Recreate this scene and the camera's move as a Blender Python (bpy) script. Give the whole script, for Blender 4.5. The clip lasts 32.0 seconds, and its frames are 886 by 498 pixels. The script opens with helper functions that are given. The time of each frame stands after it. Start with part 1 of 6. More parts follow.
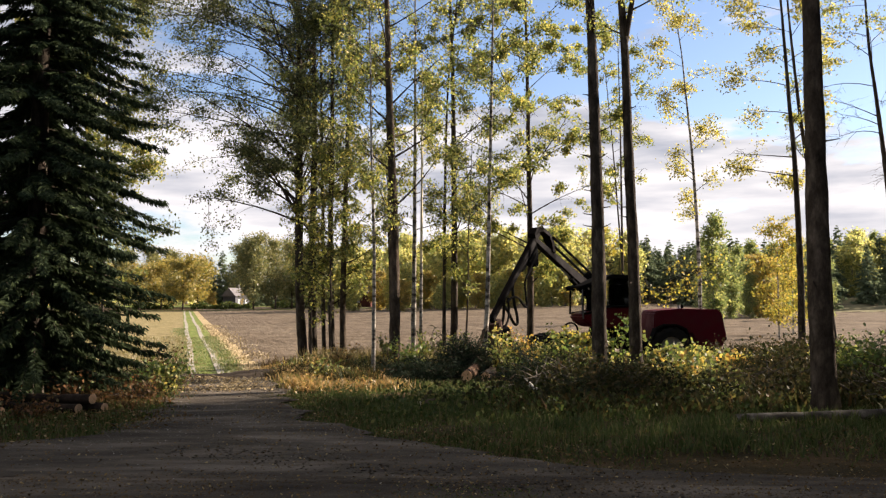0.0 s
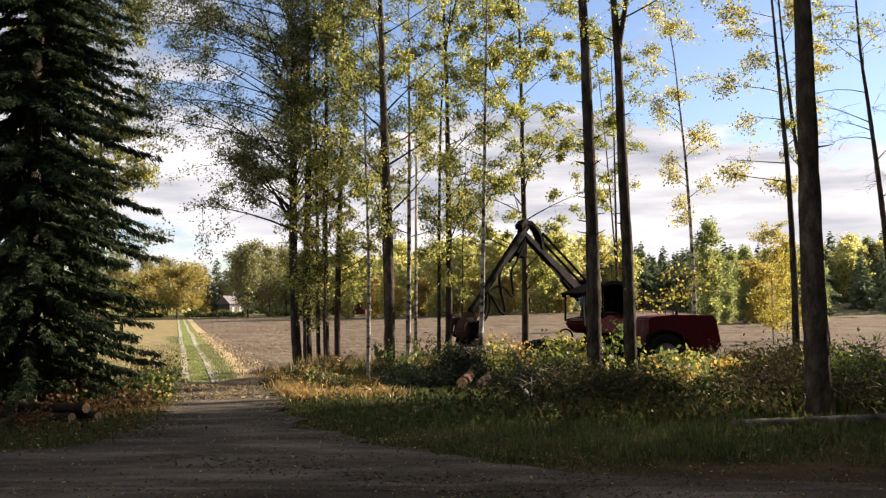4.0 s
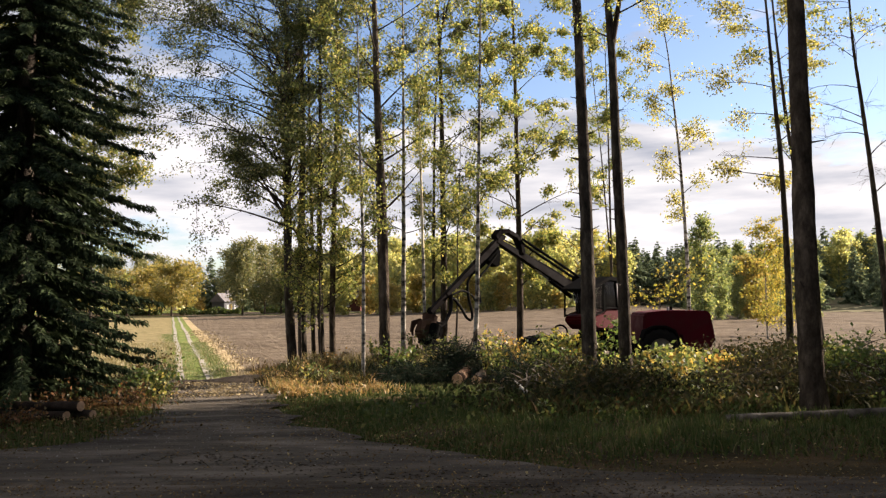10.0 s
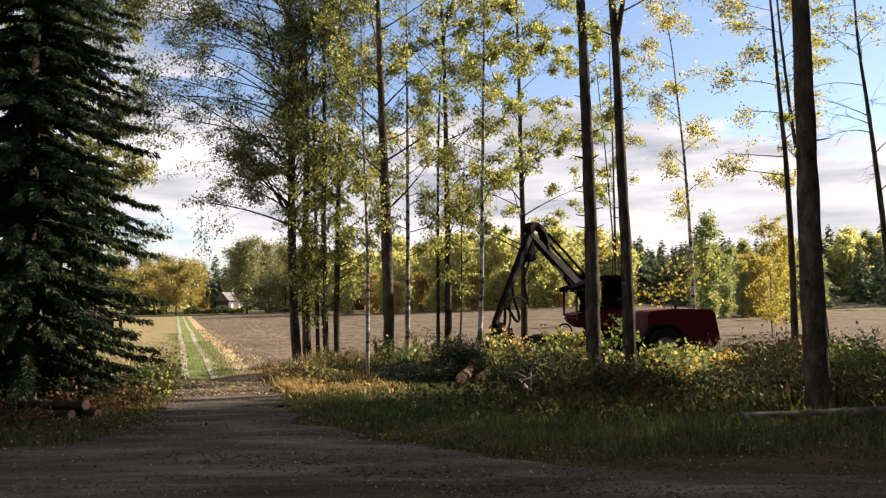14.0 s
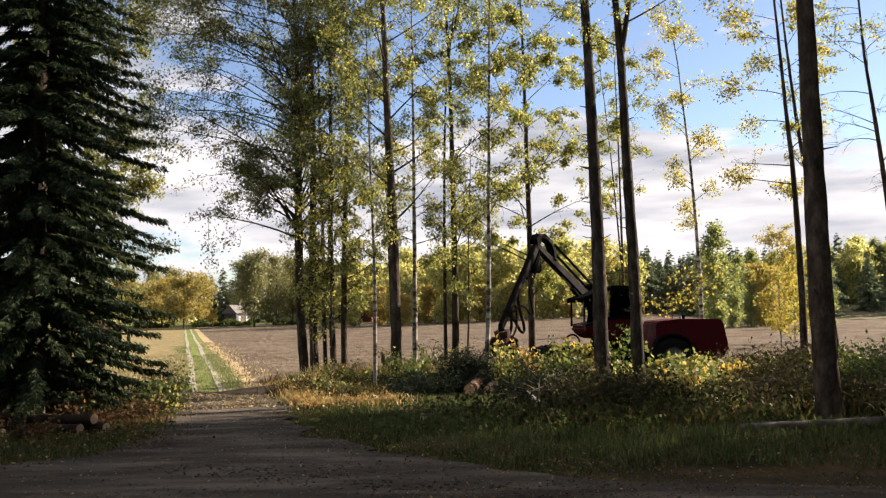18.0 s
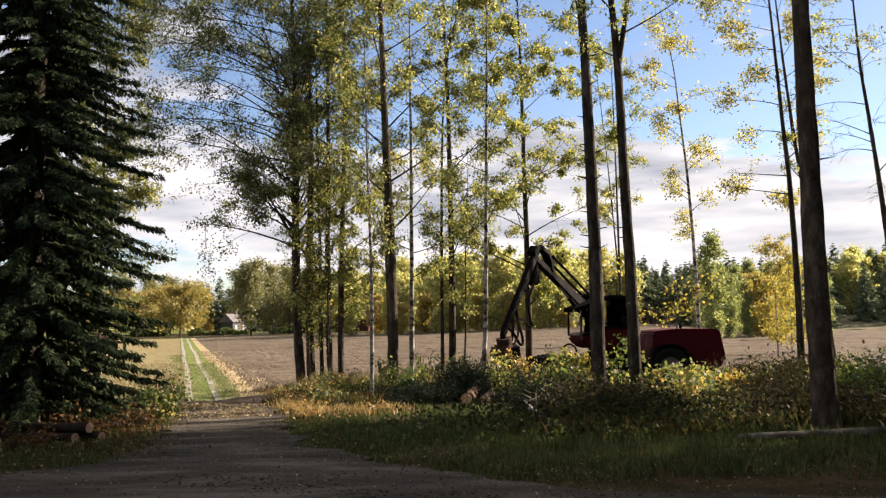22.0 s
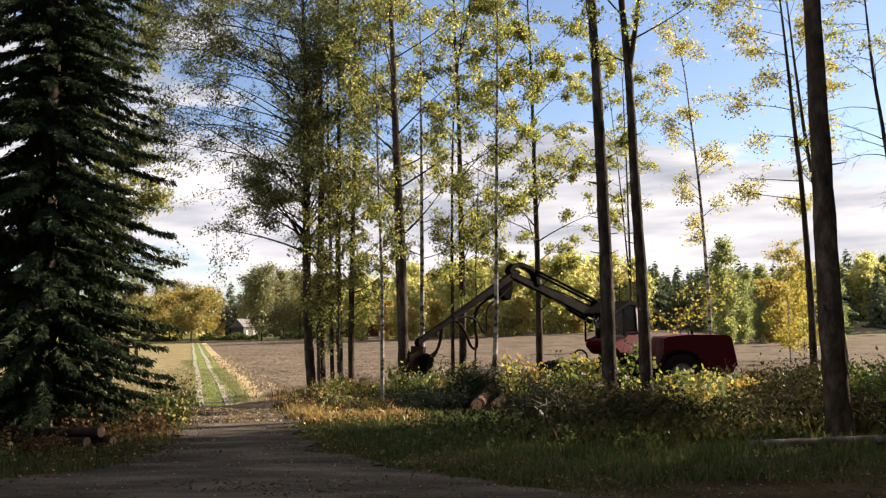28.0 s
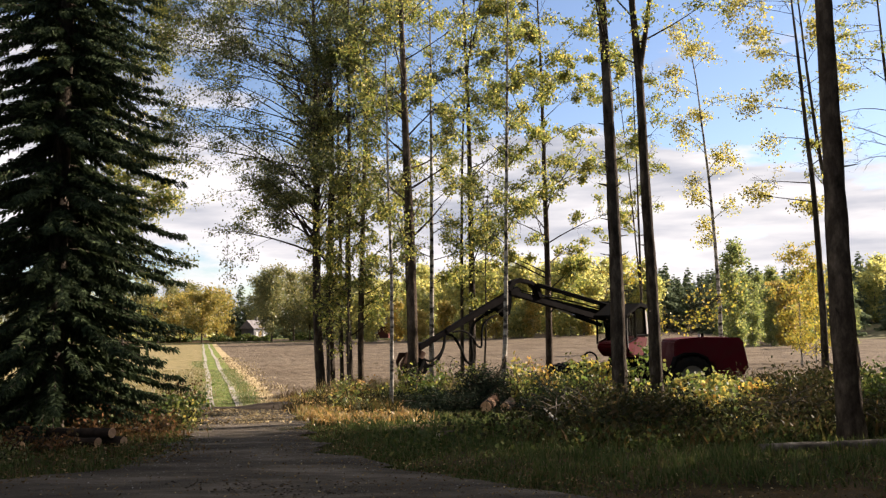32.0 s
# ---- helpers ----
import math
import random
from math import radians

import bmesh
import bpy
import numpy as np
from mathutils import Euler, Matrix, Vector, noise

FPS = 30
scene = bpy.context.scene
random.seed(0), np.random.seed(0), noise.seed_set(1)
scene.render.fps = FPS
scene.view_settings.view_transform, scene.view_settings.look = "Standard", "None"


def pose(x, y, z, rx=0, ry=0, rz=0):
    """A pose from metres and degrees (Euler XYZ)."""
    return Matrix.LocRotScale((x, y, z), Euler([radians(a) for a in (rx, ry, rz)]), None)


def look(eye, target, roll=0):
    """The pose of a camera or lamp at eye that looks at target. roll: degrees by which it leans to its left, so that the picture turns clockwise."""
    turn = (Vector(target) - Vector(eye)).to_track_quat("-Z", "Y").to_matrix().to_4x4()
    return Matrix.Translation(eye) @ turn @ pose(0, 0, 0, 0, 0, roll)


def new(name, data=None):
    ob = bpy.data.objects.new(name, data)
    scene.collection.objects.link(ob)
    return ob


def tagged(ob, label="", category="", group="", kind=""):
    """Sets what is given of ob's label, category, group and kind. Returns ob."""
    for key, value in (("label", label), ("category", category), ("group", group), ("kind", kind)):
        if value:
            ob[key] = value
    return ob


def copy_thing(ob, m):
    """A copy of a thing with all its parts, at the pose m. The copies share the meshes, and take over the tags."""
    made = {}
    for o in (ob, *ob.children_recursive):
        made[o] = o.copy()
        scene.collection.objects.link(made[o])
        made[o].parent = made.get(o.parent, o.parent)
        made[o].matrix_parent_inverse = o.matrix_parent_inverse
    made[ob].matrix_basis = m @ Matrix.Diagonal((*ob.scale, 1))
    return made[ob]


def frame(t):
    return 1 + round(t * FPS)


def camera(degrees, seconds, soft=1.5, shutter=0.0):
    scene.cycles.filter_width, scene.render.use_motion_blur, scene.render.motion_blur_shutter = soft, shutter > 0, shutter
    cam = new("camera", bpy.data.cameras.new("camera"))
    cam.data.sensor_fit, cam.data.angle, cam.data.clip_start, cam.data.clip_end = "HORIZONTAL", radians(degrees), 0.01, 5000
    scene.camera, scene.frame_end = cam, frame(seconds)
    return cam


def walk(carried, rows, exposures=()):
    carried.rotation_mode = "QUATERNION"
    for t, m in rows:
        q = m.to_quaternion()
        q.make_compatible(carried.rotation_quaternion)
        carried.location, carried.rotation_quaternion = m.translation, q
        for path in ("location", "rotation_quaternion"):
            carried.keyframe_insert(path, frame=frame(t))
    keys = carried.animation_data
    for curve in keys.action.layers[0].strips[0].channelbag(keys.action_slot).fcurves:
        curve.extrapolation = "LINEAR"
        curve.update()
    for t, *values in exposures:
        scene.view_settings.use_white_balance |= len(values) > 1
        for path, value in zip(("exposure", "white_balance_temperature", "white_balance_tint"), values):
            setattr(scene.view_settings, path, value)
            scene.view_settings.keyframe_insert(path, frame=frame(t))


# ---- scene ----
EYE = (0.0, 0.0, 1.7)


def aim(pitch, yaw, roll):
    """The pose of the hand-held camera on its spot, in degrees."""
    return pose(*EYE, 0, 0, yaw) @ pose(0, 0, 0, 90 + pitch) @ pose(0, 0, 0, 0, 0, roll)


cam = camera(57, 32.0, soft=1.3)
walk(cam, [
    (0.0, aim(3.527, 0.011, 0.008)),
    (0.5, aim(3.640, -0.040, 0.071)),
    (1.0, aim(3.731, -0.089, 0.069)),
    (1.5, aim(3.792, -0.141, -0.071)),
    (2.0, aim(3.849, -0.180, -0.134)),
    (2.5, aim(3.920, -0.236, -0.165)),
    (3.0, aim(3.977, -0.342, -0.177)),
    (3.5, aim(4.028, -0.344, -0.235)),
    (5.5, aim(3.968, -0.507, -0.168)),
    (6.0, aim(4.014, -0.534, -0.340)),
    (6.5, aim(4.041, -0.543, -0.152)),
    (7.0, aim(4.077, -0.600, -0.294)),
    (7.5, aim(3.843, -0.644, -0.421)),
    (8.0, aim(3.738, -0.638, -0.372)),
    (8.5, aim(3.680, -0.683, -0.398)),
    (9.0, aim(3.803, -0.748, -0.551)),
    (9.5, aim(3.787, -0.748, -0.440)),
    (10.0, aim(3.768, -0.746, -0.478)),
    (10.5, aim(3.992, -0.761, -0.403)),
    (11.0, aim(4.106, -0.799, -0.324)),
    (11.5, aim(4.123, -0.858, -0.253)),
    (12.0, aim(4.008, -0.856, -0.114)),
    (12.5, aim(3.868, -0.842, -0.217)),
    (13.0, aim(3.846, -0.843, -0.388)),
    (13.5, aim(3.762, -0.511, -0.405)),
    (14.0, aim(3.690, -0.456, -0.535)),
    (14.5, aim(3.892, -0.337, -0.583)),
    (16.5, aim(4.221, -0.143, -0.794)),
    (17.0, aim(4.327, -0.115, -0.879)),
    (17.5, aim(4.407, -0.087, -0.793)),
    (18.0, aim(4.497, 0.011, -0.908)),
    (18.5, aim(4.767, 0.092, -0.757)),
    (19.0, aim(4.795, 0.118, -0.671)),
    (19.5, aim(4.795, 0.170, -0.635)),
    (20.0, aim(4.802, 0.131, -0.660)),
    (20.5, aim(4.857, 0.165, -0.677)),
    (21.0, aim(4.958, -0.035, -0.777)),
    (21.5, aim(5.041, -0.187, -0.681)),
    (22.0, aim(5.138, -0.198, -0.781)),
    (22.5, aim(5.255, -0.071, -0.738)),
    (23.0, aim(5.230, 0.062, -0.924)),
    (23.5, aim(5.255, 0.084, -0.879)),
    (24.0, aim(5.299, 0.026, -0.875)),
    (24.5, aim(5.402, 0.021, -0.736)),
    (25.0, aim(5.477, 0.055, -0.687)),
    (25.5, aim(5.550, 0.436, -0.748)),
    (27.5, aim(5.593, 0.536, -0.710)),
    (28.0, aim(5.529, 0.530, -0.664)),
    (28.5, aim(5.412, 0.627, -0.684)),
    (29.0, aim(5.417, 0.668, -0.648)),
    (29.5, aim(5.487, 0.748, -0.666)),
    (30.0, aim(5.534, 0.805, -0.746)),
    (30.5, aim(5.597, 0.863, -0.746)),
    (31.0, aim(5.634, 0.955, -0.777)),
    (31.5, aim(5.650, 1.162, -0.695)),
    (32.0, aim(5.661, 1.212, -0.514)),
], exposures=((0.0, 1.54, 7080, 20), (32.0, 1.54, 7080, 20)))

# ---- light ----
SUN_AZ, SUN_EL = 66.0, 26.0     # degrees to the right of the view's +y, and above the horizon
sun_way = Vector((math.sin(radians(SUN_AZ)) * math.cos(radians(SUN_EL)), math.cos(radians(SUN_AZ)) * math.cos(radians(SUN_EL)), math.sin(radians(SUN_EL))))
sun = new("sun", bpy.data.lights.new("sun", "SUN"))
sun.data.energy, sun.data.angle, sun.data.color = 5.0, radians(0.53), (1.0, 0.93, 0.80)
sun.matrix_world = look(sun_way * 100, (0, 0, 0))


def link(nt, a, out, b, inp):
    nt.links.new(a.outputs[out], b.inputs[inp])


def make_world():
    world = bpy.data.worlds.new("autumn_sky")
    scene.world = world
    world.use_nodes = True
    nt = world.node_tree
    nt.nodes.clear()
    n = nt.nodes.new
    sky = n("ShaderNodeTexSky")
    sky.sky_type, sky.sun_disc = "NISHITA", False
    sky.sun_elevation, sky.sun_rotation = radians(SUN_EL), radians(SUN_AZ)
    sky.air_density, sky.dust_density, sky.ozone_density = 1.0, 0.3, 3.2
    dim = n("ShaderNodeMix"); dim.data_type, dim.blend_type = "RGBA", "MULTIPLY"
    dim.inputs[0].default_value = 1.0
    dim.inputs[7].default_value = (0.066, 0.066, 0.066, 1)
    link(nt, sky, 0, dim, 6)
    tc = n("ShaderNodeTexCoord")
    sep = n("ShaderNodeSeparateXYZ")
    link(nt, tc, "Generated", sep, 0)
    # flat cloud layer: stretch the direction by height above the horizon
    mp = n("ShaderNodeMapping")
    mp.inputs["Scale"].default_value = (1.0, 1.0, 3.4)
    mp.inputs["Location"].default_value = (0.35, 0.1, 0.0)
    link(nt, tc, "Generated", mp, 0)
    big = n("ShaderNodeTexNoise")
    big.inputs["Scale"].default_value, big.inputs["Detail"].default_value, big.inputs["Roughness"].default_value = 3.1, 9, 0.58
    link(nt, mp, 0, big, "Vector")
    # more cloud low down, clear blue high up
    rise = n("ShaderNodeMapRange")
    rise.inputs["From Min"].default_value, rise.inputs["From Max"].default_value = 0.15, 0.36
    rise.inputs["To Min"].default_value, rise.inputs["To Max"].default_value = 0.135, -0.17
    link(nt, sep, 2, rise, 0)
    # unseen broken cloud again overhead, added to whiten the light in the shade
    high = n("ShaderNodeMapRange")
    high.inputs["From Min"].default_value, high.inputs["From Max"].default_value = 0.42, 0.7
    high.inputs["To Min"].default_value, high.inputs["To Max"].default_value = 0.0, 0.22
    link(nt, sep, 2, high, 0)
    both = n("ShaderNodeMath"); both.operation = "ADD"
    link(nt, rise, 0, both, 0)
    link(nt, high, 0, both, 1)
    # on the west side the cloud stands higher and lets the blue through near the horizon
    west = n("ShaderNodeMapRange")
    west.inputs["From Min"].default_value, west.inputs["From Max"].default_value = -0.05, -0.40
    link(nt, sep, 0, west, 0)
    lift = n("ShaderNodeMapRange"); lift.clamp = False
    lift.inputs["From Min"].default_value, lift.inputs["From Max"].default_value = 0.17, 0.35
    lift.inputs["To Min"].default_value, lift.inputs["To Max"].default_value = 0.0, 0.19
    link(nt, sep, 2, lift, 0)
    tilt = n("ShaderNodeMath"); tilt.operation = "MULTIPLY"
    link(nt, west, 0, tilt, 0)
    link(nt, lift, 0, tilt, 1)
    total = n("ShaderNodeMath"); total.operation = "ADD"
    link(nt, both, 0, total, 0)
    link(nt, tilt, 0, total, 1)
    add = n("ShaderNodeMath"); add.operation = "ADD"
    link(nt, big, 0, add, 0)
    link(nt, total, 0, add, 1)
    cover = n("ShaderNodeValToRGB")
    cover.color_ramp.elements[0].position, cover.color_ramp.elements[1].position = 0.495, 0.565
    link(nt, add, 0, cover, 0)
    # grey undersides
    fine = n("ShaderNodeTexNoise")
    fine.inputs["Scale"].default_value, fine.inputs["Detail"].default_value = 4.6, 6
    mp2 = n("ShaderNodeMapping")
    mp2.inputs["Scale"].default_value, mp2.inputs["Location"].default_value = (1.0, 1.0, 6.0), (2.0, 0.7, 0.3)
    link(nt, tc, "Generated", mp2, 0)
    link(nt, mp2, 0, fine, "Vector")
    grey = n("ShaderNodeValToRGB")
    grey.color_ramp.elements[0].position, grey.color_ramp.elements[1].position = 0.38, 0.60
    grey.color_ramp.elements[0].color, grey.color_ramp.elements[1].color = (0.168, 0.195, 0.232, 1), (0.345, 0.365, 0.380, 1)
    link(nt, fine, 0, grey, 0)
    mix = n("ShaderNodeMix"); mix.data_type = "RGBA"
    link(nt, cover, 0, mix, 0)
    link(nt, dim, 2, mix, 6)
    link(nt, grey, 0, mix, 7)
    bg = n("ShaderNodeBackground")
    bg.inputs[1].default_value = 1.0
    link(nt, mix, 2, bg, 0)
    out = n("ShaderNodeOutputWorld")
    link(nt, bg, 0, out, 0)


make_world()


# ---- materials ----
def material(name):
    m = bpy.data.materials.new(name)
    m.use_nodes = True
    nt = m.node_tree
    return m, nt, nt.nodes["Principled BSDF"]


def ramp_node(nt, stops):
    r = nt.nodes.new("ShaderNodeValToRGB")
    while len(r.color_ramp.elements) < len(stops):
        r.color_ramp.elements.new(0.5)
    for e, (p, c) in zip(r.color_ramp.elements, stops):
        e.position, e.color = p, (*c, 1)
    return r


def noise_node(nt, scale, detail=5, rough=0.6, where="Object", stretch=(1, 1, 1)):
    tc = nt.nodes.new("ShaderNodeTexCoord")
    mp = nt.nodes.new("ShaderNodeMapping")
    mp.inputs["Scale"].default_value = stretch
    no = nt.nodes.new("ShaderNodeTexNoise")
    no.inputs["Scale"].default_value, no.inputs["Detail"].default_value, no.inputs["Roughness"].default_value = scale, detail, rough
    link(nt, tc, where, mp, 0)
    link(nt, mp, 0, no, "Vector")
    return no


def mix_rgb(nt, kind, fac):
    m = nt.nodes.new("ShaderNodeMix")
    m.data_type, m.blend_type = "RGBA", kind
    m.inputs[0].default_value = fac
    return m


def surface(name, stops, scale=3.0, fine=40.0, rough=0.9, bump=0.4, depth=0.02, metal=0.0, stretch=(1, 1, 1), fine_amount=0.5, gloss=0.06):
    """A two-scale procedural surface: stains from a coarse noise, grain and relief from a fine one."""
    m, nt, b = material(name)
    big = noise_node(nt, scale, 4, 0.6, "Object", stretch)
    r = ramp_node(nt, stops)
    link(nt, big, 0, r, 0)
    small = noise_node(nt, fine, 6, 0.7, "Object", stretch)
    r2 = ramp_node(nt, ((0.25, (0.55, 0.55, 0.55)), (0.75, (1.4, 1.4, 1.4))))
    link(nt, small, 0, r2, 0)
    mx = mix_rgb(nt, "MULTIPLY", fine_amount)
    link(nt, r, 0, mx, 6)
    link(nt, r2, 0, mx, 7)
    link(nt, mx, 2, b, "Base Color")
    b.inputs["Roughness"].default_value, b.inputs["Metallic"].default_value = rough, metal
    b.inputs["Specular IOR Level"].default_value = gloss
    if bump:
        bp = nt.nodes.new("ShaderNodeBump")
        bp.inputs["Strength"].default_value, bp.inputs["Distance"].default_value = bump, depth
        link(nt, small, 0, bp, "Height")
        link(nt, bp, 0, b, "Normal")
    return m


def foliage(name, stops, through_part=0.5, glow=1.5, rough=0.5, shine=0.06):
    """Leaves: each leaf takes its own colour; light passes through them."""
    m, nt, b = material(name)
    nt.nodes.remove(b)
    out = nt.nodes["Material Output"]
    geo = nt.nodes.new("ShaderNodeNewGeometry")
    r = ramp_node(nt, stops)
    link(nt, geo, "Random Per Island", r, 0)
    d = nt.nodes.new("ShaderNodeBsdfDiffuse")
    t = nt.nodes.new("ShaderNodeBsdfTranslucent")
    g = nt.nodes.new("ShaderNodeBsdfGlossy")
    g.inputs["Roughness"].default_value = rough
    g.inputs["Color"].default_value = (0.6, 0.6, 0.6, 1)
    lit = mix_rgb(nt, "MULTIPLY", 1.0)
    lit.inputs[7].default_value = (glow, glow, glow * 0.95, 1)
    link(nt, r, 0, lit, 6)
    link(nt, r, 0, d, 0)
    link(nt, lit, 2, t, 0)
    mx = nt.nodes.new("ShaderNodeMixShader")
    mx.inputs[0].default_value = through_part
    link(nt, d, 0, mx, 1)
    link(nt, t, 0, mx, 2)
    mg = nt.nodes.new("ShaderNodeMixShader")
    mg.inputs[0].default_value = shine
    link(nt, mx, 0, mg, 1)
    link(nt, g, 0, mg, 2)
    link(nt, mg, 0, out, 0)
    return m


def paint(name, colour, rough=0.4, metal=0.0, dirt=0.5, scale=2.5, dirt_colour=(0.05, 0.04, 0.03), spec=0.2):
    """Worn machine paint: dust and grime in patches over a plain coat."""
    m, nt, b = material(name)
    no = noise_node(nt, scale, 8, 0.65)
    r = ramp_node(nt, ((0.42, (0, 0, 0)), (0.72, (1, 1, 1))))
    link(nt, no, 0, r, 0)
    mul = nt.nodes.new("ShaderNodeMath"); mul.operation = "MULTIPLY"
    mul.inputs[1].default_value = dirt
    link(nt, r, 0, mul, 0)
    mx = mix_rgb(nt, "MIX", 0.5)
    link(nt, mul, 0, mx, 0)
    mx.inputs[6].default_value, mx.inputs[7].default_value = (*colour, 1), (*dirt_colour, 1)
    link(nt, mx, 2, b, "Base Color")
    mr = nt.nodes.new("ShaderNodeMapRange")
    mr.inputs["To Min"].default_value, mr.inputs["To Max"].default_value = rough, min(1.0, rough + 0.4)
    link(nt, r, 0, mr, 0)
    link(nt, mr, 0, b, "Roughness")
    b.inputs["Metallic"].default_value = metal
    b.inputs["Specular IOR Level"].default_value = spec
    bp = nt.nodes.new("ShaderNodeBump")
    bp.inputs["Strength"].default_value, bp.inputs["Distance"].default_value = 0.15, 0.01
    link(nt, no, 0, bp, "Height")
    link(nt, bp, 0, b, "Normal")
    return m


M_FLOOR = surface("forest_floor", ((0.3, (0.024, 0.022, 0.010)), (0.5, (0.062, 0.045, 0.022)), (0.7, (0.115, 0.072, 0.034))), 0.9, 14, 0.95, 0.9, 0.06)
M_ROAD = surface("dirt_road", ((0.32, (0.0344, 0.0284, 0.0224)), (0.5, (0.0731, 0.0611, 0.0473)), (0.66, (0.1419, 0.1187, 0.0929))), 1.1, 24, 0.92, 0.8, 0.03, stretch=(0.4, 1.3, 1), fine_amount=0.6)
# Soil of the track's lip, also dark for the shadow band lying there.
M_LIPSHADE = surface("shade_dark_soil", ((0.3, (0.034, 0.026, 0.019)), (0.6, (0.072, 0.056, 0.042))), 2.5, 30, 0.9, 0.8, 0.02)
M_SOIL = surface("ploughed_soil", ((0.3, (0.0830, 0.0620, 0.0420)), (0.5, (0.1260, 0.0960, 0.0660)), (0.7, (0.1690, 0.1320, 0.0920))), 0.35, 3.2, 0.95, 1.0, 0.12, fine_amount=0.75)
M_DRYGRASS = surface("dry_meadow", ((0.3, (0.125, 0.112, 0.048)), (0.5, (0.210, 0.168, 0.080)), (0.70, (0.30, 0.24, 0.125))), 0.9, 9, 0.95, 0.7, 0.08)
M_TANGRASS = surface("tan_grass_edge", ((0.3, (0.24, 0.19, 0.095)), (0.6, (0.42, 0.32, 0.18))), 0.5, 9, 0.95, 0.7, 0.08)
M_TURF = surface("green_verge", ((0.3, (0.092, 0.125, 0.030)), (0.52, (0.140, 0.172, 0.046)), (0.72, (0.27, 0.240, 0.100))), 1.3, 9, 0.95, 0.7, 0.08)
M_RUT = surface("wheel_rut_gravel", ((0.3, (0.20, 0.175, 0.135)), (0.6, (0.34, 0.31, 0.255))), 0.8, 16, 0.95, 0.5, 0.03)
M_SLOPE = surface("rough_clearing_grass", ((0.3, (0.085, 0.082, 0.042)), (0.5, (0.150, 0.135, 0.075)), (0.7, (0.24, 0.205, 0.120))), 0.5, 5, 0.95, 0.9, 0.1)
M_BARK = surface("dark_bark", ((0.3, (0.0161, 0.0130, 0.0105)), (0.5, (0.0496, 0.0397, 0.0310)), (0.70, (0.1240, 0.1023, 0.0806))), 5.0, 26, 0.92, 1.0, 0.04, stretch=(1, 1, 0.35), fine_amount=1.0)
M_BARKGREY = surface("grey_bark", ((0.3, (0.0238, 0.0185, 0.0139)), (0.5, (0.0660, 0.0502, 0.0370)), (0.70, (0.1452, 0.1135, 0.0858))), 4.0, 22, 0.92, 1.0, 0.035, stretch=(1, 1, 0.45), fine_amount=1.0)
M_BIRCH = surface("white_birch_bark", ((0.40, (0.030, 0.026, 0.022)), (0.52, (0.26, 0.24, 0.205)), (0.7, (0.50, 0.46, 0.40))), 3.4, 30, 0.8, 0.5, 0.01, stretch=(0.7, 0.7, 1.6), fine_amount=0.5)
M_TWIG = surface("twig_bark", ((0.3, (0.030, 0.024, 0.018)), (0.7, (0.075, 0.060, 0.048))), 6, 40, 0.9, 0.4, 0.01)
M_LOGBARK = surface("log_bark", ((0.3, (0.050, 0.036, 0.026)), (0.55, (0.120, 0.088, 0.064)), (0.75, (0.24, 0.20, 0.16))), 2.5, 24, 0.9, 0.9, 0.02)
M_BARKPALE = surface("weathered_birch_bark", ((0.35, (0.042, 0.035, 0.029)), (0.55, (0.112, 0.098, 0.080)), (0.72, (0.25, 0.225, 0.19))), 3.0, 26, 0.9, 0.6, 0.015)
M_LOGDARK = surface("dark_log_bark", ((0.3, (0.018, 0.013, 0.010)), (0.6, (0.045, 0.032, 0.024))), 4, 26, 0.9, 0.9, 0.02)
M_PINEBARK = surface("orange_pine_bark", ((0.3, (0.0638, 0.0345, 0.0225)), (0.5, (0.1237, 0.0713, 0.0465)), (0.72, (0.1875, 0.1237, 0.0863))), 5, 26, 0.9, 0.7, 0.02)
M_CUT = surface("fresh_cut_wood", ((0.3, (0.42, 0.24, 0.12)), (0.6, (0.60, 0.38, 0.22))), 9, 50, 0.85, 0.3, 0.005)
M_CUTPALE = surface("pale_cut_wood", ((0.3, (0.50, 0.40, 0.28)), (0.6, (0.70, 0.60, 0.46))), 9, 50, 0.85, 0.3, 0.005)
M_PEELED = surface("peeled_wood", ((0.3, (0.55, 0.45, 0.27)), (0.6, (0.75, 0.66, 0.46))), 4, 30, 0.7, 0.3, 0.006)

L_OLIVE = foliage("olive_leaves", ((0.0, (0.038, 0.052, 0.018)), (0.45, (0.076, 0.094, 0.030)), (0.8, (0.130, 0.142, 0.048)), (1.0, (0.26, 0.235, 0.085))), 0.52, 1.6, 0.5, 0.05)
L_LIME = foliage("yellow_green_leaves", ((0.0, (0.064, 0.088, 0.020)), (0.5, (0.145, 0.164, 0.042)), (0.82, (0.26, 0.245, 0.062)), (1.0, (0.46, 0.37, 0.090))), 0.57, 1.75, 0.5, 0.045)
L_YELLOW = foliage("yellow_leaves", ((0.0, (0.15, 0.165, 0.030)), (0.35, (0.27, 0.245, 0.040)), (0.75, (0.42, 0.33, 0.052)), (1.0, (0.50, 0.34, 0.060))), 0.5, 1.4)
L_ORANGE = foliage("orange_fern_leaves", ((0.0, (0.12, 0.13, 0.034)), (0.3, (0.24, 0.18, 0.052)), (0.7, (0.36, 0.195, 0.065)), (1.0, (0.50, 0.35, 0.16))), 0.48, 1.5)
L_SPRUCE = foliage("spruce_needles", ((0.0, (0.0225, 0.0320, 0.0175)), (0.6, (0.0385, 0.0560, 0.0285)), (1.0, (0.0670, 0.0890, 0.0400))), 0.2, 1.2, 0.7, 0.004)
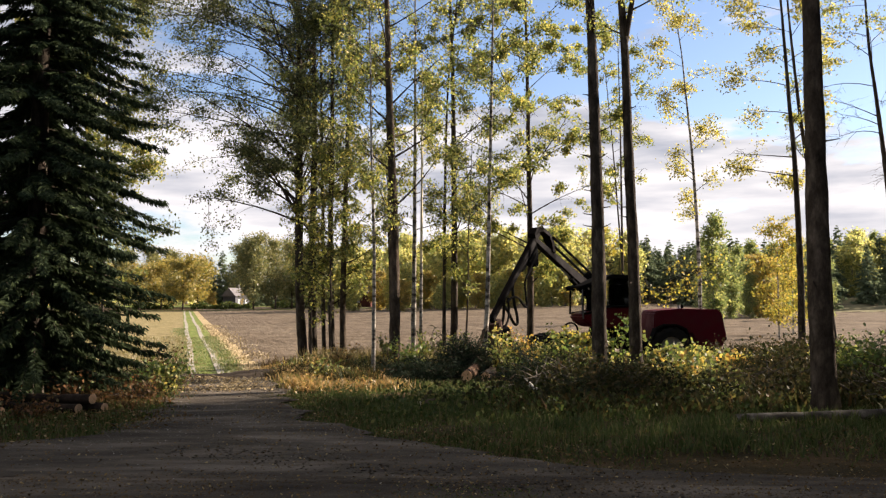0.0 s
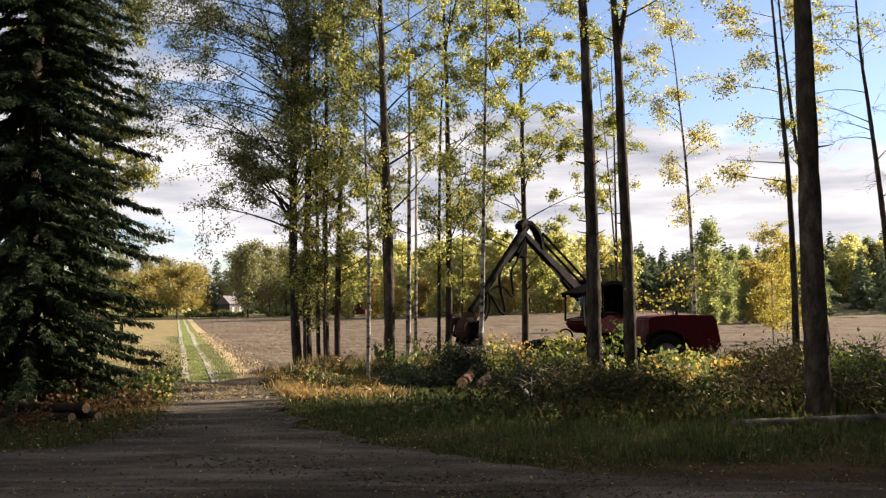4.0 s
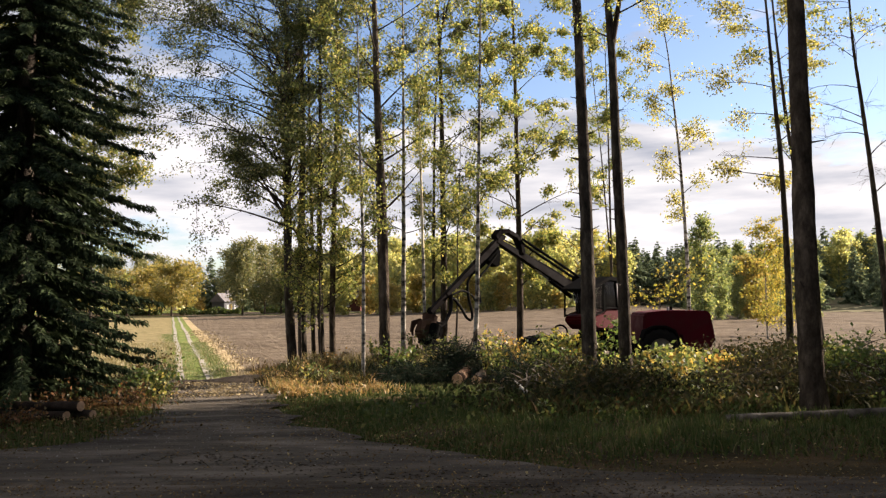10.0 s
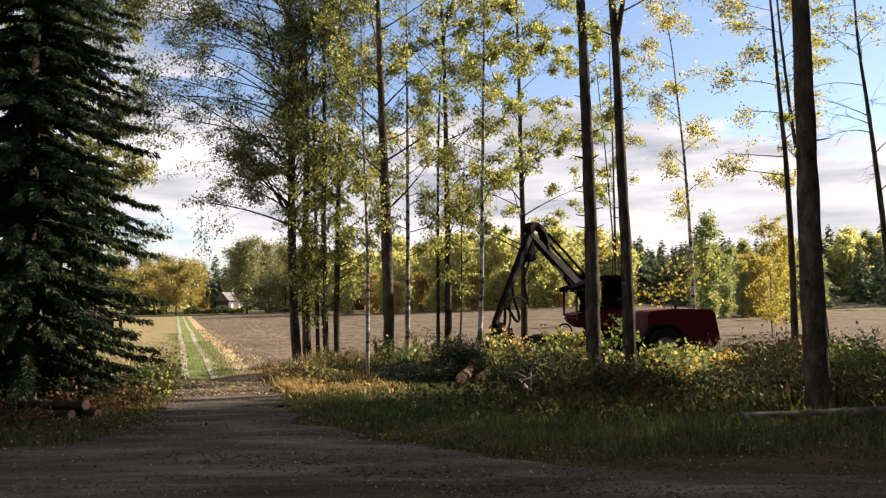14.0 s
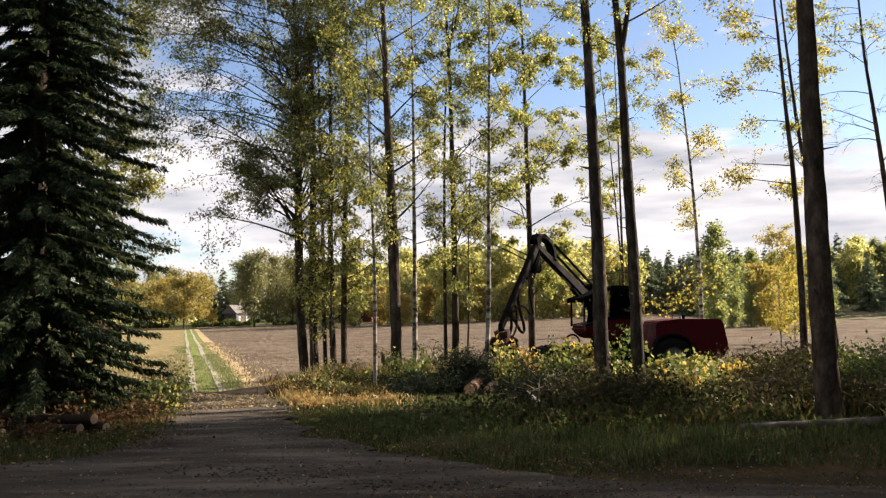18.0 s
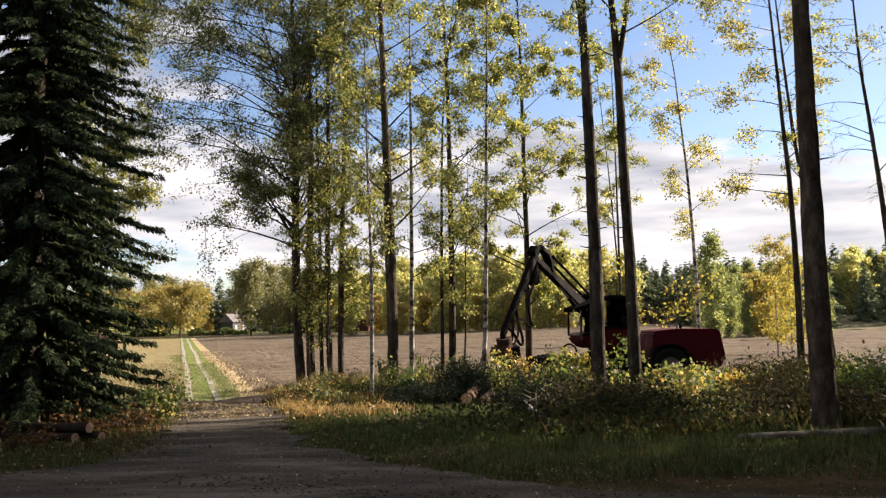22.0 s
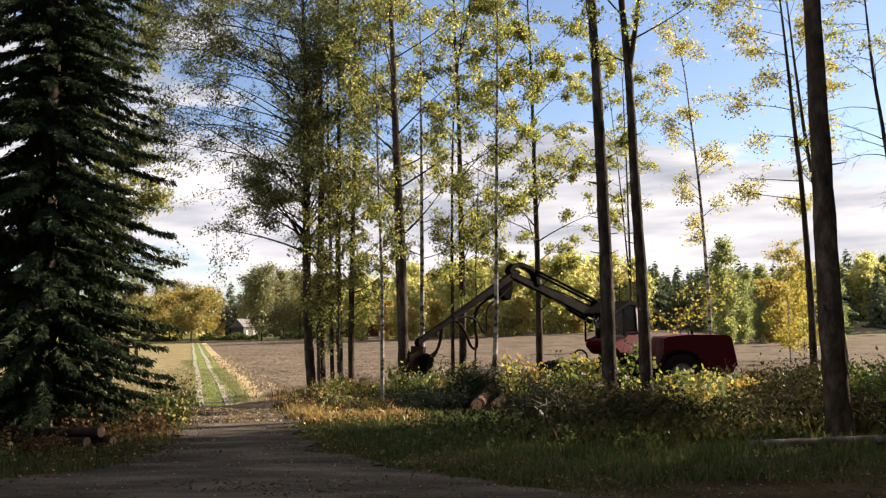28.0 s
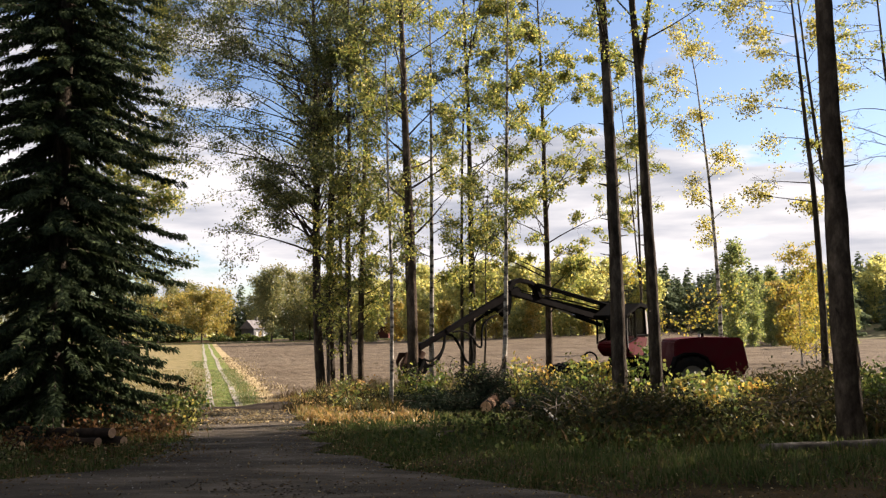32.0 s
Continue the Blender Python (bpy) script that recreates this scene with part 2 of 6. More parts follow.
# Red-brown ferns, darker than the orange ones because shade is coloured in.
L_RUSSETSHADE = foliage("shaded_russet_fern_leaves", ((0.0, (0.045, 0.042, 0.016)), (0.5, (0.100, 0.056, 0.024)), (1.0, (0.180, 0.086, 0.036))), 0.4, 1.3, shine=0.012)
# Bough heaps: needle colours blackened in place of the shade over them.
L_BRUSHSHADE = foliage("shade_dark_boughs", ((0.0, (0.010, 0.017, 0.011)), (0.6, (0.020, 0.031, 0.019)), (0.9, (0.034, 0.042, 0.024)), (1.0, (0.060, 0.050, 0.028))), 0.2, 1.2, 0.7, 0.01)
# Far needles are paled in colour to stand in for haze.
L_HAZESPRUCE = foliage("hazed_spruce_needles", ((0.0, (0.0975, 0.1300, 0.0806)), (0.6, (0.1495, 0.1846, 0.1092)), (1.0, (0.2080, 0.2340, 0.1326))), 0.45, 1.5, 0.7, 0.01)
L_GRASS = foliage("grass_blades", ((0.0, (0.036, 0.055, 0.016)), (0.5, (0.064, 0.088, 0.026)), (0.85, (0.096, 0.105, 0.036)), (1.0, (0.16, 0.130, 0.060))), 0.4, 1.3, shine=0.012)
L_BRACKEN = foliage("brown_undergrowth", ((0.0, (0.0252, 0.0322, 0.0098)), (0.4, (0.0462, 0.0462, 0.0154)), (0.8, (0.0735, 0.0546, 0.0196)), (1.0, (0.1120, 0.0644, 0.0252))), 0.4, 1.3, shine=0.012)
L_BUSH = foliage("green_bush_leaves", ((0.0, (0.045, 0.080, 0.016)), (0.5, (0.090, 0.135, 0.028)), (0.9, (0.16, 0.19, 0.040)), (1.0, (0.34, 0.30, 0.06))), 0.5, 1.5)
L_LITTER = foliage("fallen_leaves", ((0.0, (0.0450, 0.0270, 0.0120)), (0.5, (0.0975, 0.0600, 0.0240)), (0.85, (0.1650, 0.1050, 0.0375)), (1.0, (0.3450, 0.2700, 0.1350))), 0.2, 1.0, shine=0.012)

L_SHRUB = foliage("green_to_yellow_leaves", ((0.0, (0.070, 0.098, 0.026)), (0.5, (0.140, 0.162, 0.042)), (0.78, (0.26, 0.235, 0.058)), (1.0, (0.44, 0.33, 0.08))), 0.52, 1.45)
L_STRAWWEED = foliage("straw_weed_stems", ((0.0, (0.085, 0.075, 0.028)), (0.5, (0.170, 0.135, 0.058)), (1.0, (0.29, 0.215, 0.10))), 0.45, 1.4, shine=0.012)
# Brown weeds and scrub below: their colours are lowered to carry the clearing's shade.
L_WEEDSHADE = foliage("shaded_weed_stems", ((0.0, (0.0260, 0.0260, 0.0104)), (0.5, (0.0488, 0.0403, 0.0169)), (1.0, (0.0975, 0.0715, 0.0325))), 0.4, 1.3, shine=0.012)
L_SCRUBSHADE = foliage("shaded_scrub_leaves", ((0.0, (0.0150, 0.0200, 0.0070)), (0.5, (0.0330, 0.0350, 0.0125)), (0.85, (0.0550, 0.0450, 0.0190)), (1.0, (0.0850, 0.0540, 0.0250))), 0.3, 1.2, shine=0.012)
L_GLOW = foliage("gold_and_orange_leaves", ((0.0, (0.11, 0.13, 0.03)), (0.35, (0.30, 0.24, 0.05)), (0.75, (0.46, 0.29, 0.06)), (1.0, (0.52, 0.24, 0.07))), 0.5, 1.4)
L_STRAW = foliage("pale_straw_leaves", ((0.0, (0.14, 0.10, 0.05)), (0.5, (0.30, 0.22, 0.11)), (1.0, (0.50, 0.40, 0.22))), 0.2, 1.0)
L_DIMGREEN = foliage("deep_green_herb_leaves", ((0.0, (0.028, 0.048, 0.012)), (0.5, (0.055, 0.080, 0.020)), (0.9, (0.10, 0.115, 0.030)), (1.0, (0.22, 0.18, 0.05))), 0.4, 1.3, shine=0.02)
L_PALE = foliage("pale_yellow_leaves", ((0.0, (0.14, 0.148, 0.034)), (0.5, (0.30, 0.270, 0.066)), (1.0, (0.53, 0.43, 0.115))), 0.52, 1.5, 0.5, 0.05)
# Far birch leaves are raised in colour, since no haze lightens them.
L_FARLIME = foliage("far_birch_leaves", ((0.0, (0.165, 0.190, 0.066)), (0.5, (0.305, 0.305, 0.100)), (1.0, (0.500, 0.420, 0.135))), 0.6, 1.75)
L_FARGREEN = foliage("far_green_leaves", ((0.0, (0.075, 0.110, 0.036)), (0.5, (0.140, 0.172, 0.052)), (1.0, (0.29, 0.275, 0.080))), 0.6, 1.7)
L_FARGOLD = foliage("far_golden_leaves", ((0.0, (0.18, 0.165, 0.045)), (0.5, (0.31, 0.235, 0.056)), (1.0, (0.43, 0.285, 0.066))), 0.54, 1.55)
L_OLDGOLD = foliage("dull_golden_leaves", ((0.0, (0.130, 0.135, 0.036)), (0.5, (0.250, 0.210, 0.050)), (1.0, (0.42, 0.30, 0.066))), 0.5, 1.4)
L_FAROLIVE = foliage("far_olive_leaves", ((0.0, (0.080, 0.092, 0.034)), (0.5, (0.150, 0.154, 0.054)), (1.0, (0.27, 0.235, 0.085))), 0.52, 1.45)
# Lit copy of the grass: brighter blade colours where sun should fall.
L_SUNGRASS = foliage("sunlit_grass_blades", ((0.0, (0.075, 0.105, 0.026)), (0.6, (0.135, 0.160, 0.044)), (1.0, (0.29, 0.25, 0.11))), 0.42, 1.3)
# Cab red is set darker to hold the shade of the trees.
P_RED = paint("shaded_red_machine_paint", (0.062, 0.0022, 0.005), 0.5, 0.0, 0.2, spec=0.08)
P_DARKRED = paint("dusty_dark_red_paint", (0.075, 0.004, 0.010), 0.6, 0.0, 0.3, spec=0.08)
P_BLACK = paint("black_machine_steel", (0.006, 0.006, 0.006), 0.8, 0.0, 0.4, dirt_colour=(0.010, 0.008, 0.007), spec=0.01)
# Crane maroon taken almost to black: tree shade is put into the colour.
P_BOOM = paint("dusty_maroon_in_shade", (0.0042, 0.0024, 0.0024), 0.6, 0.0, 0.4, dirt_colour=(0.0075, 0.005, 0.0042), spec=0.05)
P_RUST = paint("rusty_brown_steel", (0.055, 0.024, 0.013), 0.7, 0.0, 0.5)
P_GREY = paint("worn_grey_steel", (0.30, 0.29, 0.28), 0.4, 0.6, 0.4)
P_SHEEN = paint("windscreen_sheen_grey", (0.10, 0.10, 0.10), 0.5, 0.0, 0.3)
P_CHROME = paint("bright_cylinder_rod", (0.6, 0.6, 0.6), 0.18, 1.0, 0.1)
P_RUBBER = paint("black_rubber", (0.012, 0.012, 0.012), 0.85, 0.0, 0.5, dirt_colour=(0.035, 0.028, 0.022), spec=0.03)
P_WHITE = paint("white_house_paint", (0.46, 0.46, 0.45), 0.6, 0.0, 0.2, 1.0)
P_GREYWALL = paint("grey_house_paint", (0.085, 0.088, 0.092), 0.7, 0.0, 0.3, 1.0)
P_BARN = paint("red_ochre_boards", (0.110, 0.034, 0.024), 0.9, 0.0, 0.5, 1.0)
P_ROOF = paint("dark_roof_sheet", (0.045, 0.043, 0.042), 0.7, 0.0, 0.4, 1.0)
P_TILE = paint("grey_roof_tile", (0.16, 0.15, 0.15), 0.7, 0.0, 0.4, 1.0)


def glass_material(name, tint):
    m, nt, b = material(name)
    nt.nodes.remove(b)
    out = nt.nodes["Material Output"]
    t = nt.nodes.new("ShaderNodeBsdfTransparent")
    t.inputs[0].default_value = tint
    g = nt.nodes.new("ShaderNodeBsdfGlossy")
    g.inputs["Roughness"].default_value = 0.04
    g.inputs["Color"].default_value = (0.4, 0.4, 0.4, 1)
    mx = nt.nodes.new("ShaderNodeMixShader")
    mx.inputs[0].default_value = 0.05
    link(nt, t, 0, mx, 1)
    link(nt, g, 0, mx, 2)
    link(nt, mx, 0, out, 0)
    return m


M_GLASS = glass_material("cab_glass", (0.96, 0.97, 0.97, 1))
M_DARKGLASS = glass_material("dark_cab_glass", (0.62, 0.66, 0.68, 1))


# ---- building helpers ----


def mesh_of(name, verts, faces, mat, smooth=False):
    me = bpy.data.meshes.new(name)
    me.from_pydata(np.asarray(verts, float).tolist(), [], np.asarray(faces).tolist() if isinstance(faces, np.ndarray) else faces)
    if smooth:
        me.polygons.foreach_set("use_smooth", [True] * len(me.polygons))
    me.materials.append(mat)
    me.update()
    return me


def part(name, shape, mat, parent, label=""):
    """One mesh object under a thing or part; shape is a bmesh or a mesh."""
    if isinstance(shape, bmesh.types.BMesh):
        me = bpy.data.meshes.new(name)
        shape.to_mesh(me)
        shape.free()
        me.materials.append(mat)
    else:
        me = shape
    ob = new(name, me)
    if parent is not None:
        ob.parent = parent
    if label:
        ob["label"] = label
    return ob


def thing(name, x, y, z, label, category, group="", kind="", turn=0.0):
    ob = new(name)
    ob.empty_display_size = 0.2
    ob.matrix_basis = pose(x, y, z, 0, 0, turn)
    return tagged(ob, label, category, group, kind)


def smoothstep(a, b, v):
    s = np.clip((v - a) / (b - a), 0, 1)
    return s * s * (3 - 2 * s)


def ground_z(x, y):
    """Height of the ground: a gentle fall from the gravel road, a bank down to the field, a slow rise beyond."""
    x, y = np.asarray(x, float), np.asarray(y, float)
    start = 27 - 5 * smoothstep(-4, -8, x)
    s = smoothstep(0, 1, (y - start) / 9)
    z = -0.022 * np.clip(y, 0, 27) * (1 - s) + s * -1.2 + np.clip(y - 120, 0, 200) * 0.004
    # the field climbs towards the far trees, most of all behind the machine; the old clearing rises at its side
    away = x / np.maximum(y, 1.0)
    z = z + smoothstep(60, 200, y) * np.interp(away, (-0.30, -0.20, -0.02, 0.15, 0.25, 0.34, 0.45), (0.0, 0.25, 0.85, 1.68, 1.85, 1.40, 0.60))
    z = z + 5.5 * smoothstep(62, 108, x) * smoothstep(145, 200, y) * (1 - smoothstep(260, 330, y))
    return z


def rough_z(x, y, size, amount, seed=0.0):
    return np.array([noise.noise(Vector((a / size, b / size, seed))) for a, b in zip(np.ravel(x), np.ravel(y))]) * amount


def drive_x(y):
    """Middle line of the farm track."""
    return 1.02 - 0.319 * np.asarray(y, float)


def sheet(name, us, vs, fx, lift, mat, relief=0.0, size=1.0, label="", category="", kind="structure", relief_seed=0.0):
    """A ground sheet over rows y=vs and columns u=us, whose x comes from fx(u, y)."""
    U, V = np.meshgrid(np.asarray(us, float), np.asarray(vs, float))
    X = fx(U, V)
    Z = ground_z(X, V) + lift
    if relief:
        Z = Z + rough_z(X, V, size, relief, relief_seed).reshape(Z.shape)
    nu, nv = len(us), len(vs)
    idx = np.arange(nu * nv).reshape(nv, nu)
    faces = np.stack([idx[:-1, :-1], idx[:-1, 1:], idx[1:, 1:], idx[1:, :-1]], -1).reshape(-1, 4)
    me = mesh_of(name, np.stack([X, V, Z], -1).reshape(-1, 3), faces, mat, True)
    return tagged(new(name, me), label, category, "", kind)


# ---- ground ----
near_y = np.concatenate([np.linspace(-60, 4, 18), np.linspace(5, 42, 75), np.linspace(44, 110, 24), np.linspace(120, 420, 26), [600, 1000, 2000]])
near_x = np.concatenate([[-1500, -600, -300, -180, -120], np.linspace(-90, -26, 18), np.linspace(-24, 26, 90), np.linspace(28, 100, 20), [130, 190, 300, 600, 1500]])
sheet("ground", near_x, near_y, lambda u, y: u, -0.05, M_FLOOR, 0.10, 2.3, "forest floor with moss, dry leaves and needles", "ground")

# the gravel road before the camera and the mouth of the farm track that leaves it
edge_y = (-8.0, 8.2, 8.6, 9.15, 10.5, 12.0, 13.6, 16.0, 19.4, 29.5)
edge_r = (60.0, 60.0, 4.6, 1.7, 0.15, -1.05, -2.25, -2.95, -3.8, -7.15)
edge_l = (-60.0, -60.0, -30.0, -16.0, -6.1, -4.95, -5.0, -5.4, -6.5, -9.75)


def road_x(u, y):
    r, l = np.interp(y, edge_y, edge_r), np.interp(y, edge_y, edge_l)
    wob = 0.16 * np.sin(y * 3.1) + 0.10 * np.sin(y * 7.3 + 1.0) + 0.06 * np.sin(y * 13.7)
    return l + (r - l) * u + np.where(u > 0.5, wob, -wob) * np.abs(2 * u - 1) ** 6


road_v = np.concatenate([np.linspace(-8, 8.2, 14), np.linspace(8.3, 29.5, 110)])
sheet("road", np.linspace(0, 1, 60), road_v, road_x, 0.035, M_ROAD, 0.030, 1.3, "packed dirt and gravel road with wheel marks", "road")

# strips beside and on the farm track, measured across it from its middle
far_v = np.concatenate([np.linspace(27, 60, 80), np.linspace(62, 120, 40), np.linspace(125, 182, 20)])
for i, (a, b, n, lift, mat, rel, text) in enumerate((
        (-60.0, -0.85, 60, 0.03, M_DRYGRASS, 0.08, "dry mown meadow of pale grass"),
        (-0.85, 1.38, 12, 0.04, M_TURF, 0.02, "green grass strip along the farm track"),
        (1.38, 2.35, 8, 0.05, M_TANGRASS, 0.08, "strip of tan dead grass at the field's edge"))):
    sheet(("meadow", "verge", "grass_strip")[i], np.linspace(a, b, n), far_v, lambda u, y: drive_x(y) + u, lift, mat, rel, 0.6, text, "grass")
for u0 in (-0.56, 0.56):
    sheet("wheel_rut", np.linspace(-0.5, 0.5, 5), far_v, lambda u, y: drive_x(y) + u0 + u * (0.32 + 0.03 * np.sin(y * 0.5 + u0 * 3)) + 0.05 * np.sin(y * 0.16 + u0),
          0.062, M_RUT, 0.012, 0.4, "pale gravel wheel rut of the farm track", "track")

# ploughed field: furrows near the bank, then open soil to the far trees
plough_v = np.concatenate([np.linspace(29, 70, 190), np.linspace(71, 130, 70), np.linspace(133, 236, 30)])
sheet("ploughed_field", np.concatenate([np.linspace(0, 30, 150), np.linspace(30.5, 90, 60), np.linspace(95, 260, 20)]), plough_v,
      lambda u, y: drive_x(y) + 2.25 + u, 0.03, M_SOIL, 0.13, 0.45, "bare ploughed brown field with clods", "field")
sheet("far_meadow", np.linspace(-200, 330, 60), np.linspace(236.5, 300, 12), lambda u, y: u - 20, 0.08, M_TURF, 0.1, 3.0, "green meadow strip beyond the field", "grass")
sheet("rough_slope", np.linspace(58, 210, 80), np.linspace(148, 235, 60), lambda u, y: u, 0.14, M_SLOPE, 0.35, 2.2, "rough grassy slope of the old clearing", "grass")
sheet("far_lane", np.linspace(-200, 30, 40), np.linspace(181, 186, 4), lambda u, y: u - 30, 0.12, M_TURF, 0.05, 3.0, "mown green lane across the end of the track", "grass")


# ---- trees ----
LEAF_MORE, LEAF_GROW = 3.1, 1.46

def tube(points, radii, sides=8):
    """Vertices and quads of a tapered tube along points."""
    P = np.asarray(points, float)
    T = np.gradient(P, axis=0)
    T /= np.linalg.norm(T, axis=1)[:, None] + 1e-9
    ref = np.where(np.abs(T[:, 2:3]) > 0.9, np.array([[1.0, 0, 0]]), np.array([[0, 0, 1.0]]))
    A = np.cross(T, ref)
    A /= np.linalg.norm(A, axis=1)[:, None] + 1e-9
    B = np.cross(T, A)
    ang = np.linspace(0, 2 * np.pi, sides, endpoint=False)
    V = (P[:, None, :] + np.asarray(radii)[:, None, None] * (np.cos(ang)[None, :, None] * A[:, None, :] + np.sin(ang)[None, :, None] * B[:, None, :])).reshape(-1, 3)
    n = len(P)
    i = np.arange(n * sides).reshape(n, sides)
    F = np.stack([i[:-1], np.roll(i, -1, 1)[:-1], np.roll(i, -1, 1)[1:], i[1:]], -1).reshape(-1, 4)
    return V, F


def gather(pieces):
    vs, fs, k = [], [], 0
    for v, f in pieces:
        vs.append(v)
        fs.append(f + k)
        k += len(v)
    return np.concatenate(vs), np.concatenate(fs)


def leaf_quads(centres, size, r, droop=0.0, aspect=0.62):
    """One small pointed leaf (a bent diamond quad) at each centre."""
    n = len(centres)
    a = r.normal(size=(n, 3))
    a[:, 2] -= droop
    a /= np.linalg.norm(a, axis=1)[:, None]
    b = np.cross(a, r.normal(size=(n, 3)))
    b /= np.linalg.norm(b, axis=1)[:, None] + 1e-9
    s = size * r.uniform(0.65, 1.3, (n, 1))
    c = np.asarray(centres)
    V = np.stack([c - a * s * 0.5, c + b * s * 0.5 * aspect, c + a * s * 0.5, c - b * s * 0.5 * aspect], 1).reshape(-1, 3)
    return V, np.arange(4 * n).reshape(n, 4)


def limb(r, start, way, length, rise, bend=0.25, n=6):
    """Points of a limb that leaves at start along way and curves upward (rise) or droops (negative)."""
    s = np.linspace(0, 1, n)[:, None]
    side = r.normal(size=3) * bend * length * 0.3
    return start + way * length * s + np.array([0, 0, 1.0]) * rise * length * s ** 2 + side * s * (1 - s)


def broadleaf(name, x, y, lean, rad, height, low, spread, leaves, leaf, bark, leafmat, label, seed, category="tree", group="trees by the track", lean_y=0.0,
              limbs=26, shift=(0.0, 0.0), rise=0.35, fork=0.0, bare=0, z=None, top=None, tight=0.20, sides=12, joined=False, stubs=0, keep=0.72, bends=(), climb=(0.25, 0.75), flat=1.0):
    """A tree: tapered wavering trunk (bends: sideways offsets at heights), limbs from the height low upward, leaves in sprays along limbs and twigs."""
    r = np.random.default_rng(seed)
    zz = float(ground_z(x, y)) - 0.08 if z is None else z
    ob = thing(name, x, y, zz, label, category, group)
    hs = np.linspace(0, height, 24)
    n = len(hs)
    wav = np.cumsum(r.normal(size=(n, 2)) * 0.018, axis=0) * np.linspace(0.2, 1, n)[:, None]
    wav -= np.linspace(0, 1, n)[:, None] * wav[-1] * 0.6
    if bends:
        bh, bx = zip(*bends)
        end = bx[-1] + (bx[-1] - bx[-2]) / (bh[-1] - bh[-2]) * (height + 1 - bh[-1])
        side = np.interp(hs, bh + (height + 1,), bx + (end,))
        side[1:-1] = (side[:-2] + 2 * side[1:-1] + side[2:]) / 4
        wav[:, 0] *= 0.1
    else:
        side = lean * hs
    line = np.stack([side + wav[:, 0], lean_y * hs + wav[:, 1], hs], 1)
    rr = rad * (1 - 0.88 * (hs / height) ** 1.1)
    rr[0] *= 1.18
    first = np.array([[line[0, 0] * 0, 0, -0.25]])
    if sides >= 12:
        # near trunks: fine rings with ridged, uneven bark
        hf = np.concatenate([np.linspace(0, 2, 14), np.linspace(2.2, height, 60)])
        lf = np.stack([np.interp(hf, hs, line[:, i]) for i in range(3)], 1)
        rf = np.interp(hf, hs, rr)
        tv, tf = tube(np.concatenate([first, lf]), np.concatenate([[rad * 1.4], rf]), 14)
        mid = np.repeat(np.concatenate([first, lf]), 14, axis=0)
        wob = np.array([noise.noise(Vector((p[0] * 9, p[1] * 9, p[2] * 1.6 + seed))) + 0.6 * noise.noise(Vector((p[0] * 25, p[1] * 25, p[2] * 4 + seed))) for p in tv])
        tv = mid + (tv - mid) * (1 + 0.11 * wob)[:, None]
    else:
        tv, tf = tube(np.concatenate([first, line]), np.concatenate([[rad * 1.4], rr]), sides)
    pieces = [(tv, tf)]
    if fork:
        s = np.linspace(0, 1, 8)[:, None]
        p0 = np.array([np.interp(fork, hs, line[:, i]) for i in range(3)])
        fl = p0 + s * np.array([0.55, 0.1, height - fork - 1.0]) + np.sin(s * np.pi) * np.array([0.35, 0, 0])
        pieces.append(tube(fl, np.interp(fork, hs, rr) * 0.75 * (1 - 0.8 * s[:, 0]), 8))
    v, f = gather(pieces)
    part("trunk", mesh_of("trunk", v, f, bark, True), bark, ob)
    # limbs, twigs and the fine sprigs that carry the leaves
    top = height * 0.98 if top is None else top
    tips, weights, all_wood, sprigs = [], [], [], []
    for k in range(limbs):
        h = low + (top - low) * (k + r.uniform(0, 1)) / limbs
        p0 = np.array([np.interp(h, hs, line[:, i]) for i in range(3)])
        ang = r.uniform(0, 2 * np.pi)
        frac = (h - low) / max(height - low, 0.1)
        ln = spread * r.uniform(0.55, 1.1) * (0.55 + 0.9 * np.sin(np.pi * min(1, frac * 0.85 + 0.12)) ** 0.8) * 0.75
        w = np.array([np.cos(ang) + shift[0] / max(spread, 0.1) * 0.8, np.sin(ang) * flat + shift[1] / max(spread, 0.1) * 0.8, r.uniform(*climb)])
        w /= np.linalg.norm(w)
        ln *= 1 + 0.35 * (w[0] * shift[0] + w[1] * shift[1]) / max(spread, 0.1)
        pts = limb(r, p0, w, ln, rise * r.uniform(0.2, 1.2))
        r0 = max(0.012, np.interp(h, hs, rr) * 0.30)
        wood = [tube(pts, np.linspace(r0, 0.006, len(pts)), 5)]
        full = r.lognormal(0, 0.32)
        for q in range(7):
            s0 = r.uniform(0.25 if joined else 0.38, 1.0)
            i = s0 * (len(pts) - 1)
            pp = pts[int(i)] * (1 - i % 1) + pts[min(int(i) + 1, len(pts) - 1)] * (i % 1)
            tw = w + r.normal(size=3) * np.array([0.8, 0.8, 0.55])
            tw /= np.linalg.norm(tw)
            tl = ln * r.uniform(0.18, 0.42)
            tp = limb(r, pp, tw, tl, -0.25 * r.uniform(0, 1.2), n=4)
            (wood if joined else sprigs).append(tube(tp, np.linspace(0.009, 0.003, 4), 3))
            leafy = k >= bare and r.uniform() < keep
            if joined:
                if leafy:
                    tips.append(tp)
                    weights.append(1.0)
                continue
            for c in range(4):
                a = r.integers(1, 4)
                sw = tw * 0.7 + r.normal(size=3) * np.array([0.7, 0.7, 0.45])
                sp = limb(r, tp[a], sw / np.linalg.norm(sw), r.uniform(0.16, 0.42), -0.3, n=4)
                sprigs.append(tube(sp[::3], np.array([0.005, 0.0025]), 3))
                if leafy:
                    tips.append(sp)
                    weights.append(full * r.lognormal(0, 0.5))
        if joined:
            all_wood += wood
            continue
        v, f = gather(wood)
        part("limb", mesh_of("limb", v, f, M_TWIG), M_TWIG, ob)
    if sprigs:
        v, f = gather(sprigs)
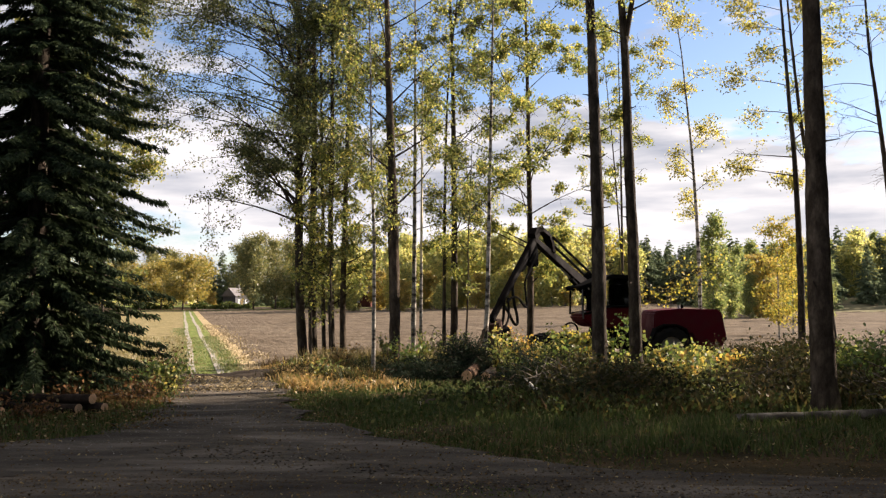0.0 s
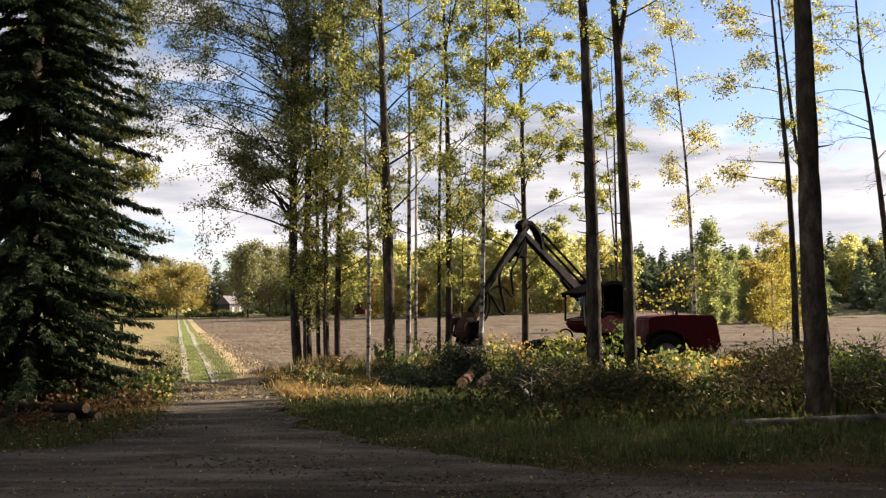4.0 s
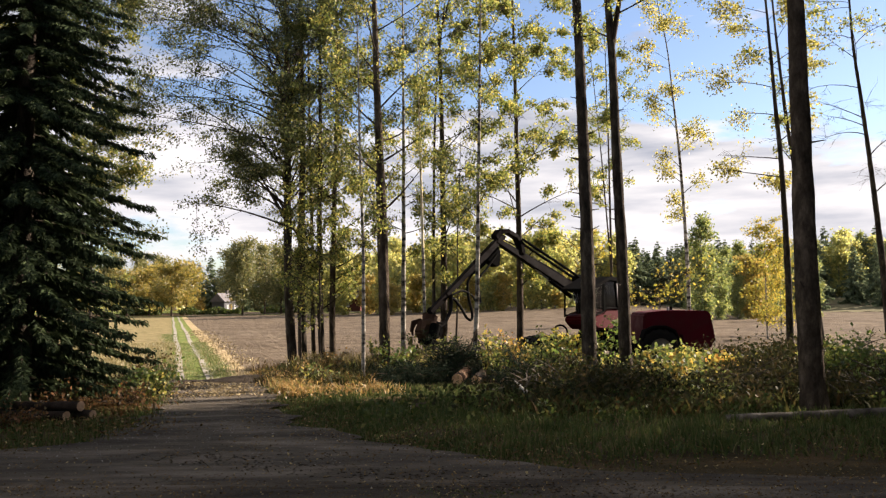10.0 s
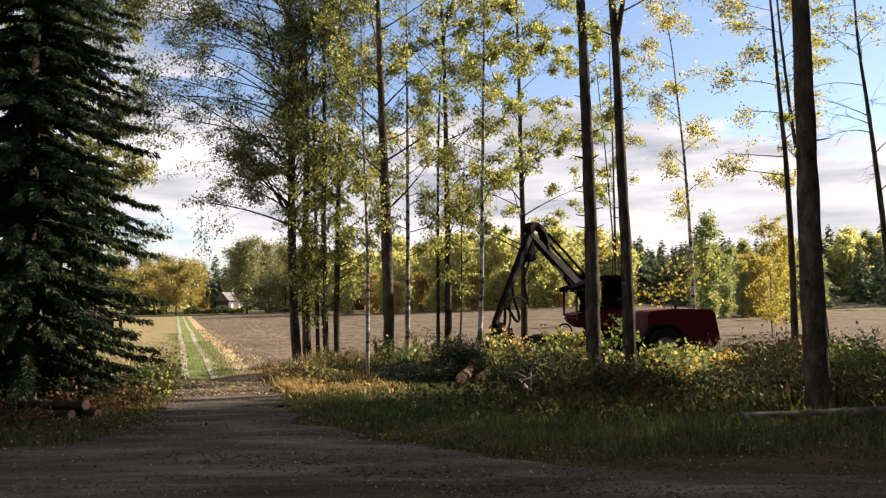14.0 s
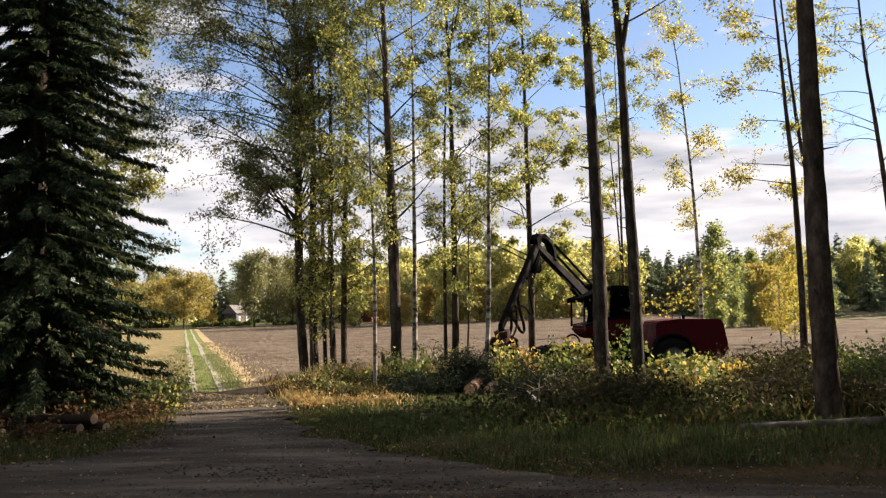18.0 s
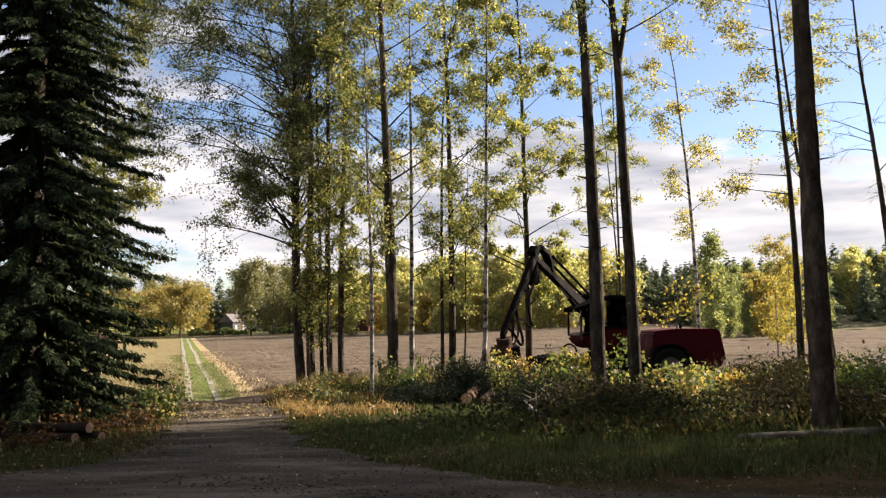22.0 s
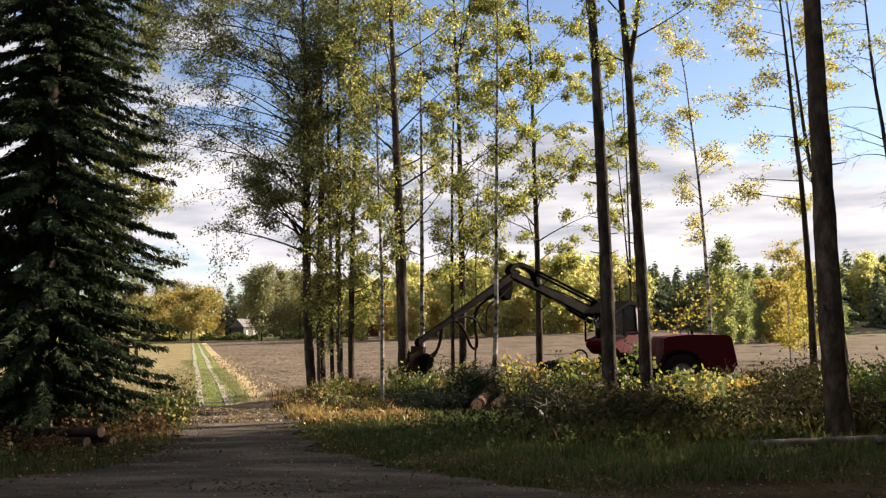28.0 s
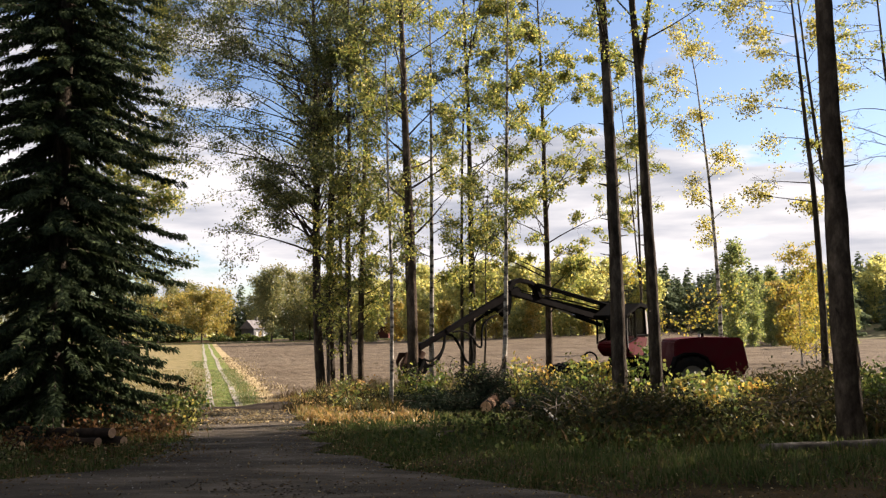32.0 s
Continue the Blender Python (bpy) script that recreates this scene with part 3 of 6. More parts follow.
        tagged(part("twig_spray", mesh_of("twig_spray", v, f, M_TWIG), M_TWIG, ob), kind="stuff")
    if joined:
        v, f = gather(all_wood)
        tagged(part("branchwork", mesh_of("branchwork", v, f, M_TWIG), M_TWIG, ob), kind="stuff")
    for k in range(stubs):
        h = r.uniform(2.0, low + 1.5)
        p0 = np.array([np.interp(h, hs, line[:, i]) for i in range(3)])
        an = r.uniform(0, 2 * np.pi)
        rad_h = np.interp(h, hs, rr)
        w = np.array([np.cos(an), np.sin(an), r.uniform(-0.3, 0.4)])
        pts = limb(r, p0 + w * rad_h * 0.7, w, rad_h + r.uniform(0.04, 0.20), 0.1)
        v, f = tube(pts, np.linspace(0.022, 0.008, len(pts)), 5)
        part("dead_stub", mesh_of("dead_stub", v, f, M_TWIG), M_TWIG, ob)
    if leaves and tips:
        leaves = int(leaves * (LEAF_MORE if not joined else 2.2))
        T, W = np.array(tips), np.array(weights)
        which = r.choice(len(T), leaves, p=W / W.sum())
        s = np.clip(r.uniform(0, 3, leaves) ** 0.9, 0, 2.999)
        i = s.astype(int)
        c = T[which, i] * (1 - (s - i))[:, None] + T[which, np.minimum(i + 1, 3)] * (s - i)[:, None]
        leaf = leaf * (LEAF_GROW if not joined else 1.5)
        loose = tight if joined else tight * 0.55
        c = c + r.normal(size=c.shape) * loose * np.array([1, 1, 0.8]) - np.array([0, 0, 0.08 if joined else 0.03])
        v, f = leaf_quads(c, leaf, r, 0.5)
        tagged(part("crown", mesh_of("crown", v, f, leafmat), leafmat, ob), kind="stuff")
    return ob


def spruce(name, x, y, rad, height, reach, low, seed, label, group, whorls=34, per=9, twigs=46, mat=None, z=None, hang=0.30, wide=0.17, boughs=True):
    """A spruce: straight trunk, whorls of drooping boughs, each hung with needle sprays."""
    mat = mat or L_SPRUCE
    r = np.random.default_rng(seed)
    zz = float(ground_z(x, y)) - 0.08 if z is None else z
    ob = thing(name, x, y, zz, label, "spruce", group)
    hs = np.linspace(-0.2, height, 14)
    v, f = tube(np.stack([0 * hs, 0 * hs, hs], 1), np.clip(rad * (1 - hs / height), 0.01, 9) + 0.01, 10)
    part("trunk", mesh_of("trunk", v, f, M_BARK, True), M_BARK, ob)
    wood, C, A, S = [], [], [], []
    for k in range(whorls):
        h0 = low + (height * 0.985 - low) * (k / (whorls - 1)) ** 0.95
        ln0 = reach * (1 - (h0 - low) / (height - low)) ** 0.80 * (0.86 + 0.14 * min(1, k / (whorls * 0.2))) + 0.12
        for q in range(per):
            h = h0 + r.uniform(-0.5, 0.5) * (height - low) / whorls * 1.6
            ang = 2 * np.pi * (q + r.uniform(-0.4, 0.4)) / per + k * 0.7
            ln = ln0 * r.uniform(0.72, 1.14)
            w = np.array([np.cos(ang), np.sin(ang), 0.0])
            s = np.linspace(0, 1, 6)[:, None]
            pts = np.array([0, 0, h]) + w * ln * s + np.array([0, 0, 1.0]) * ln * (0.10 * s - 0.58 * s ** 1.5 + 0.17 * s ** 4) + r.normal(size=3) * 0.05 * s
            wood.append(tube(pts, np.linspace(0.028, 0.006, 6) * (0.5 + ln / 4), 4))
            n = max(6, int(twigs * ln / reach))
            u = r.uniform(0.12, 1.0, n)
            i = np.minimum((u * 5).astype(int), 4)
            fr = (u * 5 - i)[:, None]
            c = pts[i] * (1 - fr) + pts[i + 1] * fr
            side = np.cross(w, [0, 0, 1.0])
            a = side * r.choice([-1, 1], (n, 1)) * r.uniform(0.2, 1.0, (n, 1)) + w * r.uniform(0.2, 0.9, (n, 1)) + np.array([0, 0, -1.0]) * r.uniform(0.1, 1.4, (n, 1))
            a /= np.linalg.norm(a, axis=1)[:, None]
            C.append(c)
            A.append(a)
            S.append(hang * (0.5 + 0.6 * (1 - u)) * r.uniform(0.6, 1.4, n) * (0.3 + 0.8 * ln / reach))
    if boughs:
        v, f = gather(wood)
        tagged(part("branchwood", mesh_of("branchwood", v, f, M_TWIG), M_TWIG, ob), kind="stuff")
    C, A, S = np.concatenate(C), np.concatenate(A), np.concatenate(S)
    n = len(C)
    V, F = [], []
    for blade in range(3):
        b = np.cross(A, r.normal(size=(n, 3)))
        b /= np.linalg.norm(b, axis=1)[:, None] + 1e-9
        wd = (S * wide)[:, None]
        off = r.normal(size=(n, 3)) * 0.03
        V.append(np.stack([C + off, C + off + A * S[:, None] * 0.45 + b * wd, C + off + A * S[:, None], C + off + A * S[:, None] * 0.45 - b * wd], 1).reshape(-1, 3))
        F.append(np.arange(4 * n).reshape(n, 4) + 4 * n * blade)
    tagged(part("needles", mesh_of("needles", np.concatenate(V), np.concatenate(F), mat), mat, ob), kind="stuff")
    return ob


# The row along the drive and the harvest strip.
#        name           x      y     lean   radius height low spread leaves leaf  bark       leaves    label
TREES = (
    ("alder_tree", -5.07, 30.0, 0.0, 0.185, 19, 5.4, 5.3, 26000, 0.062, M_BARK, L_OLIVE, "tall alder with a wide olive crown beside the track", dict(shift=(-3.4, 0.0), limbs=100, top=15.5, flat=0.5, rise=-0.22, climb=(0.45, 1.25), tight=0.30, keep=1.0, bends=((0.0, 0.0), (2.2, -0.18), (4.5, -0.25), (8.7, -0.28), (11.9, -0.31), (14.0, -0.40)))),
    ("alder_tree", -4.82, 30.6, 0.0, 0.165, 18, 5.0, 2.4, 1700, 0.070, M_BARK, L_LIME, "dark-barked alder with thin yellow-green leaves", dict(limbs=26, climb=(0.4, 1.1), rise=0.0, bends=((0.0, 0.0), (2.2, -0.08), (3.3, -0.12), (8.4, -0.05), (12.1, -0.12)))),
    ("birch_tree", -4.47, 31.0, 0.0, 0.085, 16, 2.6, 1.5, 1700, 0.070, M_BARK, L_LIME, "slim birch with yellow-green leaves", dict(limbs=24, bends=((0.0, 0.0), (2.2, -0.08), (5.6, -0.11), (8.9, -0.20), (14.4, -0.32)))),
    ("birch_tree", -3.98, 29.6, 0.0, 0.120, 18, 2.2, 1.8, 2500, 0.070, M_BARK, L_LIME, "birch with yellow-green leaves down its trunk", dict(limbs=30, bends=((0.0, 0.0), (2.1, -0.08), (5.3, -0.12), (8.5, -0.08), (13.3, -0.12)))),
    ("birch_tree", -3.69, 30.4, 0.0, 0.122, 18, 2.6, 2.0, 2500, 0.070, M_BARKGREY, L_LIME, "birch with yellow-green leaves in a dense clump", dict(limbs=30, bends=((0.0, 0.0), (2.1, -0.05), (7.6, 0.06), (10.9, 0.15), (13.7, 0.09)))),
    ("birch_sapling", -1.92, 22.55, 0.0, 0.060, 12, 3.6, 1.2, 1500, 0.060, M_BIRCH, L_LIME, "slender white-barked birch at the grass edge", dict(limbs=22, bends=((0.0, 0.0), (2.1, 0.01), (3.7, 0.01), (6.8, -0.09), (9.2, -0.13), (10.7, -0.17)))),
    ("aspen_tree", -1.56, 26.5, 0.0, 0.185, 19, 4.5, 2.3, 3000, 0.068, M_BARKGREY, L_LIME, "stout grey aspen with a lit flank", dict(limbs=26, climb=(0.4, 1.0), bends=((0.0, 0.0), (4.0, -0.02), (7.3, -0.15), (9.2, -0.22), (10.9, -0.27), (12.2, -0.32)))),
    ("birch_sapling", -1.78, 29.0, -0.024, 0.066, 14, 3.5, 1.2, 1100, 0.068, M_BARK, L_LIME, "thin dark sapling behind the aspen", dict(limbs=18)),
    ("birch_tree", -1.06, 29.0, 0.0, 0.095, 16, 4.0, 1.7, 2300, 0.070, M_BIRCH, L_LIME, "pale birch with mottled bark", dict(limbs=24, bends=((0.0, 0.0), (4.2, 0.03), (8.3, 0.05), (13.3, 0.04)))),
    ("birch_tree", 0.03, 33.0, 0.0, 0.082, 18, 4.0, 1.6, 2300, 0.070, M_BARK, L_LIME, "thin dark birch with sparse leaves", dict(limbs=24, bends=((0.0, 0.0), (5.3, 0.02), (9.0, 0.07), (11.8, 0.17), (12.7, 0.27)))),
    ("alder_tree", 0.44, 33.0, 0.0, 0.155, 20, 5.0, 2.2, 3200, 0.074, M_BARK, L_OLIVE, "straight dark alder with sparse leaves", dict(limbs=24, fork=13.8, stubs=6, bends=((0.0, 0.0), (5.3, 0.02), (9.0, -0.01), (11.8, -0.03), (14.2, -0.13), (15.4, -0.16)))),
    ("birch_sapling", 0.79, 30.0, 0.037, 0.042, 9, 2.4, 1.0, 700, 0.068, M_TWIG, L_LIME, "thin bent sapling with few leaves", dict(limbs=16)),
    ("birch_tree", 1.19, 24.5, 0.0, 0.078, 15, 4.6, 2.1, 3400, 0.062, M_BIRCH, L_LIME, "leaning white birch in front of the crane", dict(limbs=26, bends=((0.0, 0.0), (2.1, 0.14), (4.3, 0.19), (7.2, 0.26), (9.8, 0.31), (11.4, 0.35)))),
    ("alder_tree", 3.49, 33.0, 0.0, 0.150, 18, 3.4, 3.4, 9600, 0.078, M_BARKGREY, L_LIME, "forked birch with an airy yellow crown", dict(limbs=38, climb=(0.4, 1.0), rise=-0.1, bends=((0.0, 0.0), (2.5, 0.04), (5.2, 0.04), (9.4, -0.01), (13.0, -0.05), (15.1, -0.11)))),
    ("aspen_tree", 4.17, 21.77, 0.0, 0.205, 20, 9.2, 3.0, 1400, 0.065, M_BARK, L_LIME, "thick dark trunk with broken branch stubs", dict(limbs=16, stubs=30, bends=((0.0, 0.0), (2.0, -0.02), (3.8, -0.01), (6.3, -0.06), (8.9, -0.12), (10.3, -0.16)))),
    ("aspen_tree", 5.64, 24.0, 0.0, 0.190, 20, 9.6, 3.0, 1800, 0.070, M_BARK, L_LIME, "thick forked trunk beside the machine", dict(limbs=18, fork=9.8, stubs=12, bends=((0.0, 0.0), (2.0, -0.01), (4.0, -0.05), (6.7, -0.15), (9.7, -0.20), (11.2, -0.30)))),
    ("birch_sapling", 8.77, 40.0, 0.0, 0.080, 17, 7.0, 1.6, 1300, 0.090, M_BARK, L_LIME, "thin dark birch beyond the machine", dict(limbs=20, bends=((0.0, 0.0), (5.6, 0.03), (10.9, 0.01), (15.2, -0.06)))),
    ("birch_sapling", 9.43, 42.0, 0.0, 0.060, 18, 8.0, 1.4, 700, 0.090, M_BARK, L_LIME, "slim leaning sapling beyond the machine", dict(limbs=16, bends=((0.0, 0.0), (5.4, -0.24), (10.7, -0.59), (15.8, -1.04)))),
    ("birch_tree", 14.42, 46.0, 0.0, 0.128, 21, 7.0, 2.3, 1500, 0.105, M_BIRCH, L_PALE, "lone white birch with yellow leaves at the field", dict(limbs=20, rise=-0.3, tight=0.40, keep=0.62, climb=(0.5, 1.0), bends=((0.0, 0.0), (4.0, 0.04), (7.2, -0.06), (11.1, -0.24), (14.7, -0.56), (17.7, -0.77), (20.0, -1.23)))),
    ("alder_tree", 13.13, 30.0, 0.0, 0.140, 17, 6.4, 2.6, 2300, 0.075, M_BARK, L_PALE, "leaning dark trunk with yellowing leaves", dict(limbs=18, shift=(-1.6, 0), rise=-0.1, tight=0.30, keep=0.7, climb=(0.2, 0.6), bends=((0.0, 0.0), (3.2, 0.02), (5.3, -0.02), (8.0, -0.11), (10.6, -0.29), (13.6, -0.48)))),
    ("alder_tree", 15.83, 33.0, 0.0, 0.140, 18, 8.4, 2.0, 900, 0.080, M_BARK, L_LIME, "thin dark trunk leaning across its neighbour", dict(limbs=12, bends=((0.0, 0.0), (5.4, -0.50), (9.6, -1.13), (12.4, -1.40), (15.3, -1.62)))),
    ("aspen_tree", 6.96, 14.99, 0.0, 0.232, 18, 9.4, 3.0, 1500, 0.065, M_BARKGREY, L_LIME, "thick grey-brown trunk near the road", dict(limbs=14, stubs=3, bends=((0.0, 0.0), (2.4, -0.06), (5.2, -0.06), (7.7, -0.08)))),
    ("alder_tree", 18.56, 33.0, 0.0, 0.150, 18, 7.0, 3.0, 420, 0.085, M_BARK, L_LIME, "nearly bare leaning alder", dict(limbs=20, bare=9, rise=-0.35, climb=(0.3, 0.8), bends=((0.0, 0.0), (4.9, -0.24), (9.3, -0.62), (10.9, -0.79), (12.9, -1.05), (15.3, -1.14)))),
    ("birch_sapling", -3.85, 28.0, 0.0, 0.045, 7.5, 1.5, 1.2, 1000, 0.072, M_TWIG, L_LIME, "young birch with yellow leaves against the trunks", dict(limbs=22)),
    ("birch_sapling", -4.6, 28.6, 0.0, 0.045, 6.5, 2.4, 1.1, 600, 0.072, M_TWIG, L_LIME, "young birch with yellowing leaves by the alders", dict(limbs=18)),
    ("birch_tree", -12.3, 29.5, 0.01, 0.065, 19, 4.4, 2.6, 7000, 0.075, M_BARK, L_LIME, "yellow-green birch behind the spruce", dict(limbs=44, tight=0.3, keep=0.9, shift=(0.6, 0))),
    ("birch_tree", -13.9, 31.5, 0.01, 0.13, 18, 2.4, 3.0, 6000, 0.075, M_BARK, L_LIME, "yellow-green birch beyond the spruce", dict(limbs=30)),
)
for i, (nm, tx, ty, ln, rd, hh, lo, sp, nl, lf, bk, lm, text, more) in enumerate(TREES):
    broadleaf(nm, tx, ty, ln, rd, hh, lo, sp, nl, lf, bk, lm, text, 100 + i, **more)

spruce("spruce_tree", -8.45, 16.9, 0.22, 21.0, 2.85, 0.75, 5, "dense dark spruce with drooping boughs beside the track", "spruces", whorls=54, per=11, twigs=300, hang=0.21, wide=0.12)
spruce("spruce_tree", -9.6, 19.4, 0.16, 11.0, 2.3, 0.5, 6, "younger dense spruce close behind the first", "spruces", whorls=22, per=8, twigs=34, hang=0.42, wide=0.16)


# ---- the far side of the field ----
def far_at(view, y):
    """x at the distance y, from the sideways slope of the line of sight."""
    return view * y


def put_copies(proto, spots, r, first=True):
    """Copies of a far tree at (x, y, height factor) with a random turn; the prototype takes the first spot."""
    for k, (x, y, s) in enumerate(spots):
        m = pose(x, y, float(ground_z(x, y)) - 0.15, 0, 0, r.uniform(0, 360)) @ Matrix.Diagonal((s * r.uniform(0.9, 1.15), s * r.uniform(0.9, 1.15), s, 1))
        if k == 0:
            proto.matrix_basis = m
        else:
            copy_thing(proto, m)


fr = np.random.default_rng(21)
FAR = "trees beyond the field"
far_orange = broadleaf("far_tree", -60, 192, 0, 0.22, 11.5, 2.0, 4.2, 2900, 0.32, M_BARKGREY, L_OLDGOLD, "golden autumn tree beyond the field", 301, group=FAR, limbs=22, tight=0.7, sides=6, joined=True, keep=1.0)
far_olive = broadleaf("far_tree", -40, 190, 0, 0.25, 16, 2.6, 4.6, 3800, 0.32, M_BARKGREY, L_FAROLIVE, "broad olive-green tree beyond the field", 302, group=FAR, limbs=24, tight=0.8, sides=6, joined=True, keep=1.0)
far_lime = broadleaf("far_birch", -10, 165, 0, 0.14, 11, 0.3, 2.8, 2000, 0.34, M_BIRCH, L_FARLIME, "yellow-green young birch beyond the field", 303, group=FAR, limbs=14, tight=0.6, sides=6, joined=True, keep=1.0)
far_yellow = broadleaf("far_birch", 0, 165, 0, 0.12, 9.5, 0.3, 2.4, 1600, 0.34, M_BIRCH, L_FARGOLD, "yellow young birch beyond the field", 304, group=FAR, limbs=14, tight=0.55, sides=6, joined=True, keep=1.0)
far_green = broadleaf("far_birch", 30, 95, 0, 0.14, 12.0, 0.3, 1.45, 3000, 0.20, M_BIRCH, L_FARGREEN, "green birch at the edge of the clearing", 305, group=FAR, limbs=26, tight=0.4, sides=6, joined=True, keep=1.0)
far_spruce = spruce("far_spruce", 60, 205, 0.2, 15, 4.0, 0.8, 306, "green spruce in the far wood, needles paled for haze", FAR, whorls=24, per=6, twigs=15, mat=L_HAZESPRUCE, hang=1.0, wide=0.42, boughs=False)

put_copies(far_orange, [(far_at(v, y), y, s) for v, y, s in ((-0.318, 192, 1.0), (-0.345, 205, 0.95), (-0.372, 200, 0.9), (-0.300, 212, 1.05), (-0.42, 210, 0.9), (-0.47, 205, 1.0))], fr)
put_copies(far_olive, [(far_at(v, y), y, s) for v, y, s in ((-0.232, 186, 1.0), (-0.205, 190, 0.95), (-0.248, 232, 1.05), (-0.185, 196, 0.95), (-0.165, 200, 0.9), (-0.15, 190, 0.8), (-0.128, 200, 0.85),
                                                              (-0.36, 235, 1.0), (-0.39, 230, 0.95), (-0.44, 225, 1.0), (-0.50, 220, 1.1), (-0.55, 215, 1.0), (-0.33, 245, 1.0))], fr)
put_copies(far_lime, [(far_at(v, y), y, s) for v, y, s in [(-0.135 + 0.0105 * k + fr.uniform(-0.006, 0.006), fr.uniform(160, 215) if not 3 <= k <= 5 else fr.uniform(222, 232), fr.uniform(1.0, 1.4)) for k in range(36)] + [(0.492, 188, 0.9), (0.501, 182, 1.12), (0.511, 186, 1.18), (0.520, 184, 0.95), (0.532, 190, 0.9), (0.545, 186, 1.0), (0.56, 188, 0.9)] + [(-0.14 + 0.02 * k, fr.uniform(222, 236), fr.uniform(1.0, 1.3)) for k in range(20)]], fr)
put_copies(far_yellow, [(far_at(v, y), y, s) for v, y, s in [(-0.09 + 0.036 * k + fr.uniform(-0.012, 0.012), fr.uniform(150, 175), fr.uniform(0.7, 1.0)) for k in range(9)] + [(-0.284, 226, 0.62), (-0.247, 222, 0.55), (0.392, 112, 1.12), (0.40, 116, 1.0)]], fr)
put_copies(far_green, [(far_at(v, y), y, s) for v, y, s in ((0.331, 92, 1.02), (0.352, 106, 0.66), (0.374, 110, 0.62), (0.394, 112, 0.70), (0.328, 118, 0.68), (0.470, 200, 1.15), (0.528, 206, 1.1), (0.405, 124, 0.9), (0.36, 128, 0.85), (0.345, 134, 0.9), (0.38, 132, 0.95), (0.418, 128, 0.85), (0.315, 140, 0.95),
                                                             (0.43, 150, 1.1), (0.455, 172, 1.2), (0.575, 204, 1.2), (0.61, 202, 1.2), (0.47, 105, 0.7))], fr)
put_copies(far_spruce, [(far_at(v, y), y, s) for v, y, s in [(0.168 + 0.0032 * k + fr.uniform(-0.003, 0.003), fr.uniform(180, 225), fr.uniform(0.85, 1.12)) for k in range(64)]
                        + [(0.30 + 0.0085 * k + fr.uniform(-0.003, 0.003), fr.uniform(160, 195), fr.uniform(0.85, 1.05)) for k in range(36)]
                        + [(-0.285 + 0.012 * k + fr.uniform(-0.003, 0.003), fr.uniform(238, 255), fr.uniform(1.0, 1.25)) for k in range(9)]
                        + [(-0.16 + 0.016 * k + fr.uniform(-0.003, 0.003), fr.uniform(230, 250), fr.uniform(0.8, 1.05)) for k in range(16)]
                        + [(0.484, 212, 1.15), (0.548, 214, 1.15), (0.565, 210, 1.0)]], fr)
broadleaf("yellow_birch", 24.6, 60.0, 0.0, 0.07, 8.4, 0.6, 2.0, 1500, 0.12, M_BIRCH, L_YELLOW, "bright yellow young birch at the field's edge", 320, group="", limbs=34, tight=0.3)
broadleaf("yellow_birch", 28.2, 66.0, 0.0, 0.06, 6.6, 0.6, 1.7, 900, 0.12, M_BIRCH, L_YELLOW, "smaller yellow birch at the field's edge", 321, group="", limbs=26, tight=0.3)
broadleaf("yellow_sapling", 10.1, 36.5, 0.02, 0.030, 4.2, 2.3, 2.3, 110, 0.105, M_TWIG, L_YELLOW, "thin sapling with large yellow leaves", 322, group="", limbs=14, tight=0.30, rise=0.0)
broadleaf("yellow_sapling", 6.9, 38.0, 0.02, 0.035, 6.0, 3.6, 1.2, 90, 0.11, M_TWIG, L_YELLOW, "yellow sapling behind the machine's crane", 323, group="", limbs=12, tight=0.22)


def gable_house(name, x, y, turn, w, d, h, roof_h, wall, roof, label, windows):
    ob = thing(name, x, y, float(ground_z(x, y)) + 0.05, label, "house", turn=turn)
    part("wall", box(-w / 2, w / 2, -d / 2, d / 2, 0, h, 0.02), wall, ob)
    b = bmesh.new()
    e = 0.45
    pts = [(-w / 2 - e, -d / 2 - e, h - 0.1), (-w / 2 - e, 0, h + roof_h), (-w / 2 - e, d / 2 + e, h - 0.1)]
    a = [b.verts.new(p) for p in pts]
    c = [b.verts.new((-p[0], p[1], p[2])) for p in pts]
    b.faces.new(a)
    b.faces.new(c[::-1])
    for i in range(3):
        b.faces.new((a[i], a[(i + 1) % 3], c[(i + 1) % 3], c[i]))
    bmesh.ops.recalc_face_normals(b, faces=b.faces[:])
    rf = part("roof", b, roof, ob)
    part("chimney", box(0.4, 1.1, -0.35, 0.35, h + roof_h * 0.6, h + roof_h + 0.9, 0.03), P_TILE, rf)
    for wx in windows:
        fm = part("window", box(wx - 0.45, wx + 0.45, -d / 2 - 0.06, -d / 2 - 0.01, 1.0, 2.3, 0.01), P_WHITE, ob)
        part("pane", box(wx - 0.33, wx + 0.33, -d / 2 - 0.075, -d / 2 - 0.064, 1.12, 2.18, 0), M_GLASS, fm)
    return ob


def far_wood():
    """The closed edge of the far wood: clumps of leaves and needles with an uneven top."""
    r = np.random.default_rng(55)
    n = 16000
    x, y = r.uniform(-330, 330, n), r.uniform(262, 300, n)
    top = np.array([6.5 + 3.5 * noise.noise(Vector((a / 17, b / 30, 3))) + 2.5 * noise.noise(Vector((a / 5, b / 9, 8))) for a, b in zip(x, y)])
    z = ground_z(x, y) + r.uniform(0, 1, n) ** 0.8 * top
    v, f = leaf_quads(np.stack([x, y, z], 1), 1.5, r, 0.3, 0.8)
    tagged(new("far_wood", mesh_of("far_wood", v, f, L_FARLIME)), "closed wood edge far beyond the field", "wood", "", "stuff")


far_wood()


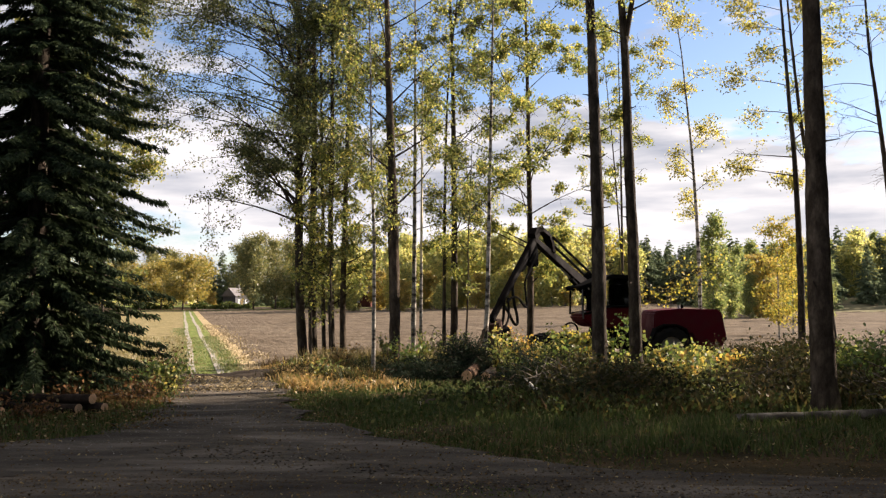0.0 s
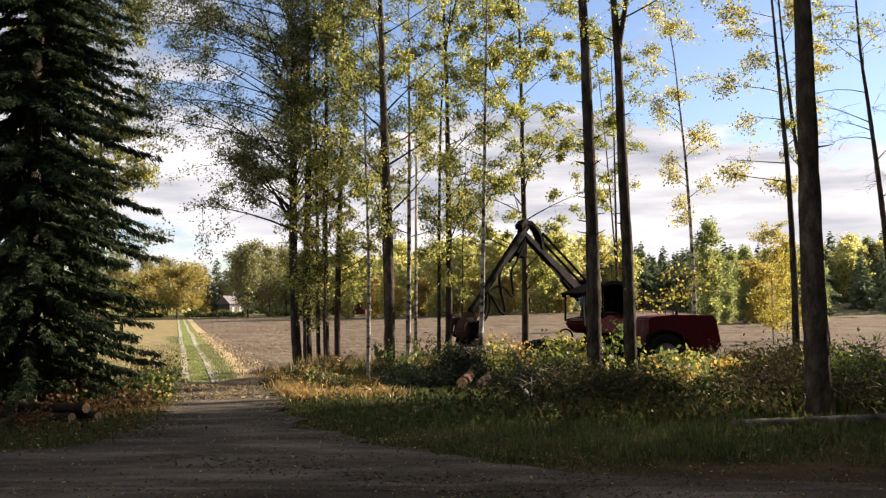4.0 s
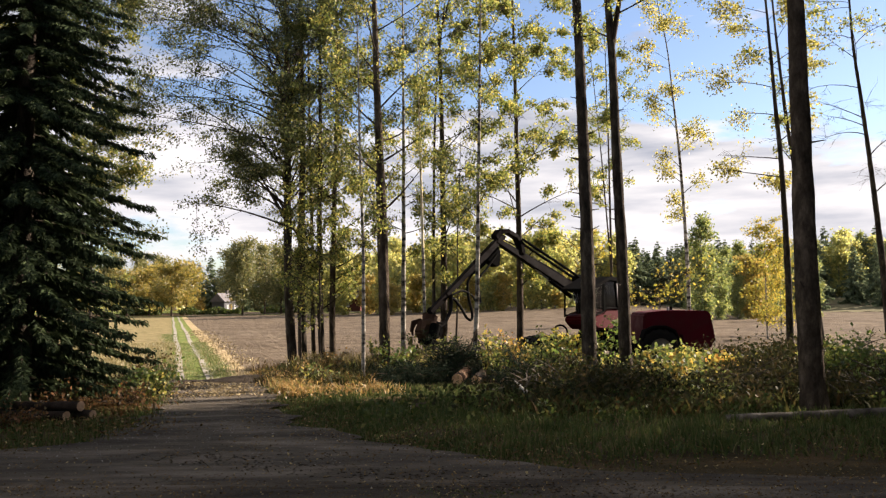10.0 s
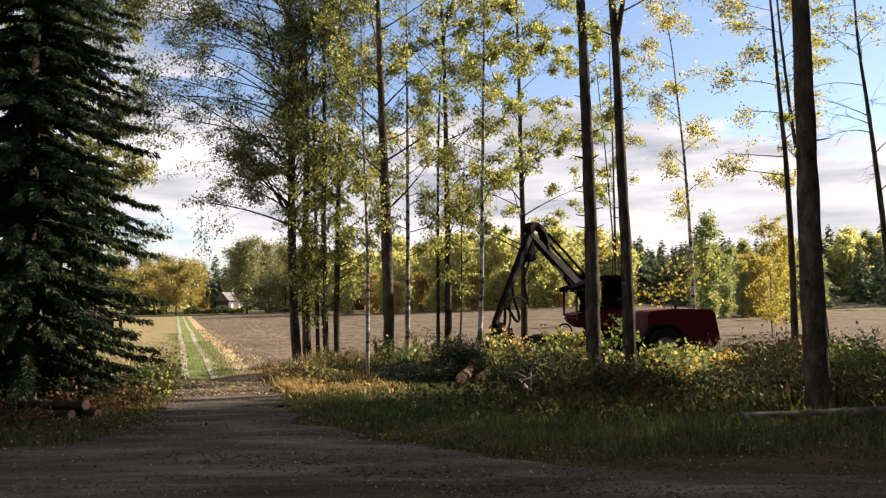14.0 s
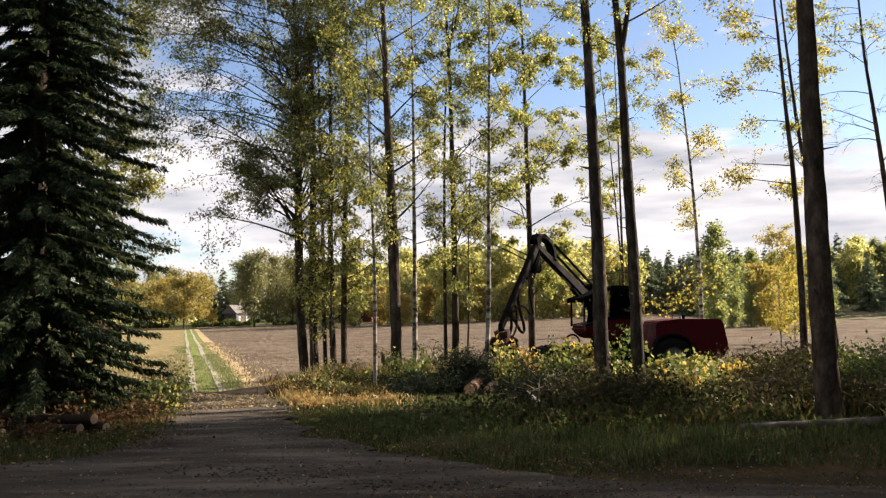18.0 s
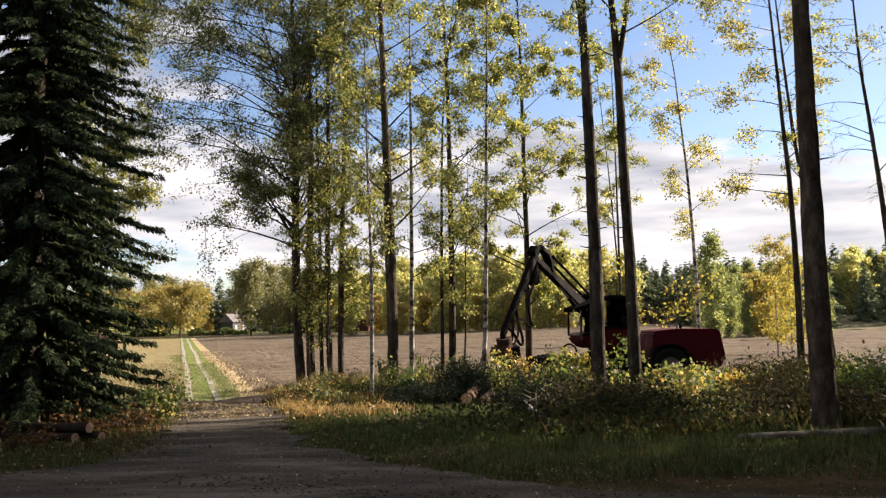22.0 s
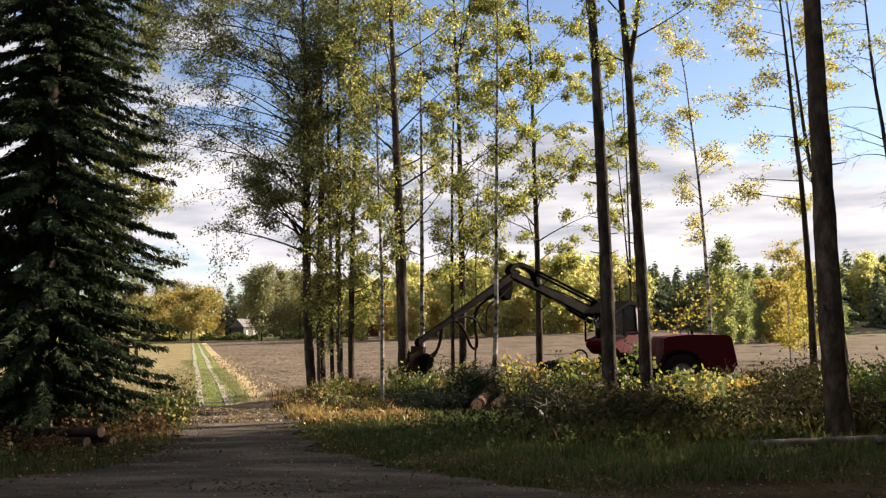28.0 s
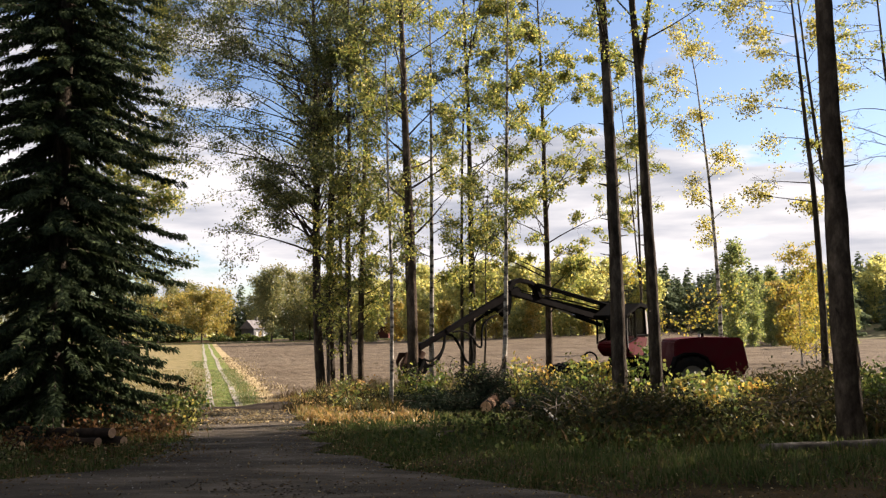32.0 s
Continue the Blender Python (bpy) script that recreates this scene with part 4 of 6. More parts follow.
def hedge():
    """A dark clipped hedge with gaps at the end of the field."""
    r = np.random.default_rng(56)
    x = r.uniform(-78, -26, 5200)
    x = x[(np.sin(x * 0.31) > -0.75)]
    y = 206 + r.normal(size=len(x)) * 0.7
    z = ground_z(x, y) + r.uniform(0, 1, len(x)) * (1.5 + 0.5 * np.sin(x * 0.9))
    v, f = leaf_quads(np.stack([x, y, z], 1), 0.5, r, 0.2, 0.8)
    tagged(new("hedge", mesh_of("hedge", v, f, L_DIMGREEN)), "low dark hedge along the far lane", "hedge", "", "stuff")


hedge()


# ---- harvester ----
HX, HY = 6.556, 32.0
HZ = float(ground_z(HX, HY))
PIVOT_Z = 2.137 - HZ            # height of the crane's boom pin above the machine's origin
PIN, BOOM, CRANEY = 0.62, 4.65, -0.62   # pin's distance from the slewing axis, boom length, crane beside the axis
CABY = 0.0


def box(x0, x1, y0, y1, z0, z1, bevel=0.03, bm=None):
    b = bmesh.new()
    bmesh.ops.create_cube(b, size=1.0, matrix=Matrix.LocRotScale(((x0 + x1) / 2, (y0 + y1) / 2, (z0 + z1) / 2), None, (x1 - x0, y1 - y0, z1 - z0)))
    if bevel:
        bmesh.ops.bevel(b, geom=b.edges[:], offset=bevel, segments=2, affect="EDGES")
    if bm is None:
        return b
    me = bpy.data.meshes.new("piece")
    b.to_mesh(me)
    b.free()
    bm.from_mesh(me)
    bpy.data.meshes.remove(me)
    return bm


def rod(p0, p1, r0, r1=None, sides=12, bm=None):
    """A straight capped rod between two points."""
    b = bm or bmesh.new()
    p0, p1 = Vector(p0), Vector(p1)
    m = Matrix.Translation((p0 + p1) / 2) @ (p1 - p0).to_track_quat("Z", "Y").to_matrix().to_4x4()
    bmesh.ops.create_cone(b, cap_ends=True, segments=sides, radius1=r0, radius2=r0 if r1 is None else r1, depth=(p1 - p0).length, matrix=m)
    return b


def beam(profile, width, y=0.0, bevel=0.02):
    """A plate or beam: an x-z outline given as points, extruded to a width across y."""
    b = bmesh.new()
    lo = [b.verts.new((p[0], y - width / 2, p[1])) for p in profile]
    hi = [b.verts.new((p[0], y + width / 2, p[1])) for p in profile]
    n = len(profile)
    b.faces.new(lo)
    b.faces.new(hi[::-1])
    for i in range(n):
        b.faces.new((lo[i], hi[i], hi[(i + 1) % n], lo[(i + 1) % n]))
    bmesh.ops.recalc_face_normals(b, faces=b.faces[:])
    if bevel:
        bmesh.ops.bevel(b, geom=b.edges[:], offset=bevel, segments=2, affect="EDGES")
    return b


def hose_mesh(points, r, mat, name="hose"):
    P = [Vector(p) for p in points]
    out = []
    for i in range(len(P) - 1):
        a, b, c, d = P[max(i - 1, 0)], P[i], P[i + 1], P[min(i + 2, len(P) - 1)]
        for k in range(6):
            s = k / 6
            out.append(0.5 * ((2 * b) + (c - a) * s + (2 * a - 5 * b + 4 * c - d) * s * s + (3 * b - a - 3 * c + d) * s ** 3))
    out.append(P[-1])
    v, f = tube(out, [r] * len(out), 7)
    return mesh_of(name, v, f, mat, True)


def wheel(parent, x, y, z, r, width):
    """A forestry tyre with lugs, and its rim."""
    b = bmesh.new()
    prof = [(0.55, -0.5), (0.80, -0.52), (0.95, -0.46), (1.0, -0.24), (1.0, 0.0), (1.0, 0.24), (0.95, 0.46), (0.80, 0.52), (0.55, 0.5)]
    seg = 72
    rings = []
    for k in range(seg):
        ring = []
        for j, (p, q) in enumerate(prof):
            # lugs in a chevron: raised on every other pair of segments, shifted towards the middle
            up = 0.055 if 1 < j < 7 and (k + abs(j - 4)) % 4 < 2 else 0.0
            a = 2 * math.pi * k / seg
            ring.append(b.verts.new((x + math.cos(a) * (p + up) * r, y + q * width, z + math.sin(a) * (p + up) * r)))
        rings.append(ring)
    for i in range(seg):
        for j in range(len(prof)):
            k = (j + 1) % len(prof)
            b.faces.new((rings[i][j], rings[i][k], rings[(i + 1) % seg][k], rings[(i + 1) % seg][j]))
    bmesh.ops.recalc_face_normals(b, faces=b.faces[:])
    tyre = part("wheel", b, P_RUBBER, parent, "black lugged forestry tyre")
    rb = rod((x, y - width * 0.36, z), (x, y + width * 0.36, z), r * 0.56, sides=24)
    rod((x, y - width * 0.45, z), (x, y + width * 0.45, z), r * 0.20, sides=16, bm=rb)
    part("rim", rb, P_GREY, tyre, "grey steel rim")


def build_harvester():
    hv = thing("harvester", HX, HY, HZ, "red and black forest harvester with crane, working in the undergrowth", "harvester")
    # rear: engine hood, frame, hitch
    part("engine_hood", beam([(1.40, 1.05), (1.44, 2.14), (1.56, 2.22), (2.4, 2.29), (3.86, 2.27), (3.98, 2.20), (4.16, 1.25), (3.98, 0.84), (3.1, 0.80), (2.85, 1.32), (2.0, 1.44)], 2.1, 0.0, 0.05), P_DARKRED, hv, "dusty dark red engine hood")
    part("hood_grille", box(4.00, 4.10, -0.7, 0.7, 1.35, 2.0, 0.02), P_BLACK, hv, "black rear grille")
    part("rear_frame", box(0.6, 3.9, -0.5, 0.5, 0.6, 1.0, 0.05), P_BLACK, hv, "black rear chassis frame")
    part("hitch", box(4.00, 4.48, -0.12, 0.12, 1.05, 1.21, 0.03), P_BLACK, hv)
    part("exhaust", rod((2.9, 0.4, 2.22), (2.9, 0.4, 2.42), 0.06), P_BLACK, hv)
    part("warning_light", rod((2.55, -0.4, 2.24), (2.55, -0.4, 2.40), 0.06, 0.045), P_GREY, hv)
    part("fender", beam([(1.25, 1.15), (1.4, 1.56), (1.75, 1.72), (2.2, 1.72), (2.55, 1.56), (2.7, 1.15), (2.64, 1.15), (2.5, 1.50), (2.18, 1.65), (1.77, 1.65), (1.45, 1.50), (1.32, 1.15)], 0.55, -1.15, 0.01), P_BLACK, hv, "black rear fender")
    for sy in (-1.1, 1.1):
        wheel(hv, 1.98, sy, 0.82, 0.78, 0.62)
    # front: frame, bogies, guard hoop
    part("front_frame", box(-2.9, 0.7, -0.55, 0.55, 0.75, 1.25, 0.06), P_BLACK, hv, "black front chassis frame")
    part("front_deck", box(-2.6, -0.6, -0.9, 0.9, 1.22, 1.32, 0.03), P_BLACK, hv)
    for sy in (-1.05, 1.05):
        part("bogie_beam", box(-2.7, -1.1, sy - 0.12, sy + 0.12, 0.5, 0.85, 0.06), P_BLACK, hv)
        for wx in (-2.55, -1.25):
            wheel(hv, wx, sy * 1.1, 0.64, 0.62, 0.58)
    hoop = bmesh.new()
    seg = 20
    ring = [(-1.72 + 0.26 * math.cos(2 * math.pi * k / seg), -0.95, 1.50 + 0.26 * math.sin(2 * math.pi * k / seg)) for k in range(seg + 1)]
    v, f = tube(ring, [0.035] * (seg + 1), 8)
    hoop.free()
    part("guard_hoop", mesh_of("guard_hoop", v, f, P_BLACK, True), P_BLACK, hv, "black tubular hoop")
    part("step", box(-0.45, 0.15, -1.12, -0.85, 0.55, 0.62, 0.02), P_BLACK, hv)
    part("step", box(-0.45, 0.15, -1.12, -0.85, 0.90, 0.97, 0.02), P_BLACK, hv)
    # turntable with cab: forward is +x of the turret, the crane in its middle plane, the cab on its left side
    turret = part("turntable", rod((0, 0, 1.25), (0, 0, 1.72), 0.9, 0.8, 28), P_BLACK, hv, "black slewing turntable")
    column = part("crane_column", beam([(-0.30, 1.6), (0.30, 1.6), (0.72, PIVOT_Z - 0.12), (0.72, PIVOT_Z + 0.14), (0.48, PIVOT_Z + 0.16), (0.05, PIVOT_Z - 0.45)], 0.30, CRANEY, 0.03), P_BLACK, hv, "black crane column")
    cab = part("cab", beam([(-0.42, 1.98), (-0.58, 2.36), (0.50, 2.36), (0.75, 2.24), (1.46, 2.14), (1.62, 2.06), (1.56, 1.86), (1.20, 1.62), (0.02, 1.56)], 1.2, CABY, 0.07), P_RED, hv, "red cab with black pillars and tall windows")
    CY0, CY1 = -0.57, 0.57
    part("roof", beam([(-0.52, 3.38), (-0.50, 3.56), (0.35, 3.58), (0.75, 3.44), (1.74, 3.12), (1.72, 3.04), (0.70, 3.34), (0.30, 3.44)], 1.3, CABY, 0.02), P_BLACK, cab, "black cab roof with a visor")
    for yy in (CY0, CY1):
        part("pillar", rod((1.58, yy, 2.08), (1.56, yy, 3.08), 0.038), P_BLACK, cab)
        part("pillar", rod((0.70, yy, 2.26), (0.70, yy, 3.36), 0.040), P_BLACK, cab)
        part("pillar", rod((-0.52, yy, 2.33), (-0.30, yy, 3.46), 0.060), P_BLACK, cab)
        part("side_window", beam([(0.74, 2.26), (0.74, 3.34), (1.52, 3.08), (1.54, 2.14)], 0.012, yy, 0), M_GLASS, cab, "clear front side window")
        part("side_window", beam([(-0.48, 2.38), (-0.27, 3.42), (0.56, 3.42), (0.58, 2.38)], 0.012, yy, 0), M_DARKGLASS, cab, "dark tinted door window")
        part("window_sill", hose_mesh([(-0.54, yy, 2.38), (0.50, yy, 2.38), (0.75, yy, 2.26), (1.60, yy, 2.10)], 0.035, P_BLACK, "window_sill"), P_BLACK, cab)
    part("rear_panel", beam([(-0.56, 2.34), (-0.34, 3.44), (-0.28, 3.44), (-0.50, 2.34)], 1.1, CABY, 0.01), P_BLACK, cab)
    part("windscreen", beam([(1.61, 2.10), (1.62, 2.6), (1.58, 3.07), (1.57, 3.07), (1.61, 2.6), (1.60, 2.10)], 1.06, CABY, 0), M_GLASS, cab, "curved clear windscreen")
    # added grey strip: the windscreen's reflection made as a plate
    part("corner_trim", beam([(1.60, 1.92), (1.63, 2.35), (1.64, 2.7), (1.60, 3.02), (1.56, 3.02), (1.59, 2.7), (1.57, 2.35), (1.53, 1.92)], 0.03, CY1 + 0.03, 0.01), P_SHEEN, cab, "grey curved strip standing in for the windscreen's reflection")
    # added pale strip for the reflection on the slanting rear glass
    part("rear_trim", beam([(-0.60, 2.42), (-0.40, 3.30), (-0.24, 3.34), (-0.36, 2.42)], 0.03, CY1 + 0.05, 0.01), P_GREY, cab, "pale grey slanted strip standing in for a reflection on the glass")
    part("seat", box(-0.35, 0.15, CABY - 0.23, CABY + 0.22, 2.1, 3.2, 0.08), P_BLACK, cab, "black operator's seat")
    part("console", box(0.80, 1.02, CABY - 0.43, CABY - 0.28, 2.15, 2.48, 0.05), P_BLACK, cab)
    for yy in (CABY - 0.48, CABY, CABY + 0.48):
        part("work_light", box(1.66, 1.76, yy - 0.08, yy + 0.08, 2.96, 3.06, 0.02), P_BLACK, cab)
    part("aerial", rod((-0.2, CABY, 3.6), (-0.24, CABY, 4.25), 0.012), P_BLACK, cab)
    for piece in (cab, *cab.children):
        piece.data.transform(Matrix.Translation((-0.44, 0, 0)))
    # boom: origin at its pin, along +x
    boom = part("boom", beam([(-0.22, -0.14), (-0.22, 0.14), (0.5, 0.19), (3.9, 0.125), (BOOM + 0.12, 0.10), (BOOM + 0.12, -0.10), (3.9, -0.125), (0.7, -0.21)], 0.22, 0, 0.03), P_BOOM, hv, "main boom, its maroon darkened for shade")
    for yy in (-0.16, 0.16):
        part("tension_rod", rod((0.05, yy, 0.46), (BOOM - 1.0, yy, 0.54), 0.05), P_BLACK, boom)
    part("lift_cylinder", rod((0.25, 0, -0.36), (1.6, 0, -0.24), 0.085), P_BLACK, boom)
    part("cylinder_rod", rod((1.6, 0, -0.24), (2.5, 0, -0.14), 0.045), P_CHROME, boom)
    part("boom_bracket", beam([(-0.28, -0.1), (-0.1, 0.55), (0.15, 0.62), (0.3, 0.45), (0.25, 0.0)], 0.36, 0, 0.02), P_BLACK, boom)
    part("boom_hose", hose_mesh([(0.3, -0.17, 0.28), (1.6, -0.18, 0.30), (3.0, -0.18, 0.24), (4.5, -0.17, 0.20)], 0.028, P_RUBBER), P_RUBBER, boom)
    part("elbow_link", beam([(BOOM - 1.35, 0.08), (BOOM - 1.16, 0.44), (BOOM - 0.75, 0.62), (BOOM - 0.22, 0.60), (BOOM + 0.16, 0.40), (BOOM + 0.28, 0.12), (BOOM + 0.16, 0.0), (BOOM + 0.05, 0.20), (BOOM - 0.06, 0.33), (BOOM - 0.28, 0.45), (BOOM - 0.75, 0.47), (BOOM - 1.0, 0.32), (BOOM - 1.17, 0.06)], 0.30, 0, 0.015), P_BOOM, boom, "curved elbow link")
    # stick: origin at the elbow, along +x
    stick = part("stick", beam([(-0.42, -0.08), (-0.30, 0.13), (0.4, 0.14), (3.15, 0.09), (3.15, -0.09), (1.4, -0.11), (0.5, -0.16)], 0.19, 0, 0.025), P_BOOM, hv, "outer boom, its maroon darkened for shade")
    part("stick_cylinder", rod((0.35, 0, -0.24), (1.35, 0, -0.20), 0.07), P_BLACK, stick)
    part("stick_bracket", beam([(0.15, -0.12), (0.30, -0.40), (0.55, -0.66), (0.72, -0.62), (0.95, -0.15)], 0.3, 0, 0.02), P_BLACK, stick)
    part("stick_hose", hose_mesh([(0.3, -0.15, -0.25), (1.2, -0.17, -0.24), (1.90, -0.18, -0.34), (2.22, -0.2, -0.80), (2.42, -0.2, -1.32), (2.60, -0.2, -1.50), (2.74, -0.2, -1.32), (2.74, -0.2, -0.80), (2.84, -0.19, -0.34), (3.1, -0.18, -0.10)], 0.05, P_RUBBER), P_RUBBER, stick, "black looped hydraulic hose")
    part("stick_hose", hose_mesh([(0.4, 0.15, -0.25), (1.1, 0.17, -0.34), (1.7, 0.18, -0.40), (2.0, 0.18, -0.80), (2.16, 0.17, -1.08), (2.30, 0.17, -0.95), (2.34, 0.16, -0.6), (2.6, 0.16, -0.25), (3.0, 0.16, -0.1)], 0.036, P_RUBBER), P_RUBBER, stick)
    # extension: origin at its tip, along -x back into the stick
    ext = part("extension_boom", beam([(-2.4, -0.075), (-2.4, 0.075), (-0.12, 0.075), (0.10, 0.05), (0.12, -0.12), (-0.10, -0.12)], 0.16, 0, 0.02), P_BOOM, hv, "telescopic boom, its maroon darkened for shade")
    # head: origin at its hanging pin, hangs down -z, grips along its x
    D = -0.04
    head = part("harvester_head", beam([(-0.26, -0.42 - D), (-0.36, -0.95 - D), (-0.10, -1.08 - D), (0.24, -1.06 - D), (0.38, -0.9 - D), (0.30, -0.45 - D)], 0.46, 0, 0.05), P_RUST, hv, "black and rusty brown felling head")
    part("link", hose_mesh([(-0.05, 0, 0.06), (0.06, 0, 0.0), (0.08, 0, -0.12), (0.0, 0, -0.22)], 0.075, P_BLACK, "link"), P_BLACK, head)
    part("rotator", rod((0, 0, -0.14), (0, 0, -D - 0.34), 0.10, 0.15, 16), P_BLACK, head)
    part("rotator_cap", rod((0, 0, -0.22 - D), (0, 0, -0.46 - D), 0.26, 0.24, 16), P_RUST, head, "rusty brown rotator housing")
    for sy in (-1, 1):
        part("feed_roller", rod((-0.02, sy * 0.34, -0.52 - D), (-0.02, sy * 0.34, -0.98 - D), 0.17, sides=14), P_BLACK, head)
        kb = beam([(0.0, -0.45 - D), (0.20, -0.38 - D), (0.52, -0.55 - D), (0.50, -0.88 - D), (0.34, -1.02 - D), (0.38, -0.82 - D), (0.32, -0.62 - D), (0.05, -0.56 - D)], 0.06, sy * 0.26, 0.008)
        part("delimbing_knife", kb, P_RUST, head)
        kb = beam([(0.0, -0.50 - D), (-0.22, -0.42 - D), (-0.50, -0.60 - D), (-0.46, -0.86 - D), (-0.32, -0.94 - D), (-0.36, -0.78 - D), (-0.30, -0.66 - D), (-0.05, -0.60 - D)], 0.06, sy * 0.20, 0.008)
        part("delimbing_knife", kb, P_BLACK, head)
    part("saw_box", box(-0.40, 0.10, -0.30, 0.30, -1.20 - D, -0.98 - D, 0.03), P_BLACK, head)
    part("head_hose", hose_mesh([(-1.10, -0.12, -0.08), (-0.85, -0.16, -0.50), (-0.42, -0.18, -0.80), (0.02, -0.18, -0.74), (0.18, -0.12, -0.48)], 0.05, P_RUBBER), P_RUBBER, ext, "thick black hose loop")
    part("head_hose", hose_mesh([(-0.95, 0.12, -0.08), (-0.72, 0.14, -0.36), (-0.40, 0.16, -0.56), (0.0, 0.16, -0.56), (0.16, 0.12, -0.38)], 0.036, P_RUBBER), P_RUBBER, ext)
    return hv, turret, column, cab, boom, stick, ext, head


harvester, turret, column, cab, boom, stick, ext, head = build_harvester()


gable_house("farmhouse", -0.265 * 212, 222, 72, 7.0, 3.8, 3.2, 2.2, P_GREYWALL, P_TILE, "grey farmhouse with a grey roof among trees", (-1.8, 1.8))
gable_house("shed", -0.101 * 212, 212, -8, 6.4, 5.0, 3.2, 2.0, P_BARN, P_ROOF, "dark red wooden shed beyond the field", (0.0,))


# ---- low growth ----
def blades(name, xs, ys, height, width, mat, seed, label, category="grass", droop=0.35, lift=0.0):
    """Grass or fern blades as bent three-point strips, each its own island."""
    r = np.random.default_rng(seed)
    n = len(xs)
    zs = ground_z(xs, ys) + lift
    h = height * r.uniform(0.5, 1.35, n)
    ang = r.uniform(0, 2 * np.pi, n)
    d = np.stack([np.cos(ang), np.sin(ang), np.zeros(n)], 1)
    side = np.stack([-np.sin(ang), np.cos(ang), np.zeros(n)], 1) * (width * r.uniform(0.6, 1.4, n))[:, None]
    base = np.stack([xs, ys, zs - 0.03], 1)
    bend = (h * droop * r.uniform(0.2, 1.8, n))[:, None]
    up = np.array([0, 0, 1.0])
    mid = base + up * (h * 0.6)[:, None] + d * bend * 0.35
    tip = base + up * h[:, None] + d * bend
    V = np.stack([base - side, base + side, mid + side * 0.8, mid - side * 0.8, tip], 1).reshape(-1, 3)
    k = np.arange(n)[:, None] * 5
    faces = np.concatenate([k + np.array([[0, 1, 2, 3]])]).tolist() + (k + np.array([[3, 2, 4]])).tolist()
    me = mesh_of(name, V, faces, mat)
    return tagged(new(name, me), label, category, "", "stuff")


def spots(n, fx, y0, y1, seed, clump=0.0):
    """n places with y between y0 and y1 and x between the two bounds fx(y); clump gathers them in tufts."""
    r = np.random.default_rng(seed)
    if clump:
        m = max(1, n // 22)
        cy = r.uniform(y0, y1, m)
        lo, hi = fx(cy)
        cx = r.uniform(0, 1, m) * (hi - lo) + lo
        w = r.integers(0, m, n)
        return cx[w] + r.normal(size=n) * clump, cy[w] + r.normal(size=n) * clump
    ys = r.uniform(y0, y1, n)
    lo, hi = fx(ys)
    return r.uniform(0, 1, n) * (hi - lo) + lo, ys


def clear_of(xy, boxes):
    """Leaves out the places that lie inside any of the boxes x0, x1, y0, y1."""
    x, y = xy
    ok = np.ones(len(x), bool)
    for x0, x1, y0, y1 in boxes:
        ok &= ~((x > x0) & (x < x1) & (y > y0) & (y < y1))
    return x[ok], y[ok]


OPEN = ((-1.6, 2.4, 17.5, 24.6), (-9.5, -5.4, 12.0, 17.2), (6.2, 7.9, 13.0, 15.3), (4.4, 12.0, 12.6, 13.7))


def right_edge(y):
    return np.interp(y, edge_y, edge_r)


def left_edge(y):
    return np.interp(y, edge_y, edge_l)


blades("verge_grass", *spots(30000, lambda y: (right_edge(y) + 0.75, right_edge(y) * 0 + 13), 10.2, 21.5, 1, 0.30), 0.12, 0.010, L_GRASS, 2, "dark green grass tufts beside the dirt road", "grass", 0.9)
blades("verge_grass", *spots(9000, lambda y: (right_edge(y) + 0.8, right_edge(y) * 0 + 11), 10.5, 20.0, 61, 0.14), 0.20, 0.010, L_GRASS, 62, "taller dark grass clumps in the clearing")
blades("dry_weeds", *spots(15000, lambda y: (y * 0 + 7.6, y * 0 + 18.5), 24.5, 30.5, 63, 0.25), 0.48, 0.016, L_WEEDSHADE, 64, "tall dry brown weeds on the field bank", "weeds", 0.45)
blades("dry_weeds", *spots(7000, lambda y: (y * 0.36, y * 0.60), 17.0, 24.0, 65, 0.25), 0.45, 0.018, L_WEEDSHADE, 66, "brown dry weeds in the clearing", "weeds", 0.6)
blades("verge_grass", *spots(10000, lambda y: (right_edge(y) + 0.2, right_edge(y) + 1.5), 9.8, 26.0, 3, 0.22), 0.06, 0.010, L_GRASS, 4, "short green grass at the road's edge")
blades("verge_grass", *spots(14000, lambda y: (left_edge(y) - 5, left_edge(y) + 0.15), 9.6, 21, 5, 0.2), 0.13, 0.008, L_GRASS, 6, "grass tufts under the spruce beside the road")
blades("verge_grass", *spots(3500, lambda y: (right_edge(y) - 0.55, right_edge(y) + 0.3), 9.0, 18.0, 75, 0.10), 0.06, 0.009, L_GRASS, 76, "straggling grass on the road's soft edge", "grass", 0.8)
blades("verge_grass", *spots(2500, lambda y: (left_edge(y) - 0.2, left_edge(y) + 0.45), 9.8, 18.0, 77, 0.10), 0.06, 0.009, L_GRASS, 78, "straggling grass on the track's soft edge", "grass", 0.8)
blades("dead_bracken", *spots(12000, lambda y: (right_edge(y) + 0.5, right_edge(y) + 3.0), 19.0, 29.5, 7, 0.2), 0.20, 0.016, L_ORANGE, 8, "orange and brown dead bracken in the sun", "bracken", 0.8)
blades("dead_bracken", *spots(7000, lambda y: (left_edge(y) - 2.2, left_edge(y) - 0.1), 15.5, 28.0, 9, 0.2), 0.17, 0.014, L_RUSSETSHADE, 10, "rusty dead bracken beside the track", "bracken", 0.8)
blades("undergrowth", *clear_of(spots(15000, lambda y: (y * 0 + 0.16 * y - 1.2, y * 0.62 + 1), 14.5, 29.0, 11, 0.3), OPEN), 0.30, 0.028, L_BRACKEN, 12, "tangled brown and green undergrowth", "undergrowth", 0.8)
